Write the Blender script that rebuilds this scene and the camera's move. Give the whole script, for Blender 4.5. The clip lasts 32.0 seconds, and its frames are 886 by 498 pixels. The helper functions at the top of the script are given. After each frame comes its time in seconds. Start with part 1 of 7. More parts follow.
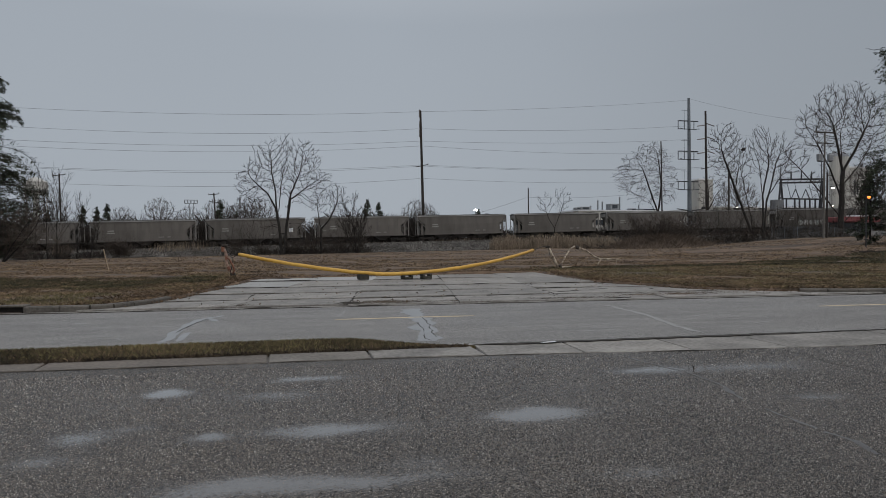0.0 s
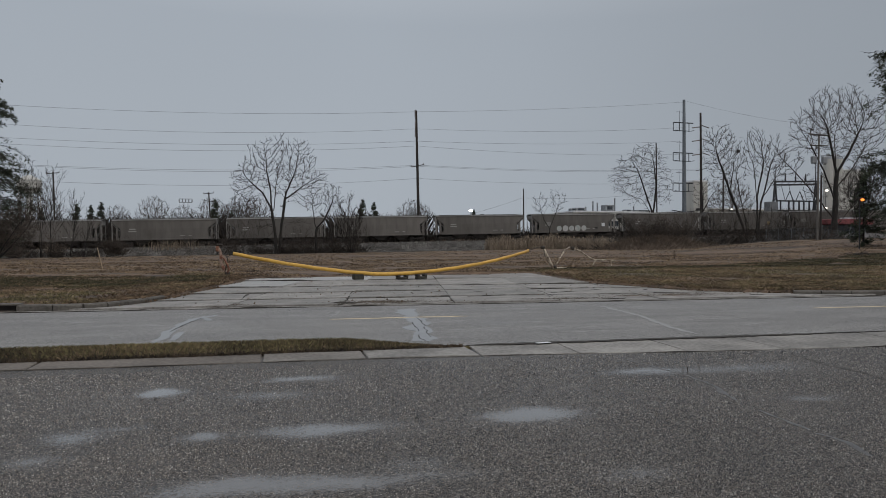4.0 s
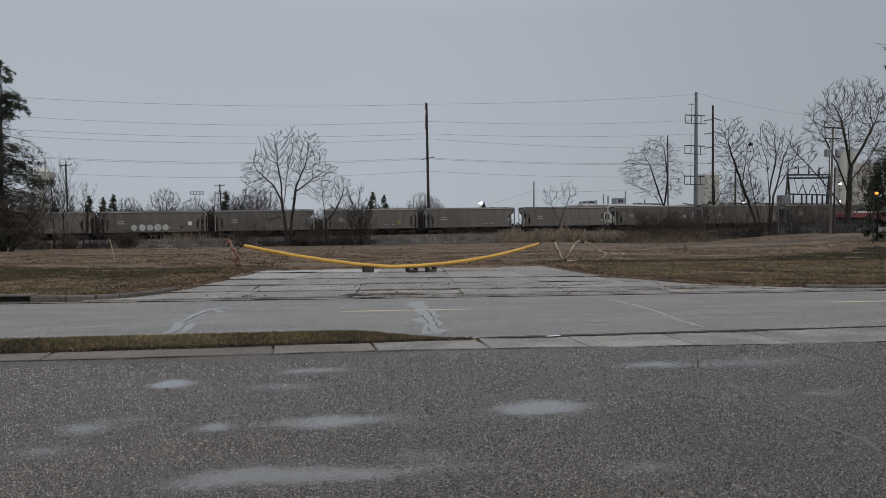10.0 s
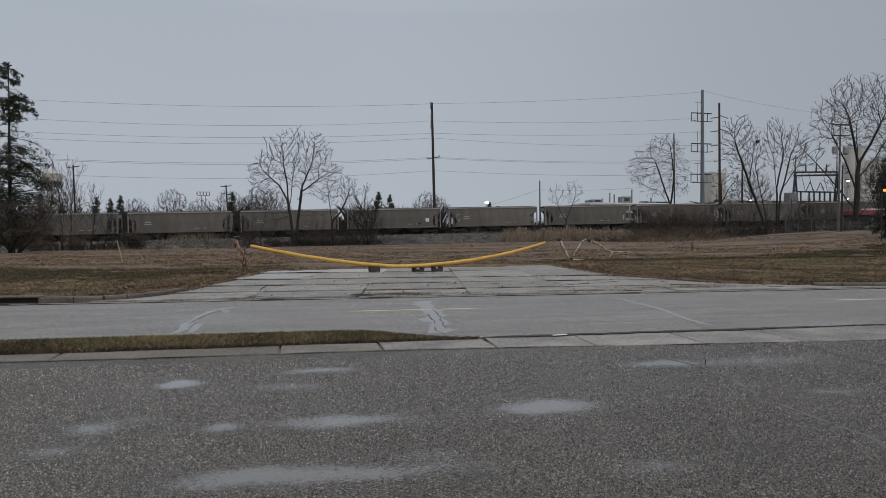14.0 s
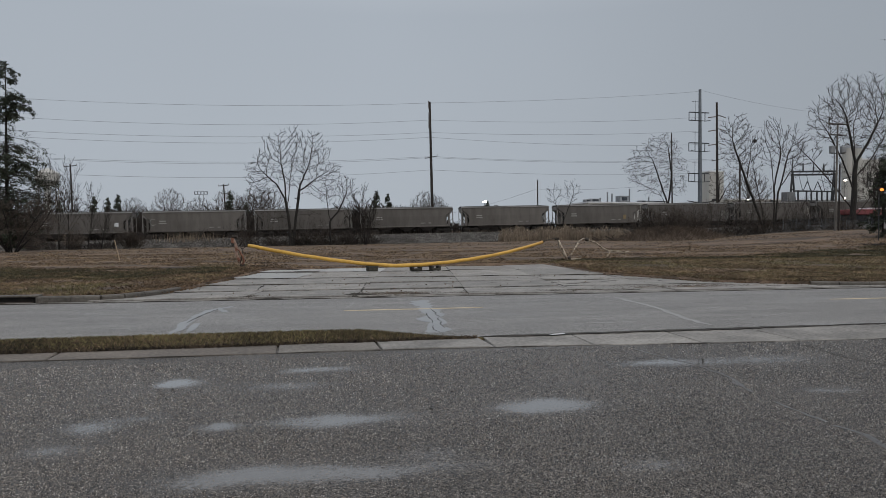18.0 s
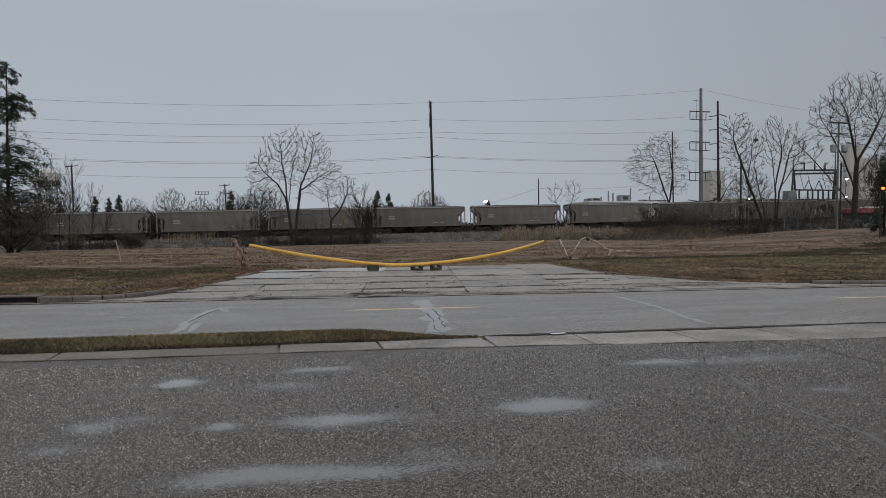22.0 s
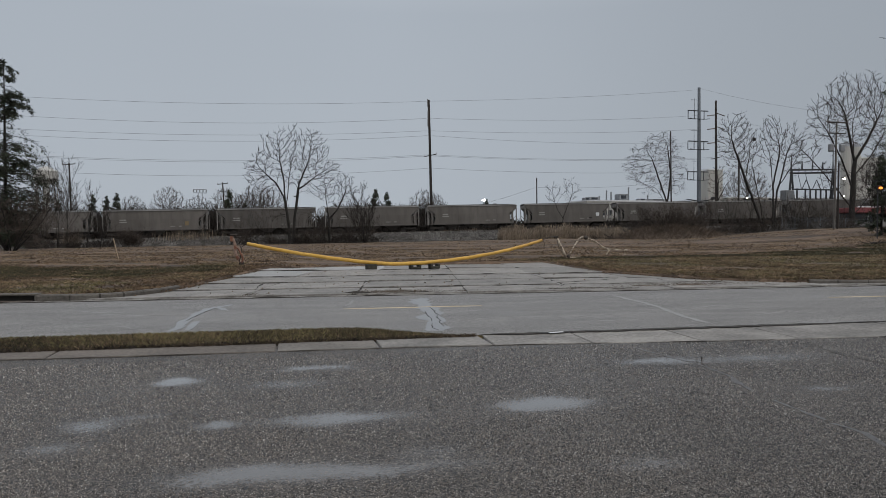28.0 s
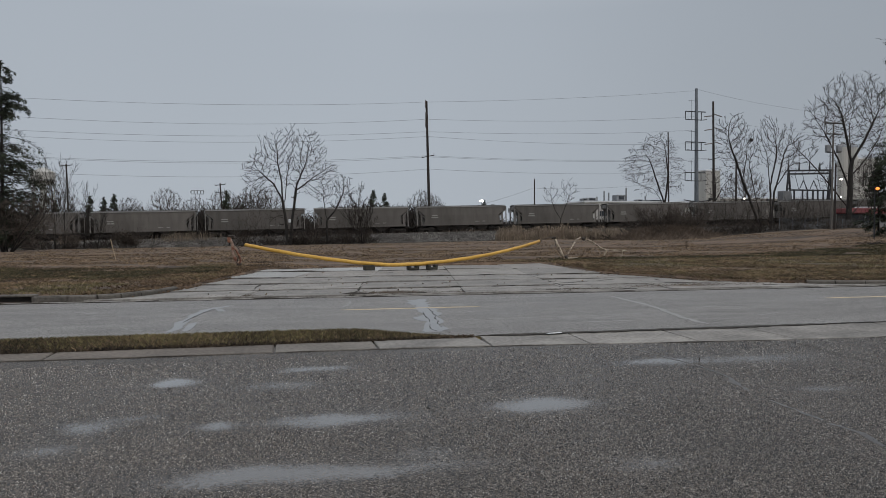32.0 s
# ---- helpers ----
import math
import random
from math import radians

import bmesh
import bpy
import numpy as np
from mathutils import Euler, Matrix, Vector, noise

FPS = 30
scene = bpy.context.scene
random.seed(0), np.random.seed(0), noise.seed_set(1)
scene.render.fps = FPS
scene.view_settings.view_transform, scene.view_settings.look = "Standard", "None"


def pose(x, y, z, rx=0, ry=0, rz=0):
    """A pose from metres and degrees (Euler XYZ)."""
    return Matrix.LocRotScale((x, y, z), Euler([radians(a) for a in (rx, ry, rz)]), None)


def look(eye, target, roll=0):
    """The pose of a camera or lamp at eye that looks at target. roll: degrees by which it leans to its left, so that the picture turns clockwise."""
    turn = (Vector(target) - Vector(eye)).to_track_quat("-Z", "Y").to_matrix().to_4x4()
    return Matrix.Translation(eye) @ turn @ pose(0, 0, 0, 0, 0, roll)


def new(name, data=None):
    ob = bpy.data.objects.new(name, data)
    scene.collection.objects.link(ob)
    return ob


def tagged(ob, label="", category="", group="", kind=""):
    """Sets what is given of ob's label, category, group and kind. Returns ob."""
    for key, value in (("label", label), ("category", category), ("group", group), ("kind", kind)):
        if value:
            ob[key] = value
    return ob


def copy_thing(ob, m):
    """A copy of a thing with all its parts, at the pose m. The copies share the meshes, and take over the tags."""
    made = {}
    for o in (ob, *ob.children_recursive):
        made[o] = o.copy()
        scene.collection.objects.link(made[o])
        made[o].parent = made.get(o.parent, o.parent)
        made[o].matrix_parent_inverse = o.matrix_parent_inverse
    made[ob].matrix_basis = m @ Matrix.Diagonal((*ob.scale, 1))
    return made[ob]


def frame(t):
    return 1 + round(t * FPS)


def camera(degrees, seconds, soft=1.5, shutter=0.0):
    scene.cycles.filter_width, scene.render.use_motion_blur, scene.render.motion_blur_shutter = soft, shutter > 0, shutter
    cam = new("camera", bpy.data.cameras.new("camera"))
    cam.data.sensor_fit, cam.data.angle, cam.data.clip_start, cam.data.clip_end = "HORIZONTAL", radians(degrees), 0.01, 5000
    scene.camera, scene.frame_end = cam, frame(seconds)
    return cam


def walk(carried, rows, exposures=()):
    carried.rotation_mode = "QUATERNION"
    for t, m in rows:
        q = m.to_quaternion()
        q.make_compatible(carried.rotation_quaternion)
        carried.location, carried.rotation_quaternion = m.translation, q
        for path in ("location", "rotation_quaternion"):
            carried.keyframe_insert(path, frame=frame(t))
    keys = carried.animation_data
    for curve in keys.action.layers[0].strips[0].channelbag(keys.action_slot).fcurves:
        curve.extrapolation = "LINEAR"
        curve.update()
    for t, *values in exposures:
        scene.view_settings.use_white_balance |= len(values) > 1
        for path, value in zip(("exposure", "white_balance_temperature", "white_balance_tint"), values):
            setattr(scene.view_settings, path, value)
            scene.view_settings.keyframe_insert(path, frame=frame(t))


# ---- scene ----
# ---------------------------------------------------------------- camera
# world: x along the road, y across it towards the railway, z up from the lot
cam = camera(65.24, 32.0, soft=0.62)
TURNS = [
    (0, 13.372, -0.409, 0.157), (0.5, 13.429, -0.399, 0.105), (1, 13.527, -0.384, 0.039), (1.5, 13.627, -0.385, 0.041),
    (2, 13.719, -0.392, 0.004), (2.5, 13.775, -0.386, -0.022), (3, 13.795, -0.384, -0.082), (3.5, 13.801, -0.378, -0.122),
    (5.5, 13.606, -0.498, -0.084), (6, 13.529, -0.529, -0.105), (6.5, 13.409, -0.540, -0.122), (7, 13.298, -0.526, -0.163),
    (7.5, 13.200, -0.522, -0.144), (8, 13.141, -0.555, -0.104), (8.5, 13.111, -0.614, -0.064), (9, 13.095, -0.723, -0.066),
    (9.5, 13.033, -0.873, -0.171), (10, 12.958, -0.991, -0.284), (10.5, 12.925, -1.114, -0.389), (11, 12.886, -1.232, -0.436),
    (11.5, 12.788, -1.273, -0.298), (12, 12.692, -1.259, -0.191), (12.5, 12.628, -1.209, -0.111), (13, 12.563, -1.139, -0.084),
    (13.5, 12.500, -1.072, -0.080), (14, 12.456, -1.038, -0.006), (14.5, 12.429, -1.028, 0.004), (16.5, 12.534, -1.070, 0.094),
    (17, 12.574, -1.052, 0.021), (17.5, 12.614, -1.073, -0.027), (18, 12.633, -1.098, 0.000), (18.5, 12.672, -1.102, 0.024),
    (19, 12.700, -1.169, 0.000), (19.5, 12.676, -1.205, -0.062), (20, 12.635, -1.209, -0.073), (20.5, 12.632, -1.203, -0.075),
    (21, 12.589, -1.180, -0.007), (21.5, 12.571, -1.167, 0.019), (22, 12.550, -1.138, 0.098), (22.5, 12.554, -1.126, 0.122),
    (23, 12.572, -1.135, 0.082), (23.5, 12.585, -1.122, 0.058), (24, 12.589, -1.152, -0.011), (24.5, 12.599, -1.165, 0.021),
    (25, 12.613, -1.171, 0.028), (25.5, 12.632, -1.168, 0.018), (27.5, 12.701, -1.226, -0.012), (28, 12.708, -1.241, 0.004),
    (28.5, 12.713, -1.273, 0.074), (29, 12.721, -1.282, 0.083), (29.5, 12.730, -1.255, 0.099), (30, 12.746, -1.216, 0.094),
    (30.5, 12.759, -1.206, 0.066), (31, 12.797, -1.195, 0.086), (31.5, 12.838, -1.174, 0.027), (32, 12.888, -1.166, 0.051),
]
walk(cam, [(t, pose(0, 0, 1.62, 90 + tilt, 0, -turn) @ pose(0, 0, 0, 0, 0, -lean)) for t, turn, tilt, lean in TURNS],
     exposures=[(0, -0.16), (3.5, -0.14), (5.5, 0.03), (9, 0.02), (13, 0.02), (19, 0.0), (25, 0.0), (28, 0.02), (32, 0.0)])

# ---------------------------------------------------------------- sky and light
world = bpy.data.worlds.new("overcast_sky")
scene.world = world
world.use_nodes = True
wn, wl = world.node_tree.nodes, world.node_tree.links
wn.clear()
w_out = wn.new("ShaderNodeOutputWorld")
w_bg = wn.new("ShaderNodeBackground")
w_sky = wn.new("ShaderNodeTexSky")
w_sky.sky_type, w_sky.sun_disc = "NISHITA", False
w_sky.sun_elevation, w_sky.sun_rotation = radians(38), radians(200)
w_sky.air_density, w_sky.dust_density, w_sky.ozone_density = 1.0, 6.0, 1.0
w_grey = wn.new("ShaderNodeHueSaturation")
w_grey.inputs["Saturation"].default_value = 0.2
w_grey.inputs["Value"].default_value = 0.035
w_co = wn.new("ShaderNodeTexCoord")
w_sep = wn.new("ShaderNodeSeparateXYZ")
w_ramp = wn.new("ShaderNodeValToRGB")
w_ramp.color_ramp.elements[0].position, w_ramp.color_ramp.elements[0].color = 0.0, (0.43, 0.474, 0.526, 1)
w_ramp.color_ramp.elements[1].position, w_ramp.color_ramp.elements[1].color = 1.0, (1.03, 1.05, 1.1, 1)
w_mid = w_ramp.color_ramp.elements.new(0.3)
w_mid.color = (0.4, 0.446, 0.504, 1)
w_noise = wn.new("ShaderNodeTexNoise")
w_noise.inputs["Scale"].default_value, w_noise.inputs["Detail"].default_value = 1.6, 3.0
w_soft = wn.new("ShaderNodeMapRange")
w_soft.inputs["To Min"].default_value, w_soft.inputs["To Max"].default_value = 0.95, 1.05
w_mul = wn.new("ShaderNodeMixRGB")
w_mul.blend_type, w_mul.inputs[0].default_value = "MULTIPLY", 1.0
w_mix = wn.new("ShaderNodeMixRGB")
w_mix.inputs[0].default_value = 0.95
wl.new(w_sky.outputs[0], w_grey.inputs["Color"])
wl.new(w_co.outputs["Generated"], w_sep.inputs[0])
wl.new(w_sep.outputs["Z"], w_ramp.inputs[0])
wl.new(w_co.outputs["Generated"], w_noise.inputs["Vector"])
wl.new(w_noise.outputs[0], w_soft.inputs["Value"])
# the sky is darkened towards the east, standing in for lens vignetting
w_east = wn.new("ShaderNodeMapRange")
w_east.interpolation_type = "SMOOTHSTEP"
w_east.inputs["From Min"].default_value, w_east.inputs["From Max"].default_value = 0.1, 0.95
w_east.inputs["To Min"].default_value, w_east.inputs["To Max"].default_value = 1.0, 0.76
w_east_mul = wn.new("ShaderNodeMixRGB")
w_east_mul.blend_type, w_east_mul.inputs[0].default_value = "MULTIPLY", 1.0
wl.new(w_sep.outputs["X"], w_east.inputs["Value"])
wl.new(w_ramp.outputs[0], w_east_mul.inputs[1])
wl.new(w_east.outputs[0], w_east_mul.inputs[2])
wl.new(w_east_mul.outputs[0], w_mul.inputs[1])
wl.new(w_soft.outputs[0], w_mul.inputs[2])
wl.new(w_grey.outputs[0], w_mix.inputs[1])
wl.new(w_mul.outputs[0], w_mix.inputs[2])
wl.new(w_mix.outputs[0], w_bg.inputs[0])
w_bg.inputs[1].default_value = 1.0
wl.new(w_bg.outputs[0], w_out.inputs[0])

sun = new("sun", bpy.data.lights.new("sun", "SUN"))
sun.data.energy, sun.data.angle, sun.data.color = 0.9, radians(60), (1.0, 0.94, 0.87)
sun.matrix_world = look((20, -60, 60), (0, 0, 0))


# ---------------------------------------------------------------- materials
def surface(name, dark, light, grain=8.0, blotch=0.6, rough=0.85, bump=0.3, deep=0.02, metal=0.0, gloss=0.5, vary=0.0,
            stretch=(1, 1, 1), coords="Object", rough_spread=0.1, contrast=0.25, island=0.0):
    """A material with grain and blotches between two colours, relief, and some change from object to object."""
    m = bpy.data.materials.new(name)
    m.use_nodes = True
    n, l = m.node_tree.nodes, m.node_tree.links
    b = n["Principled BSDF"]
    co = n.new("ShaderNodeTexCoord")
    mp = n.new("ShaderNodeMapping")
    mp.inputs["Scale"].default_value = stretch
    l.new(co.outputs[coords], mp.inputs[0])
    fine, broad = n.new("ShaderNodeTexNoise"), n.new("ShaderNodeTexNoise")
    fine.inputs["Scale"].default_value, fine.inputs["Detail"].default_value = grain, 6
    broad.inputs["Scale"].default_value, broad.inputs["Detail"].default_value = blotch, 4
    for t in (fine, broad):
        l.new(mp.outputs[0], t.inputs["Vector"])
    half = n.new("ShaderNodeMath")
    half.operation = "ADD"
    l.new(fine.outputs[0], half.inputs[0])
    l.new(broad.outputs[0], half.inputs[1])
    rng = n.new("ShaderNodeMapRange")
    rng.inputs["From Min"].default_value, rng.inputs["From Max"].default_value = 1 - contrast, 1 + contrast
    l.new(half.outputs[0], rng.inputs["Value"])
    mix = n.new("ShaderNodeMixRGB")
    mix.inputs[1].default_value, mix.inputs[2].default_value = (*dark, 1), (*light, 1)
    l.new(rng.outputs[0], mix.inputs[0])
    last = mix.outputs[0]
    if island:
        # loose pieces of one mesh differ from each other
        geo, hsv0, r3 = n.new("ShaderNodeNewGeometry"), n.new("ShaderNodeHueSaturation"), n.new("ShaderNodeMapRange")
        r3.inputs["To Min"].default_value, r3.inputs["To Max"].default_value = 1 - island, 1 + island
        l.new(geo.outputs["Random Per Island"], r3.inputs["Value"])
        l.new(r3.outputs[0], hsv0.inputs["Value"])
        l.new(last, hsv0.inputs["Color"])
        last = hsv0.outputs[0]
    if vary:
        info, hsv, r2 = n.new("ShaderNodeObjectInfo"), n.new("ShaderNodeHueSaturation"), n.new("ShaderNodeMapRange")
        r2.inputs["To Min"].default_value, r2.inputs["To Max"].default_value = 1 - vary, 1 + vary
        l.new(info.outputs["Random"], r2.inputs["Value"])
        l.new(r2.outputs[0], hsv.inputs["Value"])
        l.new(last, hsv.inputs["Color"])
        last = hsv.outputs[0]
    l.new(last, b.inputs["Base Color"])
    rr = n.new("ShaderNodeMapRange")
    rr.inputs["To Min"].default_value, rr.inputs["To Max"].default_value = rough - rough_spread, min(rough + rough_spread, 1)
    l.new(broad.outputs[0], rr.inputs["Value"])
    l.new(rr.outputs[0], b.inputs["Roughness"])
    b.inputs["Metallic"].default_value = metal
    b.inputs["Specular IOR Level"].default_value = gloss
    if bump:
        bp = n.new("ShaderNodeBump")
        bp.inputs["Strength"].default_value, bp.inputs["Distance"].default_value = bump, deep
        l.new(fine.outputs[0], bp.inputs["Height"])
        l.new(bp.outputs[0], b.inputs["Normal"])
    return m


def glow(name, colour, strength):
    m = bpy.data.materials.new(name)
    m.use_nodes = True
    b = m.node_tree.nodes["Principled BSDF"]
    b.inputs["Base Color"].default_value = (*colour, 1)
    b.inputs["Emission Color"].default_value = (*colour, 1)
    b.inputs["Emission Strength"].default_value = strength
    return m


def wet_asphalt(name, dark, light, stone, grain, rough, wet_rough, mottle=0.35, chips=0.95, drawn=(1, 1, 1)):
    """Asphalt with stones showing, and damp hollows where the mesh's 'wet' value is high."""
    m = bpy.data.materials.new(name)
    m.use_nodes = True
    n, l = m.node_tree.nodes, m.node_tree.links
    b = n["Principled BSDF"]
    co = n.new("ShaderNodeTexCoord")
    stones, broad, fine = n.new("ShaderNodeTexVoronoi"), n.new("ShaderNodeTexNoise"), n.new("ShaderNodeTexNoise")
    stones.inputs["Scale"].default_value = grain
    broad.inputs["Scale"].default_value, broad.inputs["Detail"].default_value = 0.7, 5
    fine.inputs["Scale"].default_value, fine.inputs["Detail"].default_value = grain * 0.35, 4
    for t in (stones, fine):
        l.new(co.outputs["Object"], t.inputs["Vector"])
    # wear drawn out along the traffic
    drawn_out = n.new("ShaderNodeMapping")
    drawn_out.inputs["Scale"].default_value = drawn
    l.new(co.outputs["Object"], drawn_out.inputs[0])
    l.new(drawn_out.outputs[0], broad.inputs["Vector"])
    mix = n.new("ShaderNodeMixRGB")
    mix.inputs[1].default_value, mix.inputs[2].default_value = (*dark, 1), (*light, 1)
    r0 = n.new("ShaderNodeMapRange")
    r0.inputs["From Min"].default_value, r0.inputs["From Max"].default_value = 0.35, 0.65
    l.new(broad.outputs[0], r0.inputs["Value"])
    l.new(r0.outputs[0], mix.inputs[0])
    # single stones: some pale, some black
    sep = n.new("ShaderNodeSeparateColor")
    l.new(stones.outputs["Color"], sep.inputs[0])
    pale = n.new("ShaderNodeMapRange")
    pale.inputs["From Min"].default_value, pale.inputs["From Max"].default_value = 0.55, 0.95
    pale.inputs["To Max"].default_value = chips
    l.new(sep.outputs[0], pale.inputs["Value"])
    mix2 = n.new("ShaderNodeMixRGB")
    mix2.inputs[2].default_value = (*stone, 1)
    l.new(pale.outputs[0], mix2.inputs[0])
    l.new(mix.outputs[0], mix2.inputs[1])
    black = n.new("ShaderNodeMapRange")
    black.inputs["From Min"].default_value, black.inputs["From Max"].default_value = 0.5, 0.8
    black.inputs["To Max"].default_value = chips
    l.new(sep.outputs[1], black.inputs["Value"])
    mix3 = n.new("ShaderNodeMixRGB")
    mix3.inputs[2].default_value = (0.006, 0.006, 0.006, 1)
    l.new(black.outputs[0], mix3.inputs[0])
    l.new(mix2.outputs[0], mix3.inputs[1])
    wet = n.new("ShaderNodeAttribute")
    wet.attribute_name = "wet"
    edge = n.new("ShaderNodeMath")
    edge.operation = "MULTIPLY_ADD"
    edge.inputs[1].default_value = 0.62
    coarse = n.new("ShaderNodeMath")
    coarse.operation, coarse.inputs[1].default_value = "MULTIPLY_ADD", 0.55
    sep0 = n.new("ShaderNodeSeparateColor")
    l.new(stones.outputs["Color"], sep0.inputs[0])
    half = n.new("ShaderNodeMath")
    half.operation, half.inputs[1].default_value = "MULTIPLY", 0.72
    l.new(fine.outputs[0], half.inputs[0])
    l.new(sep0.outputs[2], coarse.inputs[0])
    l.new(half.outputs[0], coarse.inputs[2])
    l.new(coarse.outputs[0], edge.inputs[0])
    l.new(wet.outputs["Fac"], edge.inputs[2])
    mask = n.new("ShaderNodeMapRange")
    mask.inputs["From Min"].default_value, mask.inputs["From Max"].default_value = 0.72, 1.12
    l.new(edge.outputs[0], mask.inputs["Value"])
    rough_mix = n.new("ShaderNodeMapRange")
    rough_mix.inputs["To Min"].default_value, rough_mix.inputs["To Max"].default_value = rough, wet_rough
    l.new(mask.outputs[0], rough_mix.inputs["Value"])
    # mottling a few centimetres across
    mott = n.new("ShaderNodeMapRange")
    mott.inputs["From Min"].default_value, mott.inputs["From Max"].default_value = 0.3, 0.7
    mott.inputs["To Min"].default_value, mott.inputs["To Max"].default_value = 1 - mottle, 1 + mottle
    l.new(fine.outputs[0], mott.inputs["Value"])
    mix4 = n.new("ShaderNodeMixRGB")
    mix4.blend_type, mix4.inputs[0].default_value = "MULTIPLY", 1.0
    # a film of water evens out the stones
    film = n.new("ShaderNodeMixRGB")
    film.inputs[2].default_value = (*light, 1)
    thin = n.new("ShaderNodeMath")
    thin.operation, thin.inputs[1].default_value = "MULTIPLY", 0.85
    l.new(mask.outputs[0], thin.inputs[0])
    l.new(thin.outputs[0], film.inputs[0])
    l.new(mix3.outputs[0], film.inputs[1])
    coat = n.new("ShaderNodeMath")
    coat.operation, coat.inputs[1].default_value = "MULTIPLY", 0.7
    l.new(mask.outputs[0], coat.inputs[0])
    l.new(coat.outputs[0], b.inputs["Coat Weight"])
    b.inputs["Coat Roughness"].default_value = 0.05
    l.new(film.outputs[0], mix4.inputs[1])
    l.new(mott.outputs[0], mix4.inputs[2])
    l.new(mix4.outputs[0], b.inputs["Base Color"])
    l.new(rough_mix.outputs[0], b.inputs["Roughness"])
    relief = n.new("ShaderNodeMapRange")
    relief.inputs["To Min"].default_value, relief.inputs["To Max"].default_value = 0.55, 0.03
    l.new(mask.outputs[0], relief.inputs["Value"])
    bp = n.new("ShaderNodeBump")
    bp.inputs["Distance"].default_value = 0.02
    l.new(relief.outputs[0], bp.inputs["Strength"])
    l.new(stones.outputs["Distance"], bp.inputs["Height"])
    l.new(bp.outputs[0], b.inputs["Normal"])
    return m


def grit(name):
    """Stones of worn asphalt: each its own grey, a few pale, a few rusty."""
    m = bpy.data.materials.new(name)
    m.use_nodes = True
    n, l = m.node_tree.nodes, m.node_tree.links
    b = n["Principled BSDF"]
    geo, ramp = n.new("ShaderNodeNewGeometry"), n.new("ShaderNodeValToRGB")
    e = ramp.color_ramp.elements
    e[0].color, e[1].position, e[1].color = (0.008, 0.008, 0.008, 1), 1.0, (0.46, 0.44, 0.41, 1)
    for at, c in ((0.22, (0.022, 0.021, 0.02)), (0.4, (0.088, 0.077, 0.067)), (0.7, (0.17, 0.147, 0.127)), (0.74, (0.15, 0.113, 0.088)), (0.78, (0.2, 0.178, 0.157)), (0.93, (0.33, 0.305, 0.275))):
        e.new(at).color = (*c, 1)
    l.new(geo.outputs["Random Per Island"], ramp.inputs[0])
    l.new(ramp.outputs[0], b.inputs["Base Color"])
    b.inputs["Roughness"].default_value = 0.25
    return m


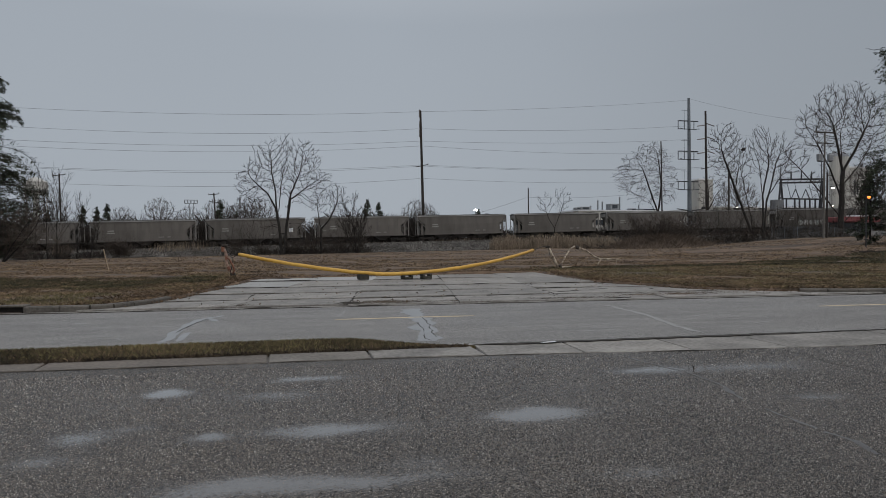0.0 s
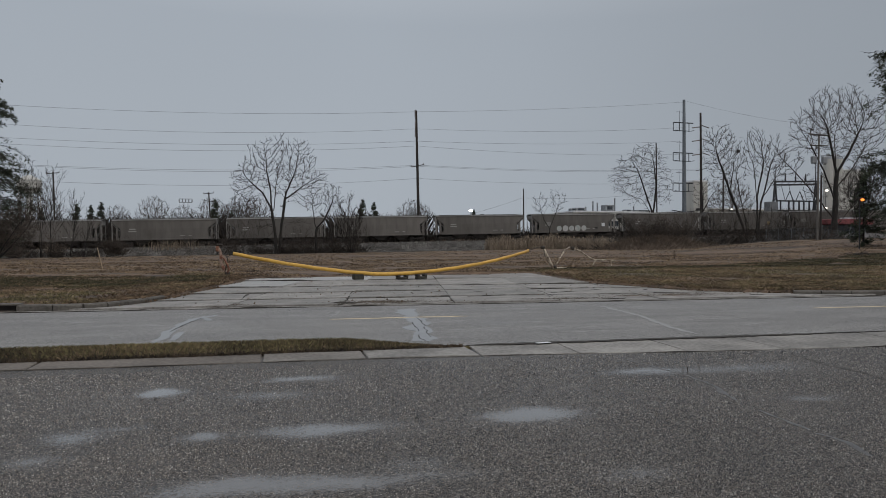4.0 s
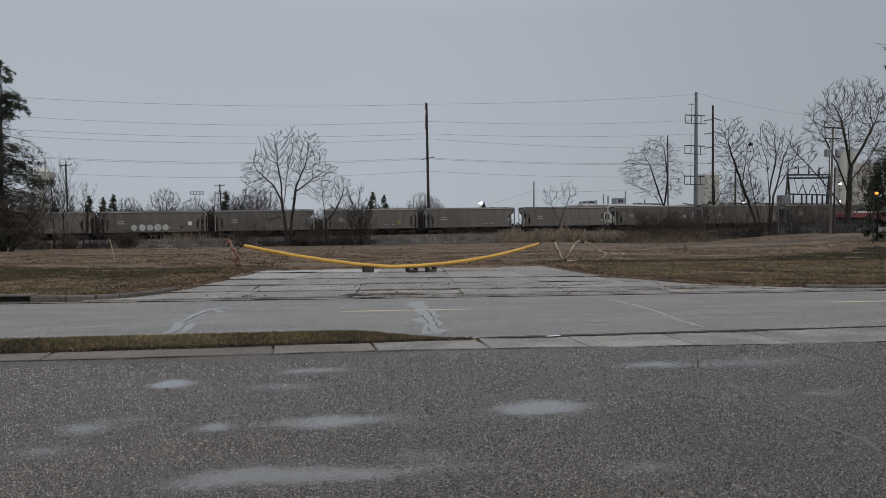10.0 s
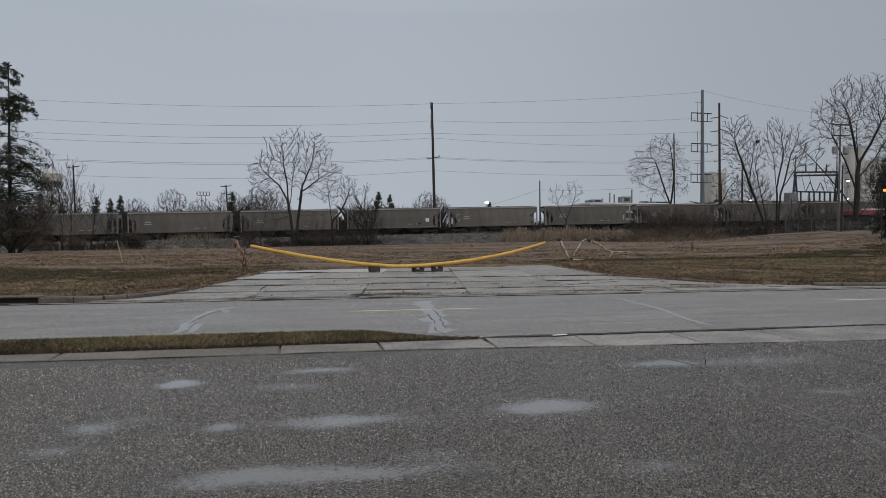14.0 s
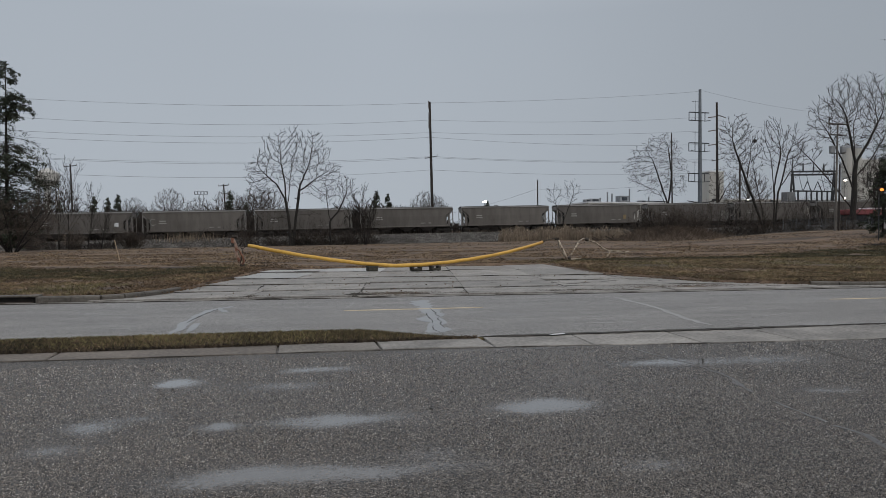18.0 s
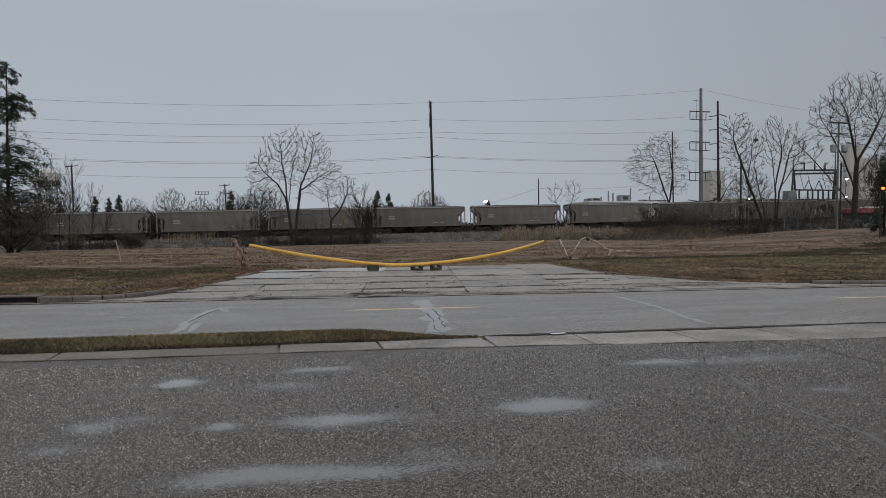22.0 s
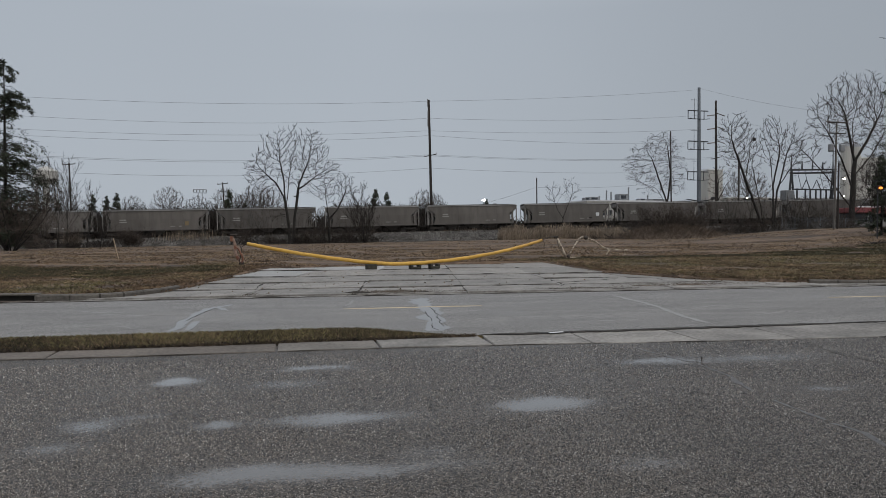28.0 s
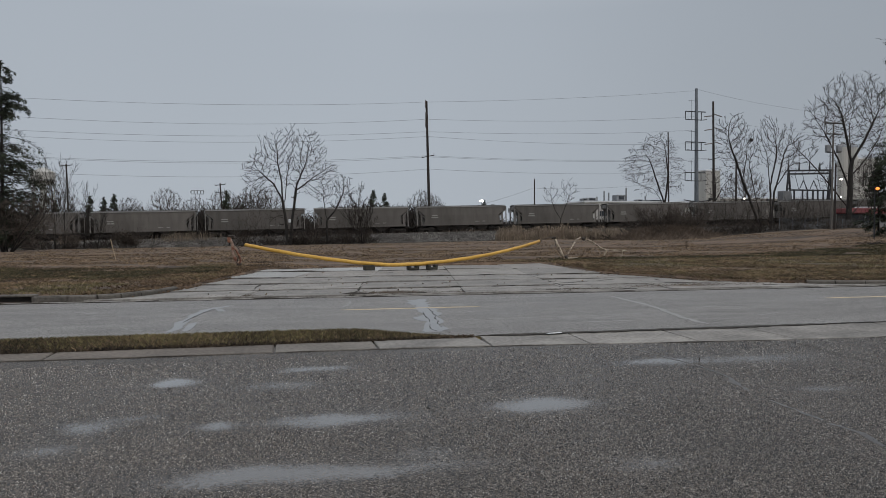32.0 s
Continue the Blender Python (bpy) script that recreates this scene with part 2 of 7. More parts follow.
M = {
    "lot": wet_asphalt("lot_asphalt", (0.058, 0.05, 0.043), (0.1, 0.087, 0.076), (0.19, 0.168, 0.147), 80, 0.22, 0.08, 0.2),
    "road": wet_asphalt("road_asphalt", (0.148, 0.14, 0.131), (0.245, 0.232, 0.219), (0.36, 0.342, 0.322), 60, 0.48, 0.22, 0.22, 0.75, (0.5, 2.2, 1)),
    "concrete": surface("old_concrete", (0.105, 0.096, 0.086), (0.285, 0.268, 0.245), 14, 1.3, 0.6, 0.35, 0.012, vary=0.16),
    "kerb": surface("kerb_concrete", (0.05, 0.044, 0.037), (0.13, 0.117, 0.102), 18, 1.2, 0.8, 0.4, 0.01, vary=0.05),
    "dirty_concrete": surface("dirty_concrete", (0.06, 0.05, 0.041), (0.165, 0.141, 0.119), 16, 1.1, 0.7, 0.4, 0.012, vary=0.12),
    "strip": surface("strip_concrete", (0.08, 0.071, 0.061), (0.205, 0.187, 0.166), 16, 1.1, 0.7, 0.4, 0.012, vary=0.1),
    "seal_faint": surface("faded_crack_sealant", (0.2, 0.195, 0.188), (0.295, 0.289, 0.282), 20, 2.5, 0.5, 0.2, 0.005),
    # concrete with a wet sky sheen put into its colour
    "sheen_concrete": surface("sheen_concrete", (0.22, 0.215, 0.205), (0.37, 0.365, 0.355), 12, 1.1, 0.45, 0.3, 0.01, vary=0.1),
    "grit": grit("asphalt_aggregate"),
    "pit_shade": surface("pit_shade_black", (0.004, 0.004, 0.004), (0.02, 0.018, 0.016), 130, 1.3, 0.6, 0, contrast=0.2),
    "ballast": surface("loose_ballast_stone", (0.07, 0.066, 0.06), (0.15, 0.142, 0.132), 8, 0.5, 0.9, 0, contrast=0.2, island=0.75),
    "joint": surface("joint_dirt_and_shade", (0.012, 0.011, 0.01), (0.05, 0.043, 0.035), 30, 2, 0.9, 0.6, 0.01),
    "seal": surface("pale_crack_sealant", (0.19, 0.197, 0.206), (0.275, 0.285, 0.297), 20, 2.5, 0.45, 0.2, 0.005),
    "yellow_line": surface("worn_yellow_road_paint", (0.42, 0.33, 0.2), (0.74, 0.6, 0.4), 25, 2.5, 0.6, 0.2, 0.003),
    "turf": surface("dormant_turf", (0.022, 0.015, 0.01), (0.19, 0.128, 0.085), 7, 0.55, 0.95, 0.9, 0.08, contrast=0.22, stretch=(0.28, 1, 1)),
    "soil": surface("bare_soil", (0.05, 0.038, 0.028), (0.1, 0.078, 0.058), 6, 0.8, 0.95, 0.8, 0.05),
    "blade_tan": surface("dry_grass_blade", (0.045, 0.03, 0.018), (0.255, 0.18, 0.108), 14, 0.5, 0.9, 0, contrast=0.17, island=0.45),
    "blade_green": surface("green_grass_blade", (0.03, 0.026, 0.012), (0.22, 0.184, 0.086), 18, 0.9, 0.85, 0, contrast=0.2, island=0.55),
    "blade_dark": surface("dark_matted_grass", (0.016, 0.015, 0.008), (0.085, 0.075, 0.034), 12, 0.7, 0.9, 0, island=0.45),
    "leaf": surface("fallen_leaf", (0.05, 0.032, 0.018), (0.16, 0.1, 0.055), 6, 1.2, 0.8, 0, island=0.45),
    "litter": surface("dead_leaf_litter", (0.012, 0.009, 0.006), (0.09, 0.064, 0.042), 14, 1.2, 0.9, 0, island=0.6),
    "gravel": surface("ballast_stone", (0.022, 0.02, 0.018), (0.16, 0.15, 0.14), 8, 0.5, 0.9, 1.0, 0.12, contrast=0.2),
    "bark": surface("grey_brown_bark", (0.009, 0.008, 0.007), (0.03, 0.025, 0.022), 9, 1.0, 0.95, 0.5, 0.03, vary=0.1),
    "twig": surface("winter_twig", (0.015, 0.012, 0.01), (0.04, 0.032, 0.027), 5, 0.8, 0.95, 0),
    "brush_twig": surface("thin_brown_twig", (0.035, 0.027, 0.022), (0.085, 0.066, 0.053), 5, 0.8, 0.95, 0),
    # twig tone paled to imitate distance haze on the far woods
    "far_twig": surface("hazed_twig", (0.035, 0.029, 0.026), (0.078, 0.066, 0.06), 3, 0.4, 0.95, 0),
    "needle": surface("dark_needles", (0.014, 0.02, 0.012), (0.056, 0.068, 0.04), 4, 0.6, 0.9, 0, island=0.4),
    "reed": surface("dry_reed", (0.115, 0.09, 0.066), (0.32, 0.255, 0.19), 3, 0.4, 0.9, 0, island=0.3),
    "brush": surface("dead_brush", (0.06, 0.045, 0.034), (0.14, 0.105, 0.078), 4, 0.5, 0.95, 0.6, 0.06),
    "pipe": surface("yellow_plastic_sleeve", (0.48, 0.265, 0.04), (0.66, 0.385, 0.07), 9, 0.8, 0.5, 0.1, 0.005),
    "pipe_end": surface("sleeve_mouth_shade", (0.02, 0.016, 0.01), (0.05, 0.04, 0.02), 9, 0.8, 0.8, 0),
    "rusty": surface("rusty_cream_paint", (0.12, 0.085, 0.06), (0.52, 0.45, 0.35), 8, 3.0, 0.75, 0.3, 0.004, contrast=0.18),
    "orange": surface("faded_orange_wrap", (0.1, 0.035, 0.022), (0.33, 0.15, 0.09), 9, 3.5, 0.7, 0.3, 0.006),
    "pink": surface("faded_pink_band", (0.17, 0.1, 0.075), (0.37, 0.26, 0.2), 9, 3.5, 0.7, 0.2, 0.004),
    "cable": surface("dark_steel_cable", (0.02, 0.017, 0.014), (0.07, 0.055, 0.045), 20, 3, 0.6, 0.3, 0.004, metal=0.4),
    "block": surface("weathered_block", (0.014, 0.013, 0.01), (0.05, 0.047, 0.037), 10, 2, 0.9, 0.5, 0.01, vary=0.2),
    "stake": surface("pale_marker_stake", (0.25, 0.18, 0.11), (0.44, 0.34, 0.23), 12, 2, 0.8, 0.2, 0.004),
    "pole": surface("creosoted_pole", (0.016, 0.013, 0.012), (0.05, 0.04, 0.034), 6, 0.8, 0.9, 0.4, 0.02, stretch=(1, 1, 0.1)),
    "pole_grey": surface("weathered_pole", (0.07, 0.063, 0.056), (0.17, 0.158, 0.145), 6, 0.8, 0.9, 0.4, 0.02, stretch=(1, 1, 0.1)),
    "steel": surface("galvanised_steel", (0.11, 0.125, 0.14), (0.18, 0.2, 0.22), 3, 0.3, 0.5, 0.05, 0.01, metal=0.3),
    "dark_steel": surface("dark_steelwork", (0.02, 0.021, 0.024), (0.05, 0.052, 0.057), 3, 0.5, 0.6, 0.1, 0.01, metal=0.3),
    "wire": surface("power_wire", (0.1, 0.105, 0.11), (0.16, 0.165, 0.17), 2, 0.3, 0.6, 0),
    "insulator": surface("glazed_insulator", (0.1, 0.09, 0.085), (0.18, 0.16, 0.15), 5, 1, 0.3, 0),
    "unit": surface("grey_transformer_case", (0.1, 0.105, 0.11), (0.17, 0.176, 0.185), 4, 1, 0.5, 0.05, 0.01),
    "rail": surface("rusty_rail", (0.03, 0.022, 0.018), (0.09, 0.065, 0.05), 6, 1, 0.6, 0.2, 0.01, metal=0.4),
    "tie": surface("oily_tie", (0.02, 0.016, 0.014), (0.06, 0.05, 0.042), 6, 1, 0.95, 0.4, 0.02),
    "hopper": surface("taupe_grey_car_paint", (0.07, 0.062, 0.054), (0.124, 0.111, 0.1), 1.3, 0.22, 0.62, 0.12, 0.02, vary=0.14,
                      stretch=(1, 1, 0.25), contrast=0.3),
    # roof a lighter grey than the car sides
    "hopper_roof": surface("pale_car_roof", (0.1, 0.097, 0.092), (0.18, 0.174, 0.166), 2, 0.4, 0.7, 0.1, 0.01, vary=0.1),
    "hopper_end": surface("pale_slope_sheet", (0.14, 0.13, 0.12), (0.28, 0.265, 0.25), 2, 0.5, 0.7, 0.1, 0.01, vary=0.15),
    "under": surface("black_underframe", (0.012, 0.011, 0.01), (0.045, 0.038, 0.032), 4, 0.7, 0.85, 0.3, 0.02),
    "wheel": surface("worn_wheel_steel", (0.04, 0.034, 0.03), (0.11, 0.095, 0.085), 6, 1, 0.55, 0.1, 0.01, metal=0.6),
    "mark": surface("white_stencil_paint", (0.2, 0.19, 0.178), (0.33, 0.32, 0.3), 6, 1, 0.7, 0),
    "placard": surface("white_placard", (0.55, 0.56, 0.57), (0.7, 0.71, 0.72), 4, 1, 0.6, 0),
    "mustard": surface("mustard_stencil", (0.16, 0.115, 0.06), (0.24, 0.175, 0.09), 6, 1, 0.7, 0),
    "spray": surface("pale_spray_paint", (0.28, 0.31, 0.29), (0.42, 0.4, 0.39), 3, 1, 0.7, 0),
    # pale walls, lightened further to imitate distance haze
    "pale_wall": surface("hazed_pale_wall", (0.38, 0.372, 0.345), (0.48, 0.472, 0.44), 0.6, 0.06, 0.8, 0.05, 0.02, stretch=(1, 1, 0.3)),
    "beige_wall": surface("beige_factory_wall", (0.36, 0.34, 0.3), (0.48, 0.46, 0.42), 0.6, 0.06, 0.8, 0.05, 0.02, stretch=(1, 1, 0.3)),
    "roof_white": surface("white_roof_membrane", (0.6, 0.61, 0.63), (0.76, 0.77, 0.78), 0.6, 0.06, 0.7, 0.05, 0.02),
    "grey_metal": surface("grey_plant_metal", (0.12, 0.13, 0.14), (0.24, 0.25, 0.26), 1.0, 0.2, 0.6, 0.05, 0.02),
    "window": surface("dark_factory_window", (0.02, 0.024, 0.03), (0.05, 0.056, 0.064), 1, 0.3, 0.15, 0),
    "red": surface("faded_red_canopy", (0.2, 0.045, 0.05), (0.28, 0.08, 0.08), 2, 0.4, 0.6, 0.05, 0.01),
    "car_white": surface("white_car_paint", (0.5, 0.51, 0.52), (0.62, 0.63, 0.64), 1, 0.3, 0.3, 0),
    "glass": surface("dark_car_glass", (0.015, 0.017, 0.02), (0.03, 0.034, 0.04), 1, 0.3, 0.1, 0),
    "rubber": surface("tyre_rubber", (0.012, 0.012, 0.012), (0.03, 0.03, 0.03), 6, 1, 0.9, 0.2, 0.01),
    "flood": glow("white_flood_light", (1.0, 0.97, 0.92), 9.0),
    "lamp_small": glow("small_white_light", (1.0, 0.93, 0.8), 5.0),
    "amber": glow("amber_street_light", (1.0, 0.27, 0.045), 1.7),
}


# ---------------------------------------------------------------- building helpers
def mesh_of(name, verts, faces, material, smooth=False):
    me = bpy.data.meshes.new(name)
    me.from_pydata(verts, [], faces)
    if material:
        me.materials.append(material)
    if smooth:
        me.polygons.foreach_set("use_smooth", [True] * len(me.polygons))
    me.update()
    return me


def from_bm(name, bm, material, smooth=False):
    me = bpy.data.meshes.new(name)
    bm.to_mesh(me)
    bm.free()
    me.materials.append(material)
    if smooth:
        me.polygons.foreach_set("use_smooth", [True] * len(me.polygons))
    return me


def part(name, data, material, parent, label="", at=None):
    """One mesh object under a thing or a part. data: a bmesh or a mesh."""
    me = data if isinstance(data, bpy.types.Mesh) else from_bm(name, data, material)
    ob = new(name, me)
    ob.parent = parent
    if at is not None:
        ob.matrix_basis = at
    return tagged(ob, label)


def thing(name, at, label, category, group="", kind=""):
    ob = new(name)
    ob.empty_display_size = 0.3
    ob.matrix_basis = at
    return tagged(ob, label, category, group, kind)


def box(size, at=(0, 0, 0), bevel=0.0, bm=None, turn=None):
    """A box centred on at; adds to bm if it is given."""
    bm = bm or bmesh.new()
    r = bmesh.ops.create_cube(bm, size=1)
    m = Matrix.Translation(at) @ (turn or Matrix()) @ Matrix.Diagonal((*size, 1))
    bmesh.ops.transform(bm, matrix=m, verts=r["verts"])
    if bevel:
        edges = list({e for v in r["verts"] for e in v.link_edges})
        bmesh.ops.bevel(bm, geom=edges, offset=bevel, segments=1, affect="EDGES")
    return bm


def rod(a, b, r1, r2=None, sides=8, bm=None, caps=True):
    """A tapered rod from a to b."""
    bm = bm or bmesh.new()
    a, b = Vector(a), Vector(b)
    r2 = r1 if r2 is None else r2
    r = bmesh.ops.create_cone(bm, cap_ends=caps, segments=sides, radius1=r1, radius2=r2, depth=(b - a).length)
    m = Matrix.Translation((a + b) / 2) @ (b - a).to_track_quat("Z", "Y").to_matrix().to_4x4()
    bmesh.ops.transform(bm, matrix=m, verts=r["verts"])
    return bm


def ball(at, r, bm=None, flat=1.0):
    bm = bm or bmesh.new()
    q = bmesh.ops.create_icosphere(bm, subdivisions=2, radius=r)
    bmesh.ops.transform(bm, matrix=Matrix.Translation(at) @ Matrix.Diagonal((1, 1, flat, 1)), verts=q["verts"])
    return bm


def tube(V, F, pts, rads, n):
    """Adds a tapered tube along pts to the lists V and F."""
    base = len(V)
    count = len(pts)
    for i, p in enumerate(pts):
        d = (pts[min(i + 1, count - 1)] - pts[max(i - 1, 0)])
        d = d.normalized() if d.length > 1e-9 else Vector((0, 0, 1))
        s = d.cross(Vector((0, 1, 0)) if abs(d.y) < 0.8 else Vector((1, 0, 0))).normalized()
        u = s.cross(d)
        for k in range(n):
            a = 2 * math.pi * k / n
            V.append(tuple(p + (s * math.cos(a) + u * math.sin(a)) * rads[i]))
    for i in range(count - 1):
        for k in range(n):
            k2 = (k + 1) % n
            F.append((base + i * n + k, base + i * n + k2, base + (i + 1) * n + k2, base + (i + 1) * n + k))
    if n > 3:
        F.append(tuple(base + k for k in reversed(range(n))))
        F.append(tuple(base + (count - 1) * n + k for k in range(n)))


def bent(name, pts, rads, n, material):
    V, F = [], []
    tube(V, F, [Vector(p) for p in pts], rads, n)
    return mesh_of(name, V, F, material, True)


def smooth_step(a, b, x):
    t = min(max((x - a) / (b - a), 0.0), 1.0)
    return t * t * (3 - 2 * t)


def rough(x, y, scale=1.0, seed=0.0):
    return noise.noise(Vector((x * scale, y * scale, seed)))


# ---------------------------------------------------------------- lie of the land
APRON_Y = (18.45, 20.75, 23.3, 26.3, 30.6, 34.2)


def apron_left(y):
    return float(np.interp(y, (18.3, 19.2, 20.2, 21.6, 25.6, 29.0, 33.0, 36.0), (-5.0, -4.0, -3.4, -2.95, -2.15, -1.5, -0.9, -0.5)))


def apron_right(y):
    return float(np.interp(y, (18.6, 19.4, 21.3, 24.4, 26.7, 36.0), (19.0, 16.6, 14.2, 13.3, 12.6, 13.8)))


def apron_far(x):
    return 32.6 + 0.2 * max(x + 1, 0)


def track_foot(x):
    return 107.0 - 0.032 * x


def land(x, y):
    """Height of the ground."""
    if y < 18.75:
        return -0.35
    xc = min(max(x, -120), 150)
    z = smooth_step(18.75, 19.0, y) * 0.47 - 0.35
    g = min(max((y - 20) / 86, 0), 1.25)
    z += g * 0.016 * xc
    z += 1.7 * math.exp(-((xc - 80) / 28) ** 2 - ((y - 80) / 40) ** 2)
    # the field dips again before the bank where the brush stands
    z -= 0.95 * smooth_step(70, 97, y) * smooth_step(40, 55, xc) * smooth_step(94, 70, xc)
    foot = track_foot(xc)
    if y > foot:
        z -= smooth_step(foot, foot + 2, y) * smooth_step(128, 124, y) * 1.2
        z += smooth_step(124, 129, y) * (1.9 + 0.0227 * xc - z)
    if 19 < y < 60:
        z += 0.05 * rough(x, y, 0.25) + 0.03 * rough(x, y, 0.9, 3) * smooth_step(38, 33, y)
        # a shallow drainage dip along the verge
        z -= 0.16 * math.exp(-((y - 30) / 4.0) ** 2) * smooth_step(-3, -8, x)
    if apron_left(y) < x < apron_right(y) and y < apron_far(x):
        z = -0.2
    return z


# ---------------------------------------------------------------- ground, lot, road
def axis(*stretches):
    out = []
    for a, b, step in stretches:
        out += list(np.arange(a, b - 1e-6, step))
    return out + [stretches[-1][1]]


def build_ground():
    xs = axis((-2500, -300, 440), (-300, -70, 23), (-70, -10, 1.25), (-10, 22, 0.4), (22, 60, 1.0), (60, 150, 2.0), (150, 400, 25), (400, 2500, 420))
    ys = axis((-2500, -100, 480), (-100, 18, 20), (18, 18.7, 0.7), (18.7, 38, 0.4), (38, 62, 0.8), (62, 134, 1.6), (134, 300, 20), (300, 3000, 450))
    V = [(x, y, land(x, y)) for y in ys for x in xs]
    w = len(xs)
    F = [(j * w + i, j * w + i + 1, (j + 1) * w + i + 1, (j + 1) * w + i) for j in range(len(ys) - 1) for i in range(w - 1)]
    tagged(new("ground", mesh_of("ground", V, F, M["turf"], True)), "dormant brown grass field rising gently to a railway bank", "ground", kind="structure")


def wet_sheet(name, xs, ys, height, wet, material, label, category):
    V = [(x, y, height(x, y)) for y in ys for x in xs]
    w = len(xs)
    F = [(j * w + i, j * w + i + 1, (j + 1) * w + i + 1, (j + 1) * w + i) for j in range(len(ys) - 1) for i in range(w - 1)]
    me = mesh_of(name, V, F, material, True)
    a = me.attributes.new("wet", "FLOAT", "POINT")
    a.data.foreach_set("value", [wet(v[0], v[1]) for v in V])
    return tagged(new(name, me), label, category, kind="structure")


# damp hollows of the lot: x, y, half length, half width, strength
HOLLOWS = [(-1.17, 8.08, 0.2, 0.2, 1.45), (-1.66, 6.38, 0.26, 0.24, 0.95), (-1.74, 5.75, 0.22, 0.14, 0.8), (-0.61, 6.16, 0.18, 0.13, 1.0),
           (0.46, 6.16, 0.5, 0.2, 1.3), (-0.22, 4.84, 0.56, 0.18, 1.25), (0.55, 4.7, 0.3, 0.12, 0.75), (2.42, 6.25, 0.48, 0.24, 1.35), (1.05, 5.07, 0.24, 0.16, 0.65),
           (1.2, 4.72, 0.3, 0.12, 0.55),
           (4.6, 8.05, 0.5, 0.22, 0.85), (5.9, 7.95, 0.95, 0.32, 0.85), (5.6, 6.24, 0.36, 0.13, 0.95), (-0.05, 7.7, 0.5, 0.25, 0.75),
           (0.33, 8.53, 0.45, 0.2, 0.95), (2.5, 4.46, 0.34, 0.13, 0.65), (3.1, 7.2, 0.4, 0.2, 0.45), (-1.2, 6.6, 0.2, 0.1, 0.6)]


def lot_wet(x, y):
    v = 0.12 * rough(x, y, 0.5, 7)
    wx, wy = x + 0.12 * rough(x, y, 2.2, 5), y + 0.1 * rough(x, y, 2.2, 9)
    for cx, cy, a, b, s in HOLLOWS:
        q = ((wx - cx) / a) ** 2 + ((wy - cy) / b) ** 2
        if q < 6:
            v += s * 0.68 * math.exp(-q * 0.6)
    return v


def lot_edge(x):
    return float(np.interp(x, (-8, -1.9, 1.5, 2.9, 4.4, 5.8, 9.3, 20), (10.15, 9.85, 9.8, 9.7, 9.58, 9.38, 9.15, 8.6)))


def build_lot():
    def height(x, y):
        return -0.0125 + 0.0015 * rough(x, y, 0.8)
    xs = axis((-60, -6, 6.0), (-6, 9.6, 0.06), (9.6, 60, 6.3))
    ys = axis((-40, 2.6, 6.1), (2.6, 10.3, 0.06))
    wet_sheet("lot", xs, ys, height, lot_wet, M["lot"], "worn dark asphalt parking lot with damp shallow hollows", "parking lot")
    # two long mended cracks across the lot
    for pts, wd, sd in (([(4.86, 9.1), (4.93, 8.4), (5.0, 7.9)], 0.035, 2), ([(5.02, 7.7), (4.95, 7.0), (4.7, 6.3)], 0.05, 3), ([(4.66, 5.9), (4.62, 5.4), (4.6, 5.15)], 0.04, 4), ([(4.6, 5.05), (4.57, 4.75), (4.5, 4.4)], 0.1, 5)):
        streak("crack_fill", pts, wd, -0.0095, M["lot_line"], "grey filled crack in the asphalt lot", 0.9, sd, lobes=0.6)
    streak("open_crack", [(7.5, 9.08), (7.46, 8.5), (7.3, 7.9), (7.33, 7.3), (7.1, 6.6)], 0.02, -0.009, M["joint"], "dark open crack across the asphalt lot", 0.9)
    # the black lumps imitate the shade in small pits of the lot
    draw = np.random.RandomState(4)
    for mat, count, lab in (("pit_shade", 800, "small black lumps standing in for shaded pits in the asphalt lot"), ("grit", 260000, "grey aggregate standing out of the worn asphalt lot")):
        y = 2.9 * 3.25 ** draw.rand(count)
        x = y * draw.uniform(-0.55, 1.12, count)
        edge = np.interp(x, (-8, -1.9, 1.5, 2.9, 4.4, 5.8, 9.3, 20), (10.15, 9.85, 9.8, 9.7, 9.58, 9.38, 9.15, 8.6))
        damp = np.zeros(count)
        for cx, cy, a, b, s in HOLLOWS:
            damp += s * np.exp(-(((x - cx) / a) ** 2 + ((y - cy) / b) ** 2) * 0.5)
        keep = (y < edge - 0.02) & (draw.rand(count) > damp * 1.15)
        x, y = x[keep], y[keep]
        n = len(x)
        s = draw.uniform(0.0035, 0.009, n) * (0.42 + y * 0.068) * (2.0 if count < 1000 else 1.0)
        V = np.zeros((n, 4, 3))
        for k, (dx, dy, dz) in enumerate(((1, 0, 0), (-0.5, 0.9, 0), (-0.5, -0.9, 0), (0.1, 0.1, 1.0))):
            V[:, k, 0] = x + dx * s * draw.uniform(0.6, 1.5, n)
            V[:, k, 1] = y + dy * s * draw.uniform(0.6, 1.5, n)
            V[:, k, 2] = -0.0135 + dz * s * draw.uniform(0.7, 1.5, n)
        b = np.arange(n)[:, None] * 4
        F = np.concatenate([b + [0, 1, 3], b + [1, 2, 3], b + [2, 0, 3]])
        tagged(new("aggregate", mesh_of("aggregate", V.reshape(-1, 3).tolist(), F.tolist(), M[mat])), lab, "aggregate", kind="stuff")


def scatter_stone(V, F, x, y, z, s, rng):
    b = len(V)
    for dx, dy, dz in ((1, 0, 0), (-0.5, 0.9, 0), (-0.5, -0.9, 0), (0.1, 0.1, 1.1)):
        V.append((x + dx * s * rng.uniform(0.6, 1.3), y + dy * s * rng.uniform(0.6, 1.3), z + dz * s))
    F.extend([(b, b + 1, b + 3), (b + 1, b + 2, b + 3), (b + 2, b, b + 3)])


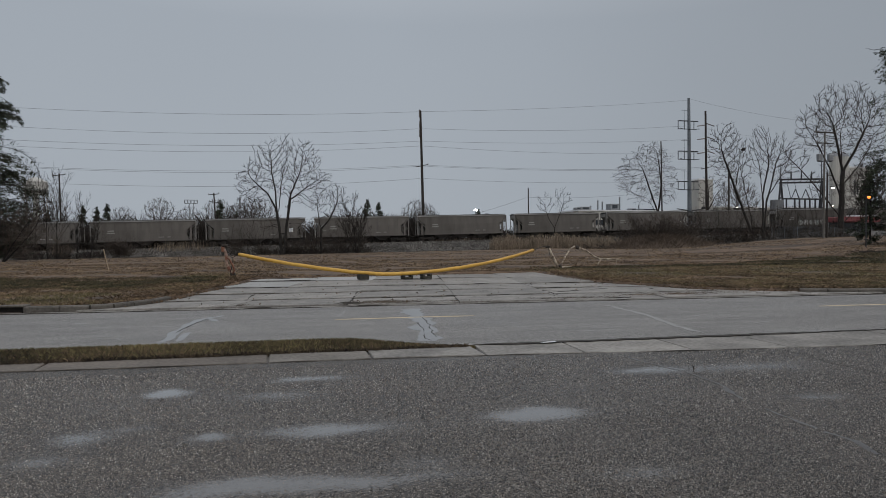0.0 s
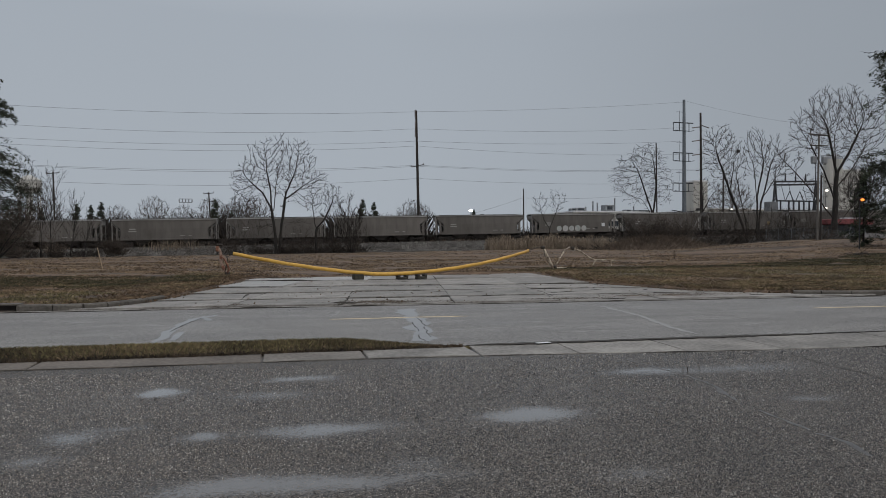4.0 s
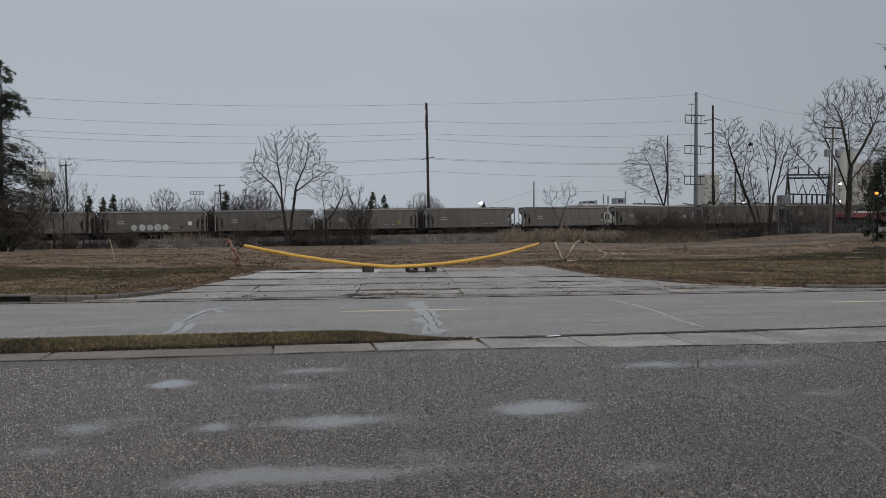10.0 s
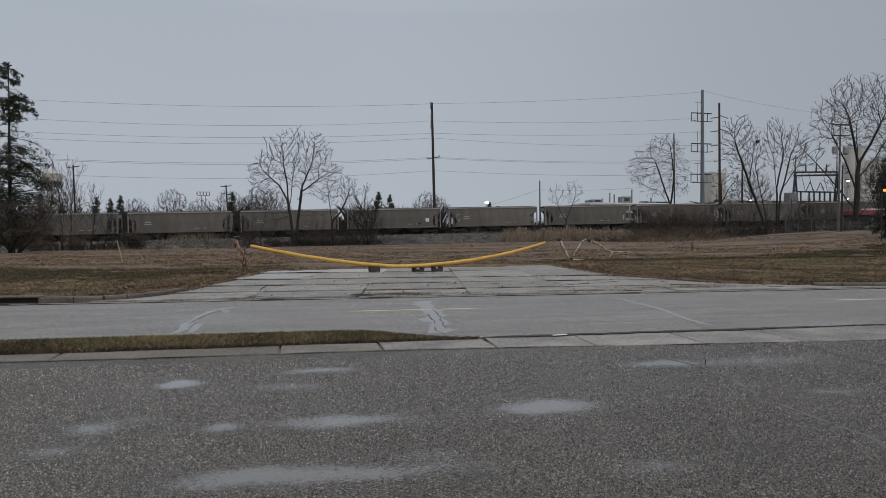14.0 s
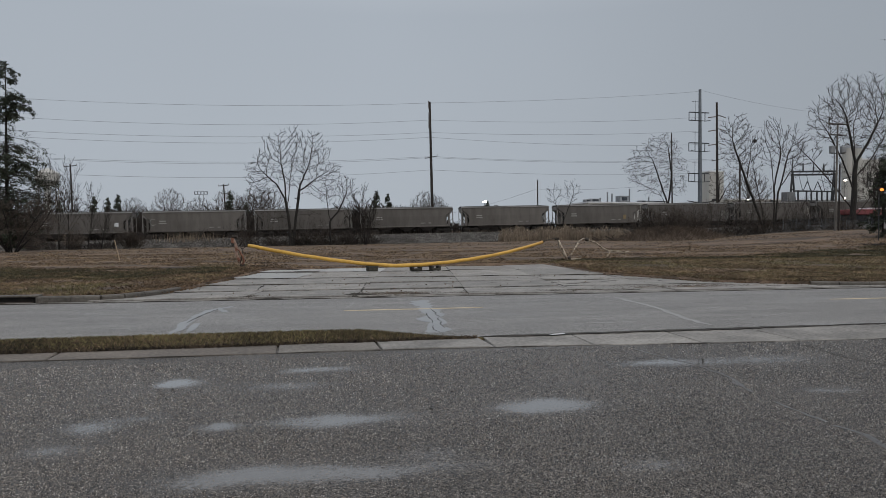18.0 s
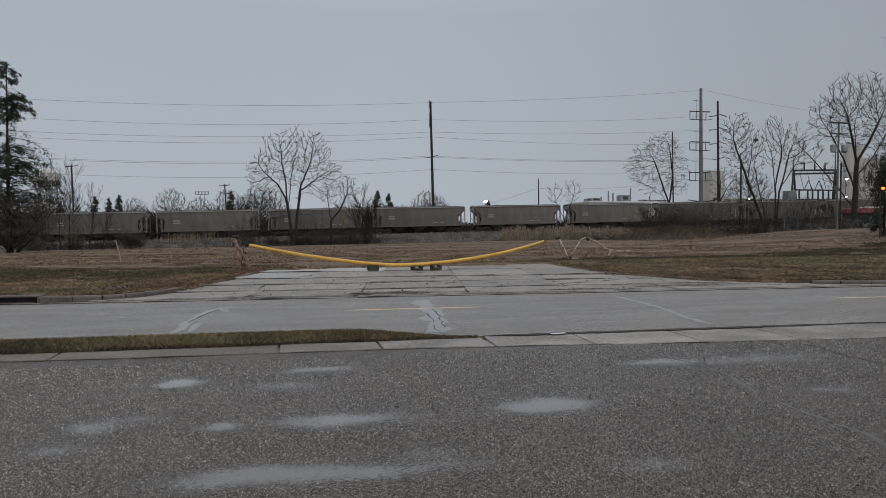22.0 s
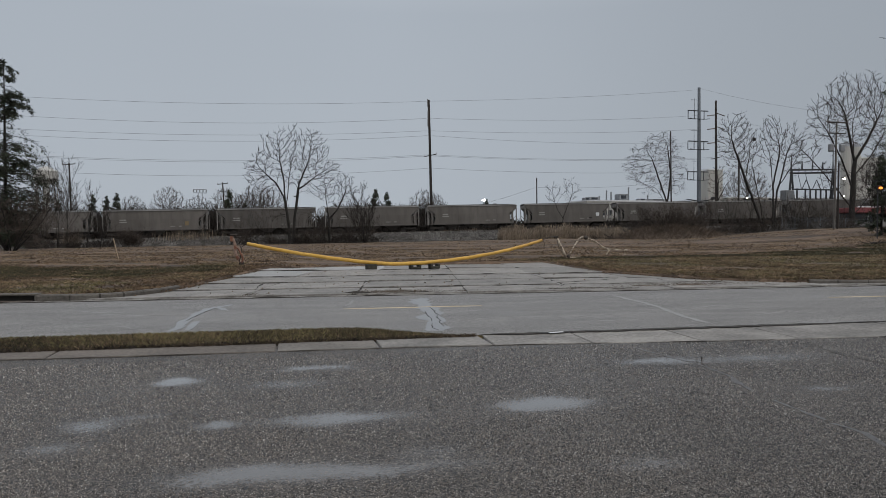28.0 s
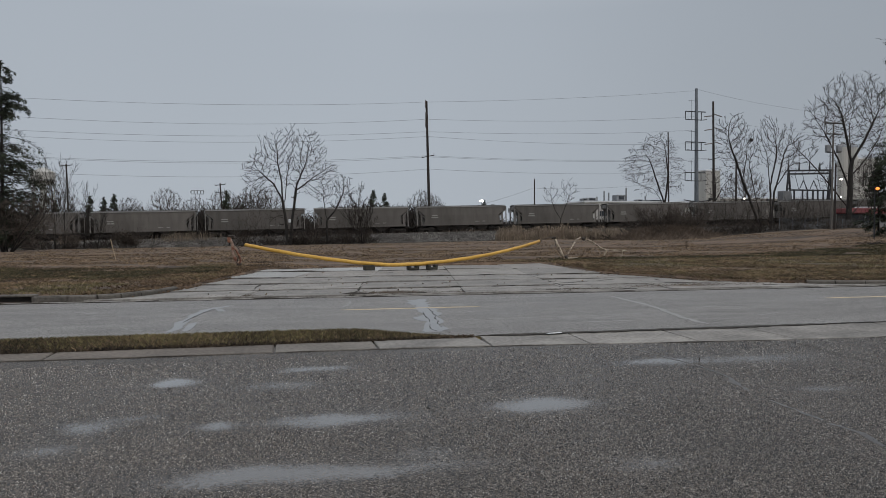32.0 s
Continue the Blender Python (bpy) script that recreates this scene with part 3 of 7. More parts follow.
def streak(name, pts, width, z, material, label, ragged=0.35, seed=1, kind="structure", base=None, lobes=0.0):
    """A thin ragged strip lying on a paved surface."""
    rng = random.Random(seed + len(pts))
    pts = [Vector((*p, 0)) for p in pts]
    fine = []
    for a, b in zip(pts, pts[1:]):
        n = max(2, int((b - a).length / 0.12))
        fine += [a.lerp(b, i / n) for i in range(n)]
    fine.append(pts[-1])
    V, F = [], []
    for i, p in enumerate(fine):
        d = (fine[min(i + 1, len(fine) - 1)] - fine[max(i - 1, 0)]).normalized()
        s = Vector((-d.y, d.x, 0))
        end = min(1, 0.25 + 0.25 * min(i, len(fine) - 1 - i))
        off = rng.uniform(-ragged, ragged) * width * (0.5 if not lobes else 0.15) + lobes * width * 0.5 * rough(i * 0.21, seed, 1.0, 4)
        if lobes:
            end = min(1, 0.5 + 0.3 * min(i, len(fine) - 1 - i)) * (1 + lobes * (1.0 * rough(i * 0.17, seed, 1.0, 8) + 0.6 * rough(i * 0.5, seed, 1.0, 2)))
        for k in (-1, 1):
            q = p + s * (off + k * width * 0.5 * end * rng.uniform(1 - ragged, 1 + ragged))
            V.append((q.x, q.y, z + (base(q.x, q.y) if base else 0)))
    for i in range(len(fine) - 1):
        F.append((2 * i, 2 * i + 2, 2 * i + 3, 2 * i + 1))
    V2 = V + [(x, y, zz - 0.006) for x, y, zz in V]
    n = len(V)
    for i in range(len(fine) - 1):
        F.append((2 * i, n + 2 * i, n + 2 * i + 2, 2 * i + 2))
        F.append((2 * i + 1, 2 * i + 3, n + 2 * i + 3, n + 2 * i + 1))
    return tagged(new(name, mesh_of(name, V2, F, material)), label, "road marking" if "line" in name else "crack seal", kind=kind)


def ridge(parent, pts, width, height, z, material, label, seed=1, name="joint_soil", base=None):
    """A low broken ridge of soil and dead weeds along a joint."""
    rng = random.Random(seed)
    pts = [Vector((*p, 0)) for p in pts]
    V, F = [], []
    fine = []
    for a, b in zip(pts, pts[1:]):
        n = max(2, int((b - a).length / 0.1))
        fine += [a.lerp(b, i / n) for i in range(n)]
    fine.append(pts[-1])
    for i, p in enumerate(fine):
        d = (fine[min(i + 1, len(fine) - 1)] - fine[max(i - 1, 0)]).normalized()
        s = Vector((-d.y, d.x, 0))
        up = height * max(-0.6, 0.4 + 1.5 * rough(p.x, p.y, 1.1, seed) + rng.uniform(-0.12, 0.12))
        w = width * 0.5 * rng.uniform(0.6, 1.4) * (0.6 + max(up, 0) / height * 0.4)
        zz = z + (base(p.x, p.y) if base else 0)
        q = p + s * rng.uniform(-0.2, 0.2) * width
        V += [tuple(q - s * w + Vector((0, 0, zz - 0.05))), tuple(q + Vector((0, 0, zz + up))), tuple(q + s * w + Vector((0, 0, zz - 0.05)))]
    for i in range(len(fine) - 1):
        F += [(3 * i, 3 * i + 3, 3 * i + 4, 3 * i + 1), (3 * i + 1, 3 * i + 4, 3 * i + 5, 3 * i + 2)]
    return part(name, mesh_of(name, V, F, material), None, parent, label)


def road_height(x, y):
    return -0.02 + 0.035 * math.sin(min(max((y - 10.7) / 7.5, 0), 1) * math.pi)


def road_wet(x, y):
    v = 0.16 + 0.3 * rough(x * 0.35, y * 1.4, 1.0, 11) + 0.12 * rough(x, y, 1.3, 2)
    return v


def build_road():
    xs = axis((-400, -30, 37), (-30, -12, 3), (-12, 22, 0.2), (22, 60, 3.8), (60, 400, 34))
    ys = axis((10.66, 18.2, 0.2))
    wet_sheet("road", xs, ys, road_height, road_wet, M["road"],
              "worn grey two-lane asphalt road, damp and patched", "road")
    for x0 in (-23.2, -11.0, 1.17, 13.35, 25.5, 37.7):
        streak("yellow_line", [(x0, 14.9), (x0 + 3.08, 14.9)], 0.12, 0.005, M["yellow_line"], "worn yellow dashed centre line on the road", 0.15, int(x0) + 40, base=road_height)
    for pts, wd, sd in (([(3.35, 17.1), (3.1, 16.3), (3.0, 15.5), (2.98, 14.4), (2.72, 13.0), (2.55, 12.0), (2.5, 11.35)], 0.38, 3), ([(3.02, 16.9), (3.2, 16.2)], 0.3, 8),
                        ([(-1.25, 16.5), (-1.62, 15.6), (-1.78, 14.6), (-1.83, 13.5), (-1.87, 12.2)], 0.17, 5), ([(-1.5, 16.2), (-1.3, 15.2)], 0.14, 6), ([(-1.6, 13.4), (-1.66, 12.3)], 0.12, 9)):
        streak("sealed_patch", pts, wd, 0.004, M["seal"], "pale blue-grey sealed crack across the road", 0.14, sd, base=road_height, lobes=0.8)
    for pts, wd, sd in (([(8.41, 16.8), (8.2, 15.4), (8.05, 14.1), (7.58, 12.15), (7.52, 11.17)], 0.13, 7), ([(-4.37, 15.83), (-3.8, 15.3), (-2.97, 15.07)], 0.07, 3), ([(-3.24, 13.02), (-2.7, 12.9), (-2.6, 12.6)], 0.06, 4), ([(5.0, 11.89), (6.6, 11.95)], 0.06, 5), ([(8.95, 12.02), (10.2, 12.5)], 0.06, 6),
                        ([(-3.6, 14.6), (-2.6, 14.55), (-1.9, 14.4)], 0.07, 2), ([(-3.9, 15.1), (-3.0, 14.6)], 0.05, 3),
                        ([(3.0, 12.6), (4.3, 12.75), (5.6, 12.7), (7.4, 12.9)], 0.05, 4), ([(5.5, 12.7), (6.1, 12.1)], 0.05, 9),
                        ([(4.6, 13.6), (5.6, 13.5), (6.0, 13.5)], 0.05, 6), ([(4.7, 15.4), (5.9, 15.5), (9.0, 16.0)], 0.05, 5),
                        ([(8.5, 13.4), (9.6, 13.9), (10.2, 13.7)], 0.06, 4), ([(8.8, 13.2), (10.6, 13.1)], 0.05, 2),
                        ([(-2.7, 12.6), (-2.2, 12.45)], 0.06, 2), ([(1.2, 15.3), (1.45, 16.2), (1.6, 17.2)], 0.04, 8)):
        streak("crack_line", pts, wd, 0.004, M["seal_faint"], "thin pale sealed crack on the road", 0.4, sd, base=road_height)
    for sd, pts in enumerate(([(3.05, 15.0), (3.02, 14.6), (3.0, 14.1), (2.93, 13.8), (2.92, 13.4), (2.82, 13.1), (2.8, 12.6), (2.7, 12.3), (2.68, 11.8)], [(2.78, 14.0), (2.7, 13.4), (2.69, 13.0), (2.6, 12.5)], [(-1.5, 15.8), (-1.7, 14.6), (-1.82, 13.4)], [(2.55, 12.2), (2.44, 11.7), (2.5, 11.4)])):
        streak("open_crack", pts, 0.022, 0.007, M["joint"], "dark open crack in the sealed patch", 0.9, sd, base=road_height)
    seams = thing("dark_seam", pose(0, 0, 0), "dark soil-filled seams and a verge shadow line along the road edges", "seam", kind="structure")
    ridge(seams, [(-30, 18.24), (-6, 18.23), (0, 18.22), (6, 18.22), (14, 18.24), (40, 18.24)], 0.08, 0.03, -0.015, M["joint"], "", 3)
    ridge(seams, [(3.0, 10.66), (6.0, 10.65), (9.5, 10.66), (14, 10.65), (24, 10.65)], 0.09, 0.03, -0.015, M["joint"], "", 5)
    streak("dark_seam", [(3.1, 10.59), (4.6, 10.58), (6.4, 10.59), (7.6, 10.58), (9.6, 10.59)], 0.15, 0.02, M["joint"], "dark dirt-filled seam between road and concrete strip", 0.3, 4)
    streak("dark_seam", [(9.5, 10.59), (12, 10.58), (16, 10.59), (22, 10.58)], 0.08, 0.02, M["joint"], "dark dirt-filled seam between road and concrete strip", 0.4, 6)
    streak("asphalt_patch", [(8.05, 10.76), (8.35, 10.78), (8.75, 10.74)], 0.2, 0.006, M["joint"], "dark asphalt patch beside the road seam", 0.5, 5, base=road_height)
    # this dark ridge stands in for the shadow line under the verge
    ridge(seams, [(x, 10.535) for x in np.arange(-14, 2.8, 0.8)], 0.07, 0.03, 0.0, M["joint"], "", 15)
    ridge(seams, [(x, lot_edge(x) - 0.015) for x in np.arange(-12, 18, 1.0)], 0.05, 0.016, -0.012, M["joint"], "", 9)


def slab(poly, z0, z1, tilt, rng):
    """A slab with a chamfered rim; poly: its corners counter-clockwise."""
    cx, cy = sum(p[0] for p in poly) / len(poly), sum(p[1] for p in poly) / len(poly)
    def lift(x, y):
        return z1 + tilt[0] * (x - cx) + tilt[1] * (y - cy)
    n = len(poly)
    V = [(x, y, z0) for x, y in poly] + [(x, y, lift(x, y) - 0.012) for x, y in poly]
    V += [(x + (cx - x) * 0.012, y + (cy - y) * 0.012, lift(x, y)) for x, y in poly]
    F = []
    for ring in (0, 1):
        for i in range(n):
            j = (i + 1) % n
            F.append((ring * n + i, ring * n + j, (ring + 1) * n + j, (ring + 1) * n + i))
    F.append(tuple(2 * n + i for i in range(n)))
    return V, F


def build_pavements():
    rng = random.Random(12)
    apron = thing("pavement", pose(0, 0, 0), "old cracked concrete driveway apron with heaved slabs", "driveway", kind="structure")
    cols = (-7.0, -1.15, 1.75, 4.85, 8.0, 11.2, 14.6, 20.5)
    for j in range(len(APRON_Y) - 1):
        y0, y1 = APRON_Y[j], APRON_Y[j + 1]
        for i in range(len(cols) - 1):
            def line(c, y):
                x = cols[c] + 0.19 * (y - 18.45)
                return min(max(x, apron_left(y)), apron_right(y))
            ya, yb = y0 + 0.018, y1 - 0.018 - rng.choice((0, 0, 0.03, 0.06))
            a, b, c, d = line(i, ya), line(i + 1, ya), line(i + 1, yb), line(i, yb)
            if j == len(APRON_Y) - 2:
                yb2 = min(apron_far(c), 36)
                yb = apron_far(d)
            else:
                yb2 = yb
            if b - a < 0.35 and c - d < 0.35:
                continue
            b, c = max(b, a + 0.1), max(c, d + 0.1)
            n = 9
            bottom = [(a + 0.006 + (b - a - 0.012) * k / n, ya + rng.uniform(-0.015, 0.03)) for k in range(n + 1)]
            topside = [(c - 0.006 - (c - d - 0.012) * k / n, yb2 + (yb - yb2) * k / n + rng.uniform(-0.04, 0.012)) for k in range(n + 1)]
            V, F = slab(bottom + topside, -0.3, 0.012 + 0.01 * j + rng.uniform(0, 0.022), (rng.uniform(-0.008, 0.008), rng.uniform(-0.016, 0.004)), rng)
            # far-left slabs are coloured paler to imitate wet reflection
            part("slab", mesh_of("slab", V, F, M["sheen_concrete" if (i == 0 and j >= 3) or (i == 1 and j >= 4) else "concrete"]), None, apron)
    # soil and dead weeds along the joints
    for j, y in enumerate(APRON_Y[1:-1]):
        for a, b, hh in (((apron_left(y), 3.0, 0.018), (3.0, apron_right(y) - 0.3, 0.035)) if j < 2 else ((apron_left(y), apron_right(y) - 0.3, 0.036),)):
            ridge(apron, [(x, y - 0.02 + 0.05 * math.sin(x * 1.7 + j) + 0.09 * rough(x, j, 0.45, 3)) for x in np.arange(a, b, 0.5)], 0.1, hh * 0.8, 0.012 + 0.01 * j, M["joint"], "", 20 + j)
    for i, c in enumerate(cols[1:-1]):
        ridge(apron, [(c + 0.19 * (y - 18.45) + 0.16 * rough(y * 1.1, c, 1.0, 6), y) for y in np.arange(18.5, 29.5 if i else 26.0, 0.5) if apron_left(y) < c + 0.19 * (y - 18.45) < apron_right(y)][:24], 0.06, 0.016, 0.012, M["joint"], "", 30 + i)
    for k, (xa, xb, y, hh) in enumerate(((1.3, 4.2, 18.62, 0.05), (-1.9, -0.4, 18.6, 0.045), (7.2, 10.4, 18.75, 0.04), (4.6, 7.4, 21.9, 0.03), (6.0, 9.5, 22.2, 0.03), (9.4, 12.6, 24.6, 0.03), (-1.2, 3.2, 32.4, 0.06), (3.2, 8.5, 28.6, 0.04))):
        ridge(apron, [(x, y + 0.05 * math.sin(x * 2.3 + k)) for x in np.arange(xa, xb, 0.5)], 0.3 if hh > 0.04 else 0.12, hh, 0.02, M["joint"], "", 50 + k)
    # cracks that cross the slabs
    for k, pts in enumerate(([(9.77, 26.1), (9.3, 24.6), (9.17, 23.34), (8.7, 21.4), (8.45, 19.9)], [(13.4, 24.4), (13.1, 23.0), (12.6, 21.6)], [(5.7, 20.3), (7.5, 20.9), (9.8, 21.7), (12.5, 23.2)],
                            [(6.8, 26.9), (9.1, 26.7), (11.9, 26.8)], [(1.2, 31.2), (2.8, 30.9), (4.5, 29.7)], [(-0.9, 20.4), (-0.8, 22.8), (-0.6, 25.4)], [(2.1, 20.3), (2.7, 24.5), (3.4, 30.4)], [(5.0, 22.2), (6.2, 22.9), (7.4, 22.7)])):
        line = [Vector(p).lerp(Vector(q), f) for p, q in zip(pts, pts[1:]) for f in (0, 0.25, 0.5, 0.75)]
        ridge(apron, [(p.x + 0.14 * rough(p.x, p.y, 1.3, k), p.y + 0.14 * rough(p.x, p.y, 1.3, k + 9)) for p in line], 0.07, 0.024, 0.026, M["joint"], "", 90 + k)
    bed = [(-6, 18.3), (20, 18.3), (16, 24), (14, 36.5), (-1.5, 33.5), (-2.5, 25)]
    V, F = slab(bed, -0.4, -0.035, (0, 0), rng)
    part("joint_bed", mesh_of("joint_bed", V, F, M["joint"]), None, apron, "dark soil in the slab joints")
    # mud washed along the gutter
    ridge(apron, [(x, 19.0 + 0.12 * math.sin(x)) for x in np.arange(12.5, 19.5, 0.5)], 0.5, 0.03, 0.01, M["joint"], "dark wet mud", 71)
    ridge(apron, [(x, 19.5 + 0.2 * math.sin(x * 1.3)) for x in np.arange(10.5, 15.5, 0.5)], 0.4, 0.03, 0.015, M["leaf"], "brown leaf drift", 72)
    # gutter pan along the far side of the road
    gutter = thing("gutter", pose(0, 0, 0), "pale concrete gutter along the far road edge", "gutter", kind="structure")
    x = -32.0
    while x < 60:
        L = 3.05
        V, F = slab([(x + 0.012, 18.27), (x + L - 0.012, 18.27), (x + L - 0.012, 18.42), (x + 0.012, 18.42)], -0.2, -0.004, (0, 0.0), rng)
        part("gutter_slab", mesh_of("gutter_slab", V, F, M["concrete"]), None, gutter)
        x += L
    # concrete strip between lot and road
    strip = thing("concrete_strip", pose(0, 0, 0), "cracked concrete strip along the edge of the lot", "pavement", kind="structure")
    xs = (-30, -24, -18, -12, -9, -6.1, -3.1, -0.15, 1.3, 2.95, 4.45, 6.15, 7.75, 10.4, 13, 16, 19, 22, 26, 30)
    for a, b in zip(xs, xs[1:]):
        far = 10.55 if a < 2.9 else 10.62
        skew = 0.0 if a < 2.9 else 0.12
        n = 3
        low = [(a + 0.015 + (b - a - 0.03) * k / n, lot_edge(a + (b - a) * k / n) + rng.uniform(-0.015, 0.015)) for k in range(n + 1)]
        top = [(b - 0.015 - (b - a - 0.03) * k / n + skew * 0.6, far) for k in range(n + 1)]
        V, F = slab(low + top, -0.2, 0.002 + rng.uniform(0, 0.006), (0, 0.004), rng)
        part("slab", mesh_of("slab", V, F, M["dirty_concrete" if a < -0.2 else "strip" if a < 1.2 else "concrete"]), None, strip)
    V, F = slab([(-31, 9.0), (31, 8.0), (31, 10.68), (-31, 10.68)], -0.4, -0.03, (0, 0), rng)
    part("joint_bed", mesh_of("joint_bed", V, F, M["joint"]), None, strip, "dark soil in the joints")
    # kerbs on the far side
    for name, pts, lab in (("kerb", [(x, 18.62) for x in np.arange(-34, -7.4, 2.4)] + [(-7.6, 18.62)], "low concrete kerb along the road"),
                           ("kerb", [(-5.95, 18.62), (-5.2, 18.62), (-4.55, 18.66), (-4.1, 18.95), (-3.75, 19.5), (-3.4, 20.3), (-3.1, 21.2)], "curved concrete kerb at the driveway mouth"),
                           ("kerb", [(16.6, 19.35), (17.3, 18.95), (18.2, 18.7), (19.4, 18.62)] + [(x, 18.62) for x in np.arange(21.5, 60, 2.4)], "low concrete kerb along the road")):
        k = thing(name, pose(0, 0, 0), lab, "kerb", kind="structure")
        for p, q in zip(pts, pts[1:]):
            p, q = Vector((*p, 0)), Vector((*q, 0))
            d = (q - p).normalized()
            s = Vector((-d.y, d.x, 0))
            if s.y < -0.5 or (abs(s.y) < 0.5 and s.x > 0 and p.x < 0):
                s = -s
            p2, q2 = p + d * 0.006, q - d * 0.006
            prof = [(-0.1, -0.3), (-0.09, 0.1), (-0.06, 0.135), (0.08, 0.14), (0.09, -0.3)]
            V = [tuple(e + s * o + Vector((0, 0, zz))) for e in (p2, q2) for o, zz in prof]
            F = [(i, i + 1, 6 + i, 5 + i) for i in range(4)] + [(4, 3, 2, 1, 0), (5, 6, 7, 8, 9)]
            part("kerb_stone", mesh_of("kerb_stone", V, F, M["kerb"]), None, k)
    drain = thing("storm_drain", pose(-6.75, 18.62, 0), "dark open storm drain inlet set in the kerb", "drain")
    part("hood", box((1.65, 0.3, 0.05), (0, 0.1, 0.145), 0.015), M["kerb"], drain, "flat concrete hood")
    # a black panel stands in for the shade inside the inlet
    part("throat", box((1.5, 0.05, 0.17), (0, 0.12, 0.04)), M["under"], drain, "black panel for the shade in the inlet throat")
    for sx in (-0.8, 0.8):
        part("cheek", box((0.08, 0.26, 0.3), (sx, 0.06, -0.02), 0.01), M["kerb"], drain)
    part("grate", box((1.4, 0.22, 0.03), (0, -0.1, -0.01), 0.005), M["rail"], drain, "rusty iron grate")


# ---------------------------------------------------------------- grass
def blades(name, spots, material, label, category, lean=0.5):
    """Grass blades: spots yields x, y, z, height, width."""
    rng = random.Random(len(spots))
    V, F = [], []
    for x, y, z, hgt, wd in spots:
        a = rng.uniform(0, 6.283)
        lx, ly = math.cos(a) * wd, math.sin(a) * wd
        b = len(V)
        tx, ty = rng.gauss(0, lean) * hgt, rng.gauss(0, lean) * hgt
        V += [(x - lx, y - ly, z - 0.02), (x + lx, y + ly, z - 0.02), (x + lx * 0.6 + tx * 0.45, y + ly * 0.6 + ty * 0.45, z + hgt * 0.6), (x + tx, y + ty, z + hgt)]
        F += [(b, b + 1, b + 2), (b, b + 2, b + 3)]
    return tagged(new(name, mesh_of(name, V, F, material)), label, category, kind="stuff")


def verge_width(x):
    return 0.62 * smooth_step(3.1, 0.3, x) + 0.12 * smooth_step(3.2, 2.8, x) * 0.8


def build_grass():
    rng = random.Random(21)
    # mound of the verge between lot strip and road
    xs = list(np.arange(-26, 3.4, 0.3))
    rows = 7
    V = []
    for x in xs:
        w = verge_width(x)
        for k in range(rows):
            t = k / (rows - 1)
            V.append((x, 10.53 + 0.05 * rough(x, k, 0.8) + t * (w + 0.05), -0.04 + math.sin(t * math.pi) ** 0.6 * 0.13 * min(1, w * 1.7) + 0.015 * rough(x * 3, k)))
    F = [(i * rows + k, (i + 1) * rows + k, (i + 1) * rows + k + 1, i * rows + k + 1) for i in range(len(xs) - 1) for k in range(rows - 1)]
    tagged(new("verge", mesh_of("verge", V, F, M["soil"], True)), "narrow soil verge between the lot and the road", "verge", kind="structure")
    for mat, count, hh, lab in (("blade_tan", 30000, 0.04, "dry tan grass on the roadside verge"), ("blade_green", 38000, 0.048, "short green grass on the roadside verge")):
        spots = []
        for i in range(count):
            x = rng.uniform(-14, 3.2) if i % 5 else rng.uniform(-25, -8)
            w = verge_width(x)
            t = rng.random()
            z = -0.03 + math.sin(t * math.pi) ** 0.6 * 0.13 * min(1, w * 1.7)
            spots.append((x, 10.5 + t * (w + 0.1), z, rng.uniform(0.5, 1.5) * hh * (0.35 + 0.65 * min(1, w * 2)), rng.uniform(0.0025, 0.005)))
        blades("verge_grass", spots, M[mat], lab, "grass", 0.6)

    def field(count, y0, y1, hh, wd, mat, lab, keep):
        spots = []
        while len(spots) < count:
            y = y0 * (y1 / y0) ** rng.random()
            x = rng.uniform(-0.55, 1.05) * y
            if y < 36.5 and apron_left(y) - 0.1 < x < apron_right(y) + 0.1 and y < apron_far(x) + 0.2 or not keep(x, y):
                continue
            s = y / 22
            spots.append((x, y, land(x, y), rng.uniform(0.4, 1.4) * hh, wd * s * rng.uniform(0.7, 1.5)))
        blades("field_grass", spots, M[mat], lab, "grass", 0.7 if y1 < 50 else 1.8)
    field(90000, 18.8, 62, 0.065, 0.011, "blade_tan", "short dry tan grass on the field", lambda x, y: rough(x, y, 0.25, 1) > -0.25)
    field(52000, 18.8, 38, 0.06, 0.011, "blade_green", "faded green grass near the road",
          lambda x, y: rough(x * 0.5, y, 0.4, 5) > (-0.2 if x > 12 else -0.12 if y < 27 else 0.1) and (x > 12 or x < -2))
    field(30000, 27.5, 39, 0.07, 0.013, "blade_dark", "dark olive matted grass in the shallow dip", lambda x, y: x < -2.6 and 28.5 + 0.6 * rough(x, 0, 0.5, 2) < y < 33.5 - 0.28 * (x + 4) + rough(x, 2, 0.4, 4) and rough(x * 0.4, y, 0.8, 6) > -0.3)
    field(16000, 35, 52, 0.08, 0.013, "blade_dark", "dark olive matted grass along the foot of the rise",
          lambda x, y: x > 15 and 37 + 0.8 * rough(x, 0, 0.3, 2) < y < 39.5 + 0.5 * max(x - 27, 0) + rough(x, 2, 0.3, 4) and rough(x * 0.4, y, 0.7, 9) > -0.15)
    field(22000, 55, 106, 0.09, 0.009, "blade_tan", "dry tan grass on the far field", lambda x, y: rough(x, y, 0.12, 8) > -0.1)
    # fallen leaves drifted along the edges of the driveway
    spots = []
    for i in range(7500):
        side = rng.random()
        y = 19 + 15 * rng.random() ** 1.3
        if side < 0.45:
            x = apron_left(y) - abs(rng.gauss(0, 0.9)) + 0.15
        elif side < 0.9:
            x = apron_right(y) + abs(rng.gauss(0, 1.0)) - 0.2
        else:
            x = rng.uniform(-1, 13)
            y = apron_far(x) + rng.gauss(0.1, 0.3)
        inside = apron_left(y) < x < apron_right(y) and y < apron_far(x)
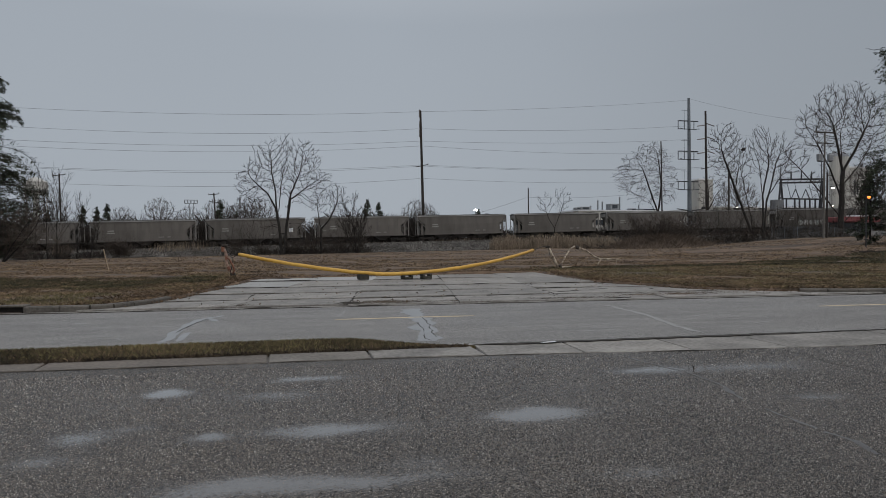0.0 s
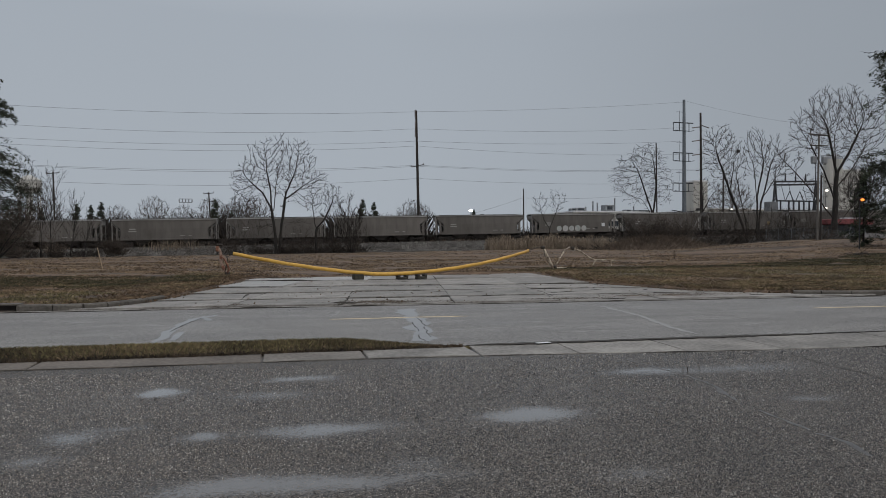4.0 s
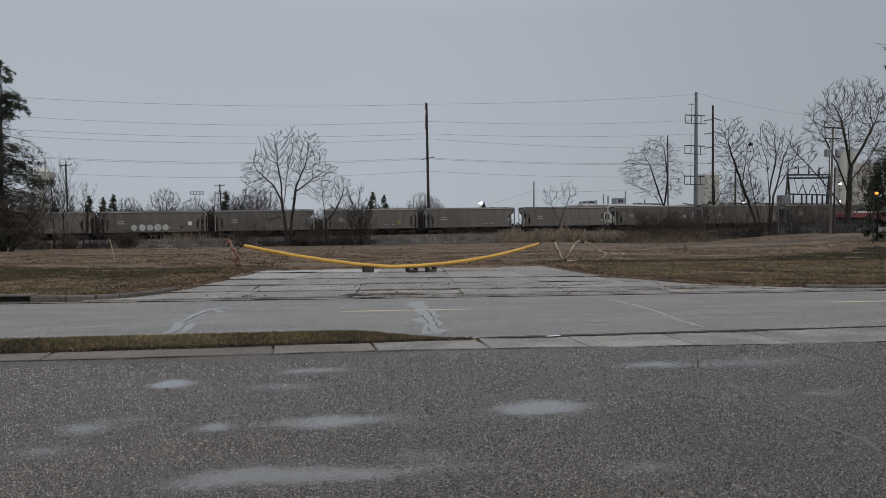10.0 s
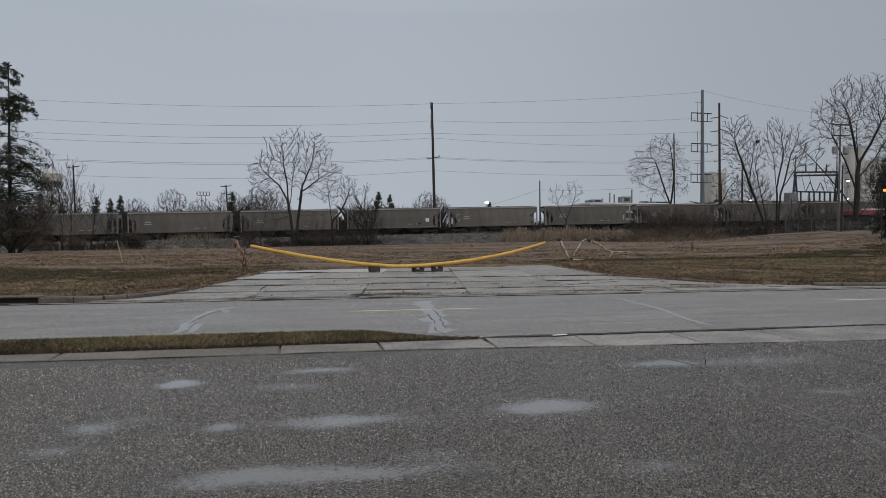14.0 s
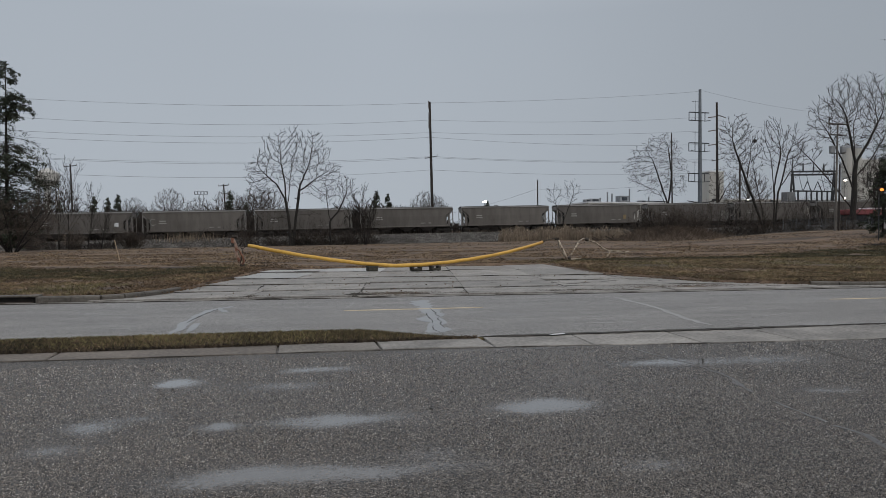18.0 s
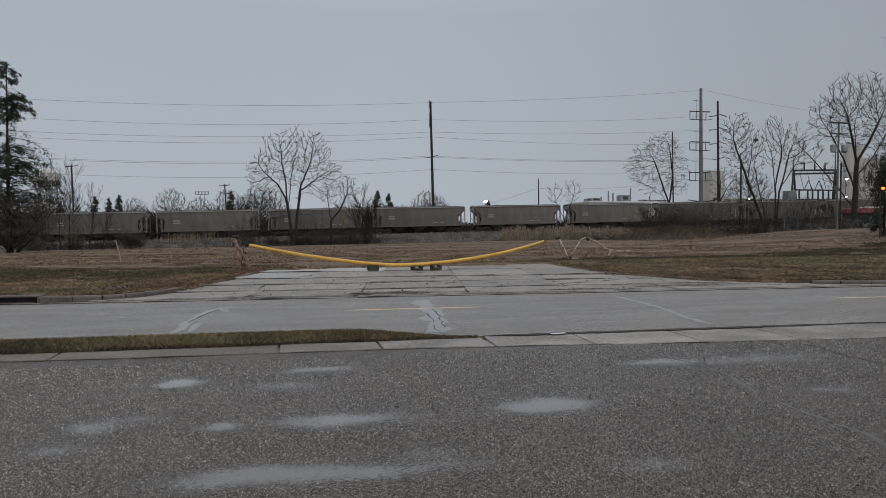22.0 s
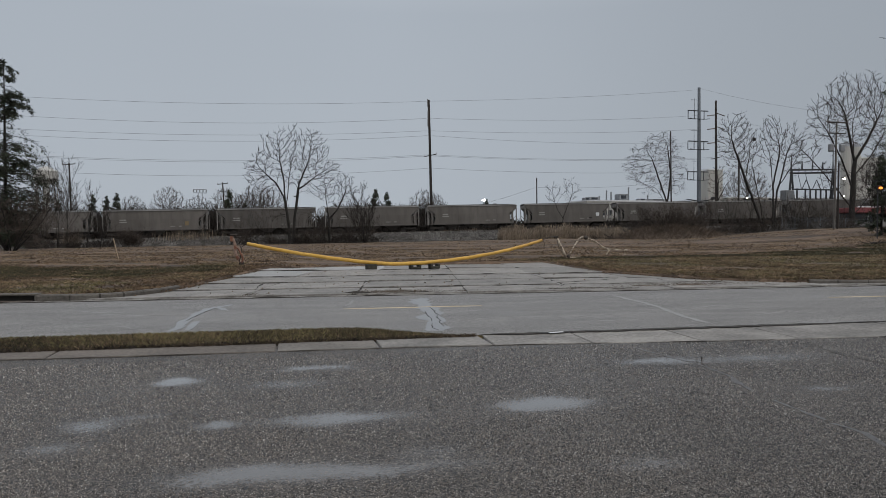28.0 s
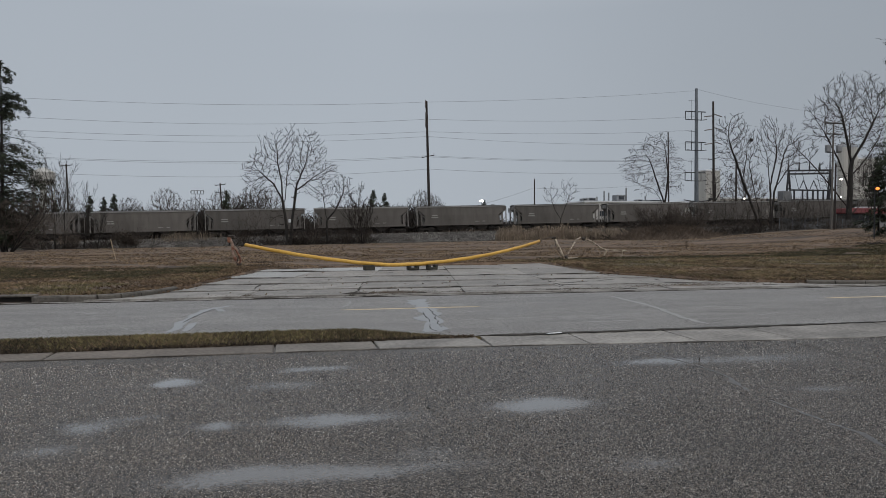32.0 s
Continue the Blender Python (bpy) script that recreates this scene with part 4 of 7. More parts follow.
        spots.append((x, y, 0.05 if inside else land(x, y) + 0.02, rng.uniform(0.01, 0.05), rng.uniform(0.015, 0.045)))
    for i in range(220):
        y = rng.uniform(18.6, 32)
        x = rng.uniform(apron_left(y), apron_right(y))
        spots.append((x, y, 0.055, rng.uniform(0.005, 0.03), rng.uniform(0.01, 0.035)))
    blades("leaf_litter", spots, M["leaf"], "brown fallen leaves drifted at the driveway edge", "leaves", 1.2)
    # dead matted edge of the verge
    spots = []
    for i in range(9000):
        x = rng.uniform(-13, 2.9)
        spots.append((x, 10.46 + abs(rng.gauss(0, 0.075)) + 0.04 * rough(x, 1, 1.2), 0.0 + rng.random() * 0.03, rng.uniform(0.008, 0.035), rng.uniform(0.006, 0.016)))
    blades("verge_litter", spots, M["litter"], "dark dead grass and leaf litter along the verge edge", "leaves", 1.1)
    # dirt and leaf crumbs along the seams
    spots = []
    for i in range(2600):
        x = rng.uniform(-12, 2.6)
        spots.append((x, 10.53 + abs(rng.gauss(0, 0.07)), 0.01 + rng.random() * 0.05, rng.uniform(0.006, 0.02), rng.uniform(0.006, 0.016)))
    for cx, cy, a, b, c in ((2.9, 18.95, 1.1, 0.4, 1500), (-1.3, 18.75, 0.9, 0.3, 700), (8.4, 18.95, 1.6, 0.25, 700), (12.5, 19.7, 2.6, 0.7, 1500), (5.2, 18.75, 1.2, 0.2, 350)):
        for i in range(c):
            spots.append((rng.gauss(cx, a * 0.5), rng.gauss(cy, b * 0.6), 0.045, rng.uniform(0.003, 0.012), rng.uniform(0.008, 0.03)))
    V, F = [], []
    for x, y, z, a, b in spots:
        scatter_stone(V, F, x, y, z - 0.015 if y > 15 else z, b * 0.6, rng)
    tagged(new("seam_debris", mesh_of("seam_debris", V, F, M["soil"])), "brown leaf crumbs and dirt gathered in the slab seams", "debris", kind="stuff")


# ---------------------------------------------------------------- the railway
GRADE, HEADING = 0.0227, -2.18
TRACK_Y = 121.25


def track_pose(s, off=0.0, up=0.0):
    """Pose on the track: s metres along it, off metres towards the field."""
    a = radians(HEADING)
    x, y = s * math.cos(a) + off * math.sin(a), TRACK_Y + s * math.sin(a) - off * math.cos(a)
    return pose(x, y, 1.55 + GRADE * x + up, 0, -math.degrees(math.atan(GRADE)), HEADING)


def build_railway():
    # ballast bank: crest and slope towards the field
    rng = random.Random(31)
    us = list(np.arange(-110, 200, 1.2))
    prof = [(14.3, -2.2), (13.2, -1.6), (12.0, -1.15), (10.9, -0.7), (9.8, -0.32), (8.8, -0.16), (6.2, -0.14), (2.6, -0.2), (0, -0.2), (-2.5, -0.2), (-4.0, -0.4), (-6.5, -1.6)]
    V = []
    for u in us:
        for k, (o, dz) in enumerate(prof):
            p = track_pose(u, o + 0.25 * rough(u, k, 0.7), dz).translation
            base = land(p.x, p.y) + 0.02 if k == 0 else -99
            V.append((p.x, p.y, max(p.z, base) + 0.06 * rough(u * 1.7, k * 2.3)))
    n = len(prof)
    F = [(i * n + k, (i + 1) * n + k, (i + 1) * n + k + 1, i * n + k + 1) for i in range(len(us) - 1) for k in range(n - 1)]
    tagged(new("ballast_bank", mesh_of("ballast_bank", V, F, M["gravel"], True)), "grey crushed-stone ballast bank under the railway", "ballast", kind="structure")
    V, F = [], []
    dark = ([], [])
    for i in range(24000):
        u, o = rng.uniform(-45, 62), rng.uniform(8.4, 14.1)
        dz = float(np.interp(o, [8.8, 9.8, 10.9, 12.0, 13.2, 14.3], [-0.16, -0.32, -0.7, -1.15, -1.6, -2.2]))
        p = track_pose(u, o, dz).translation
        scatter_stone(*((V, F) if i % 3 else dark), p.x, p.y, max(p.z, land(p.x, p.y)) + 0.02, rng.uniform(0.06, 0.17), rng)
    tagged(new("ballast_stones", mesh_of("ballast_stones", V, F, M["ballast"])), "loose grey ballast stones on the bank", "stones", kind="stuff")
    tagged(new("ballast_stones", mesh_of("ballast_stones", *dark, M["tie"])), "dark oily ballast stones on the bank", "stones", kind="stuff")
    for off in (0.0, 6.0):
        t = thing("railway_track", track_pose(0, off, 0.0), "rusty railway track on timber ties", "railway track", kind="structure")
        for s in (-0.76, 0.76):
            bm = box((320, 0.07, 0.05), (30, s, -0.03))
            box((320, 0.02, 0.1), (30, s, -0.1), bm=bm)
            box((320, 0.14, 0.02), (30, s, -0.155), bm=bm)
            part("rail", bm, M["rail"], t, "rusty steel rail")
        V, F = [], []
        for i in range(300):
            x = -75 + i * 0.6
            b = len(V)
            V += [(x + dx, dy, dz) for dz in (-0.3, -0.165) for dx, dy in ((-0.11, -1.3), (0.11, -1.3), (0.11, 1.3), (-0.11, 1.3))]
            F += [(b + 4, b + 5, b + 6, b + 7), (b, b + 1, b + 5, b + 4), (b + 1, b + 2, b + 6, b + 5), (b + 2, b + 3, b + 7, b + 6), (b + 3, b, b + 4, b + 7)]
        tagged(part("ties", mesh_of("ties", V, F, M["tie"]), None, t, "dark timber ties"), kind="stuff")


# ---------------------------------------------------------------- hopper cars
CAR = 17.7


def side_shell():
    """Both sides of the body, with the ends cut in below the roof overhang, as one closed shell."""
    prof = [(-8.02, 4.28), (-8.02, 3.95), (-6.75, 2.95), (-6.75, 1.85), (-7.05, 1.22), (7.05, 1.22), (6.75, 1.85), (6.75, 2.95), (8.02, 3.95), (8.02, 4.28)]
    V, F = [], []
    for side in (-1, 1):
        b = len(V)
        # sides bulge a little
        for y in (1.52, 1.44):
            V += [(x, side * (y + 0.05 * math.sin((z - 1.2) / 3.1 * math.pi)), z) for x, z in prof]
        n = len(prof)
        o = tuple(range(b, b + n))
        F.append(o if side < 0 else o[::-1])
        F.append(tuple(range(b + n, b + 2 * n))[::-1] if side < 0 else tuple(range(b + n, b + 2 * n)))
        F += [(b + i, b + (i + 1) % n, b + n + (i + 1) % n, b + n + i) for i in range(n)]
    return V, F


def build_car(kinds):
    """One covered hopper car; x along the track, origin on the rail. kinds: what is painted on it."""
    car = thing("hopper_car", pose(0, 0, 0), "grey covered hopper railcar rolling along the track", "railcar", "cars of the passing train")
    V, F = side_shell()
    side = part("side_sheet", mesh_of("side_sheet", V, F, M["hopper"]), None, car)
    bm = box((16.1, 0.06, 0.16), (0, -1.55, 4.26), 0.015)
    box((16.1, 0.06, 0.16), (0, 1.55, 4.26), 0.015, bm)
    part("top_chord", bm, M["hopper"], car)
    bm = box((14.2, 0.1, 0.2), (0, -1.52, 1.2), 0.015)
    box((14.2, 0.1, 0.2), (0, 1.52, 1.2), 0.015, bm)
    part("side_sill", bm, M["hopper"], car)
    for x in np.linspace(-6.1, 6.1, 8):
        part("side_post", box((0.05, 0.01, 2.9), (x, -1.58, 2.72)), M["hopper"], car)
    # arched roof with hatches and running board
    V, F = [], []
    ys = (-1.58, -1.1, -0.5, 0, 0.5, 1.1, 1.58)
    zs = (4.3, 4.43, 4.5, 4.52, 4.5, 4.43, 4.3)
    for x in (-8.1, 8.1):
        V += [(x, y, z) for y, z in zip(ys, zs)]
    V += [(x, y, z - 0.05) for x, y, z in V]
    F = [(i, i + 7, i + 8, i + 1) for i in range(6)] + [(14 + i, 15 + i, 22 + i, 21 + i) for i in range(6)]
    F += [(0, 14, 21, 7), (6, 13, 27, 20)] + [(i, i + 1, i + 15, i + 14) for i in range(6)] + [(7 + i, 21 + i, 22 + i, 8 + i) for i in range(6)]
    roof = part("roof", mesh_of("roof", V, F, M["hopper_roof"]), None, car, "pale roof")
    part("hatch", box((14.4, 0.55, 0.1), (0, 0, 4.57), 0.03), M["hopper_roof"], roof)
    for y in (-0.75, 0.75):
        part("running_board", box((16.3, 0.3, 0.03), (0, y, 4.56)), M["hopper_roof"], roof)
    for s in (-1, 1):
        # slope sheet of the end bay
        V = [(s * 8.0, -1.4, 3.7), (s * 8.0, 1.4, 3.7), (s * 5.6, 1.4, 1.3), (s * 5.6, -1.4, 1.3)]
        V += [(x - s * 0.06, y, z + 0.06) for x, y, z in V]
        F = [(0, 1, 2, 3), (7, 6, 5, 4), (0, 4, 5, 1), (1, 5, 6, 2), (2, 6, 7, 3), (3, 7, 4, 0)]
        part("slope_sheet", mesh_of("slope_sheet", V, F, M["hopper_end"]), None, car, "pale slope sheet at the end of the car")
        part("end_wall", box((0.05, 2.95, 0.66), (s * 7.99, 0, 3.97)), M["hopper_end"], car)
        bm = box((1.5, 2.9, 0.16), (s * 7.6, 0, 1.1), 0.02)
        box((0.25, 0.4, 0.35), (s * 8.45, 0, 0.95), 0.03, bm)
        part("end_platform", bm, M["under"], car, "dark end platform and coupler")
        part("coupler", box((0.75, 0.22, 0.26), (s * 8.55, 0, 0.86), 0.04), M["under"], car)
        for y in (-1.42, 1.42):
            part("corner_post", box((0.1, 0.08, 2.6), (s * 8.0, y, 2.35)), M["hopper_end"], car)
        for y in (-0.5, 0.5):
            part("end_post", box((0.08, 0.1, 2.3), (s * 7.6, y, 2.3)), M["hopper_end"], car)
        for y in (-1.45, 1.45):
            part("end_web", box((0.3, 0.04, 2.3), (s * 7.3, y, 2.3)), M["hopper"], car)
            part("end_brace", rod((s * 6.9, y, 1.3), (s * 8.0, y, 2.5), 0.05, sides=6), M["hopper"], car)
        part("bulkhead", box((0.06, 2.3, 1.3), (s * 6.95, 0, 1.85)), M["hopper_end"], car)
        bm = bmesh.new()
        for k in range(7):
            box((0.05, 0.45, 0.05), (s * 8.08, -1.2, 1.5 + k * 0.38), bm=bm)
        for y in (-1.42, -0.98):
            box((0.06, 0.06, 2.9), (s * 8.08, y, 2.65), bm=bm)
        part("ladder", bm, M["hopper_end"], car, "pale steel end ladder")
        bm = box((1.5, 0.3, 0.28), (s * 7.5, -0.9, 1.9), 0.05)
        part("air_reservoir", rod((s * 7.0, 0.9, 1.75), (s * 7.9, 0.9, 1.75), 0.2, sides=10), M["under"], car) if s > 0 else bm.free()
        if s > 0:
            bm.free()
        # truck
        tr = part("truck", box((2.5, 0.16, 0.3), (s * 6.35, -1.05, 0.5), 0.05), M["under"], car, "black cast steel truck")
        part("side_frame", box((2.5, 0.16, 0.3), (s * 6.35, 1.05, 0.5), 0.05), M["under"], tr)
        part("bolster", box((0.4, 2.3, 0.3), (s * 6.35, 0, 0.62), 0.03), M["under"], tr)
        for dx in (-0.88, 0.88):
            x = s * 6.35 + dx
            bm = bmesh.new()
            for y in (-0.76, 0.76):
                rod((x, y - 0.065, 0.43), (x, y + 0.065, 0.43), 0.43, 0.43, 20, bm)
                rod((x, y - 0.1, 0.43), (x, y - 0.02, 0.43), 0.46, 0.46, 20, bm) if y > 0 else rod((x, y + 0.02, 0.43), (x, y + 0.1, 0.43), 0.46, 0.46, 20, bm)
            rod((x, -1.05, 0.43), (x, 1.05, 0.43), 0.08, sides=8, bm=bm)
            part("wheelset", bm, M["wheel"], tr, "worn steel wheelset")
    part("centre_sill", box((15.2, 0.5, 0.35), (0, 0, 0.98), 0.02), M["under"], car)
    for x in (-3.6, 0.0, 3.6):
        # hopper bay narrowing to its outlet gate
        V = [(x + dx * a, dy * b, z) for z, a, b in ((1.3, 1.75, 1.45), (0.5, 0.45, 0.6)) for dx, dy in ((-1, -1), (1, -1), (1, 1), (-1, 1))]
        F = [(0, 1, 5, 4), (1, 2, 6, 5), (2, 3, 7, 6), (3, 0, 4, 7), (4, 5, 6, 7), (3, 2, 1, 0)]
        bay = part("hopper_bay", mesh_of("hopper_bay", V, F, M["hopper"]), None, car)
        part("outlet_gate", box((1.2, 1.5, 0.16), (x, 0, 0.42), 0.02), M["under"], bay, "black outlet gate")
    # stencils: reporting marks as plain bars
    for z, w in ((2.88, 1.0), (2.52, 1.2)):
        part("reporting_mark", box((w, 0.012, 0.17), (-4.95, -1.6, z)), M["mark"], car, "white stencilled bar")
    for x, w in ((2.7, 0.8), (3.9, 0.5)):
        part("data_panel", box((w, 0.012, 0.12), (x, -1.585, 1.75)), M["mark"], car, "small white stencilled bar")
    if "placard" in kinds:
        part("placard", box((0.62, 0.012, 0.62), (5.7, -1.6, 2.45)), M["placard"], car, "square white placard")
        part("panel", box((0.6, 0.012, 0.22), (4.3, -1.59, 1.85)), M["under"], car, "small black panel")
    if "mustard" in kinds:
        part("panel", box((0.6, 0.012, 0.7), (4.9, -1.6, 2.2)), M["mustard"], car, "mustard square panel")
    if "ring" in kinds:
        V, F = [], []
        for k in range(15):
            a = math.pi * (0.25 + 1.5 * k / 14)
            for r in (0.42, 0.5):
                V.append((-6.4 + r * math.cos(a), -1.605, 2.75 + r * 1.15 * math.sin(a)))
        F = [(2 * k, 2 * k + 1, 2 * k + 3, 2 * k + 2) for k in range(14)]
        part("emblem", mesh_of("emblem", V, F, M["mark"]), None, car, "pale open ring emblem")
    if "spray" in kinds:
        for i, x in enumerate((-2.9, -1.7, -0.5, 0.7, 1.9)):
            bm = bmesh.new()
            bmesh.ops.create_circle(bm, cap_ends=True, segments=14, radius=0.5 + 0.06 * (i % 2))
            bmesh.ops.transform(bm, matrix=pose(x, -1.6, 1.85, 90, 0, 0), verts=bm.verts)
            part("spray_blob", bm, M["spray"], car, "pale round spray-painted blob")
    return car


PAINTED = {-3: "placard", -2: "ring", 3: "placard spray", 5: "mustard", 8: "ring placard", 9: "ring", 13: "mustard", 20: "placard", 16: "mustard"}
TRAIN = []


def build_train():
    masters = {}
    for k in range(-6, 30):
        kinds = PAINTED.get(k, "")
        if kinds not in masters:
            masters[kinds] = build_car(kinds)
            ob = masters[kinds]
        else:
            ob = copy_thing(masters[kinds], pose(0, 0, 0))
        TRAIN.append((k, ob))


# ---------------------------------------------------------------- trees
def limb(out, p, d, length, r, level, cfg, rng):
    """Grows one limb and its branches. out: lists of verts and faces for trunk, limbs and twigs."""
    top = cfg["levels"]
    n = 5 if level == 0 else 4 if level < 3 else 3
    pts, rads = [p.copy()], [r]
    tip = cfg["tip"] if level >= top else max(r * 0.45, cfg["tip"])
    wig = cfg["wiggle"] * (1 + 0.35 * level)
    for i in range(n):
        d = (d + Vector((rng.gauss(0, wig), rng.gauss(0, wig), rng.gauss(0, wig * 0.6) + cfg["up"]))).normalized()
        p = p + d * (length / n)
        pts.append(p.copy())
        rads.append(r + (tip - r) * (i + 1) / n)
    slot = 0 if level == 0 else 1 if level < 3 else 2
    tube(out[slot][0], out[slot][1], pts, rads, 7 if level == 0 else 5 if level < 2 else 3)
    if level >= top:
        return
    kids = cfg["kids"][level]
    first = cfg["bare"] if level == 0 else 0.25
    for k in range(kids):
        t = first + (1 - first) * (k + rng.uniform(0.2, 0.9)) / kids
        i = min(int(t * n), n - 1)
        f = t * n - i
        q = pts[i].lerp(pts[i + 1], f)
        dd = (pts[i + 1] - pts[i]).normalized()
        side = dd.orthogonal().normalized()
        side.rotate(Matrix.Rotation(rng.uniform(0, 6.283) if level else k * 2.4 + rng.uniform(-0.5, 0.5), 3, dd))
        ang = radians(rng.uniform(*cfg["angle"]))
        nd = dd * math.cos(ang) + side * math.sin(ang)
        limb(out, q, nd, length * rng.uniform(*cfg["shrink" if level == 0 or "shrink2" not in cfg else "shrink2"]) * (1.05 - 0.35 * t if level == 0 else 1), (r + (tip - r) * t) * rng.uniform(0.56, 0.74), level + 1, cfg, rng)


def bare_tree(name, at, stems, label, seed, group="", bark="bark", twig="twig", height=0.0, wide=1.0, boles=(), **kw):
    """A leafless tree. stems: rows of length, radius and the way (x, y, z) of each stem."""
    cfg = dict(levels=4, kids=(8, 6, 5, 4), angle=(24, 48), shrink=(0.5, 0.68), wiggle=0.07, up=0.05, tip=0.016, bare=0.3)
    cfg.update(kw)
    rng = random.Random(seed)
    out = [([], []), ([], []), ([], [])]
    for a, b, r0, r1 in boles:
        a, b = Vector(a), Vector(b)
        tube(*out[0], [a, a.lerp(b, 0.35) + Vector((0.05, 0, 0)), a.lerp(b, 0.7) - Vector((0.04, 0, 0)), b], [r0, r0 * 0.85 + r1 * 0.1, (r0 + r1) * 0.5, r1], 9)
    for length, r, d, *start in stems:
        limb(out, Vector(start[0]) if start else Vector((d[0] * 0.25, d[1] * 0.25, -0.15)), Vector(d).normalized(), length, r, 0, cfg, rng)
    if height:
        # grown to its full height
        k = height / max(v[2] for V, F in out for v in V)
        out = [([(x * k * wide, y * k * wide, z * k) for x, y, z in V], F) for V, F in out]
    t = thing(name, at, label, "shrub" if name == "shrub" else "tree", group)
    part("trunk", mesh_of("trunk", *out[0], M[bark], True), None, t)
    n = len(out[1][0])
    crown = part("crown", mesh_of("crown", out[1][0] + out[2][0], out[1][1] + [tuple(i + n for i in f) for f in out[2][1]], M[twig]), None, t)
    tagged(crown, kind="stuff")
    return t


def grown_tree(name, at, stems, crowns, label, seed, base_r, group="", bark="bark", twig="twig", step=0.42, tip=0.022, lift=0.12, twigs=2, spray=0.55, power=1.95, spurs=0.75):
    """A leafless tree that grows from its stems into the room of its crown, each bud towards the free space nearest to it.
    stems: bent lines in the tree's space; crowns: rows of centre, radii, count and how far the buds keep to the outside."""
    draw, rng = np.random.RandomState(seed), random.Random(seed)
    nodes, parent = [], []
    for line in stems:
        line = [Vector(p) for p in line]
        last = -1
        if nodes:
            gaps = [(Vector(q) - line[0]).length for q in nodes]
            last = int(np.argmin(gaps)) if min(gaps) < 0.7 else -1
        if last < 0:
            nodes.append(tuple(line[0]))
            parent.append(-1)
            last = len(nodes) - 1
        for p, q in zip(line, line[1:]):
            n = max(1, int((q - p).length / step))
            for i in range(1, n + 1):
                w = p.lerp(q, i / n) + Vector((rng.gauss(0, 0.05), rng.gauss(0, 0.05), 0))
                nodes.append(tuple(w))
                parent.append(last)
                last = len(nodes) - 1
    goals = []
    for cx, cy, cz, rx, ry, rz, count, shell in crowns:
        d = draw.normal(size=(count, 3))
        d /= np.linalg.norm(d, axis=1)[:, None]
        goals.append(np.array((cx, cy, cz)) + d * draw.rand(count)[:, None] ** (1 / shell) * np.array((rx, ry, rz)))
    goals = np.concatenate(goals)
    near, who = np.full(len(goals), 1e9), np.zeros(len(goals), int)
    grown = {}
    fresh = list(range(len(nodes)))
    for turn in range(160):
        pts = np.array([nodes[i] for i in fresh])
        gap = np.linalg.norm(goals[:, None, :] - pts[None, :, :], axis=2)
        best = gap.argmin(axis=1)
        value = gap[np.arange(len(goals)), best]
        closer = value < near
        near[closer] = value[closer]
        who[closer] = np.array(fresh)[best[closer]]
        left = near > step * 1.6
        goals, near, who = goals[left], near[left], who[left]
        if not len(goals):
            break
        # buds feel the room near them, and farther out only until a limb has come close
        fresh = []
        feel = near < max(step * 5, near.min() * 1.3)
        for i in np.unique(who[feel]):
            i = int(i)
            if grown.get(i, 0) >= 3:
                continue
            grown[i] = grown.get(i, 0) + 1
            p = np.array(nodes[i])
            way = goals[(who == i) & feel] - p
            d = (way / np.linalg.norm(way, axis=1)[:, None]).sum(axis=0)
            d = d / (np.linalg.norm(d) + 1e-6)
            if parent[i] >= 0:
                d = d + 0.75 * (p - np.array(nodes[parent[i]])) / step
            d = d + draw.normal(size=3) * 0.14 + np.array((0, 0, lift))
            q = p + d / (np.linalg.norm(d) + 1e-6) * step
            nodes.append(tuple(q))
            parent.append(i)
            fresh.append(len(nodes) - 1)
        if not fresh:
            break
    count = len(nodes)
    kids = [[] for i in range(count)]
    for i in range(count):
        if parent[i] >= 0:
            kids[parent[i]].append(i)
    area = [0.0] * count
    for i in range(count - 1, -1, -1):
        area[i] = sum(area[k] for k in kids[i]) if kids[i] else tip ** power
    rad = [a ** (1 / power) for a in area]
    top = max(rad)
    rad = [tip + (base_r - tip) * (max(r - tip, 0.0) / (top - tip)) ** 1.3 for r in rad]
    out = [([], []), ([], [])]
    begin = [(i, -1) for i in range(count) if parent[i] < 0]
    while begin:
        i, root = begin.pop()
        chain = [] if root < 0 else [root]
        while True:
            chain.append(i)
            if not kids[i]:
                break
            order = sorted(kids[i], key=lambda k: -rad[k])
            begin.extend((k, i) for k in order[1:])
            i = order[0]
        pts = [Vector(nodes[k]) for k in chain]
        pts = [pts[0]] + [pts[k - 1] * 0.25 + pts[k] * 0.5 + pts[k + 1] * 0.25 for k in range(1, len(pts) - 1)] + pts[-1:]
        rs = [rad[k] for k in chain]
        if root >= 0:
            rs[0] = min(rs[0], rs[1] * 1.15)
        big = rs[0] > base_r * 0.3
        tube(*out[0 if big else 1], pts, rs, 8 if big else 5 if rs[0] > 0.05 else 3)
        d = (pts[-1] - pts[-2]).normalized()
        for k in range(twigs):
            e = (d + Vector((rng.gauss(0, 0.5), rng.gauss(0, 0.5), rng.gauss(0, 0.4) + lift))).normalized()
            m = pts[-1] + e * spray * rng.uniform(0.3, 0.6)
            tube(*out[1], [pts[-1], m + (e + Vector((0, 0, lift * 1.5))).normalized() * spray * rng.uniform(0.3, 0.8)], [tip, tip * 0.5], 3)
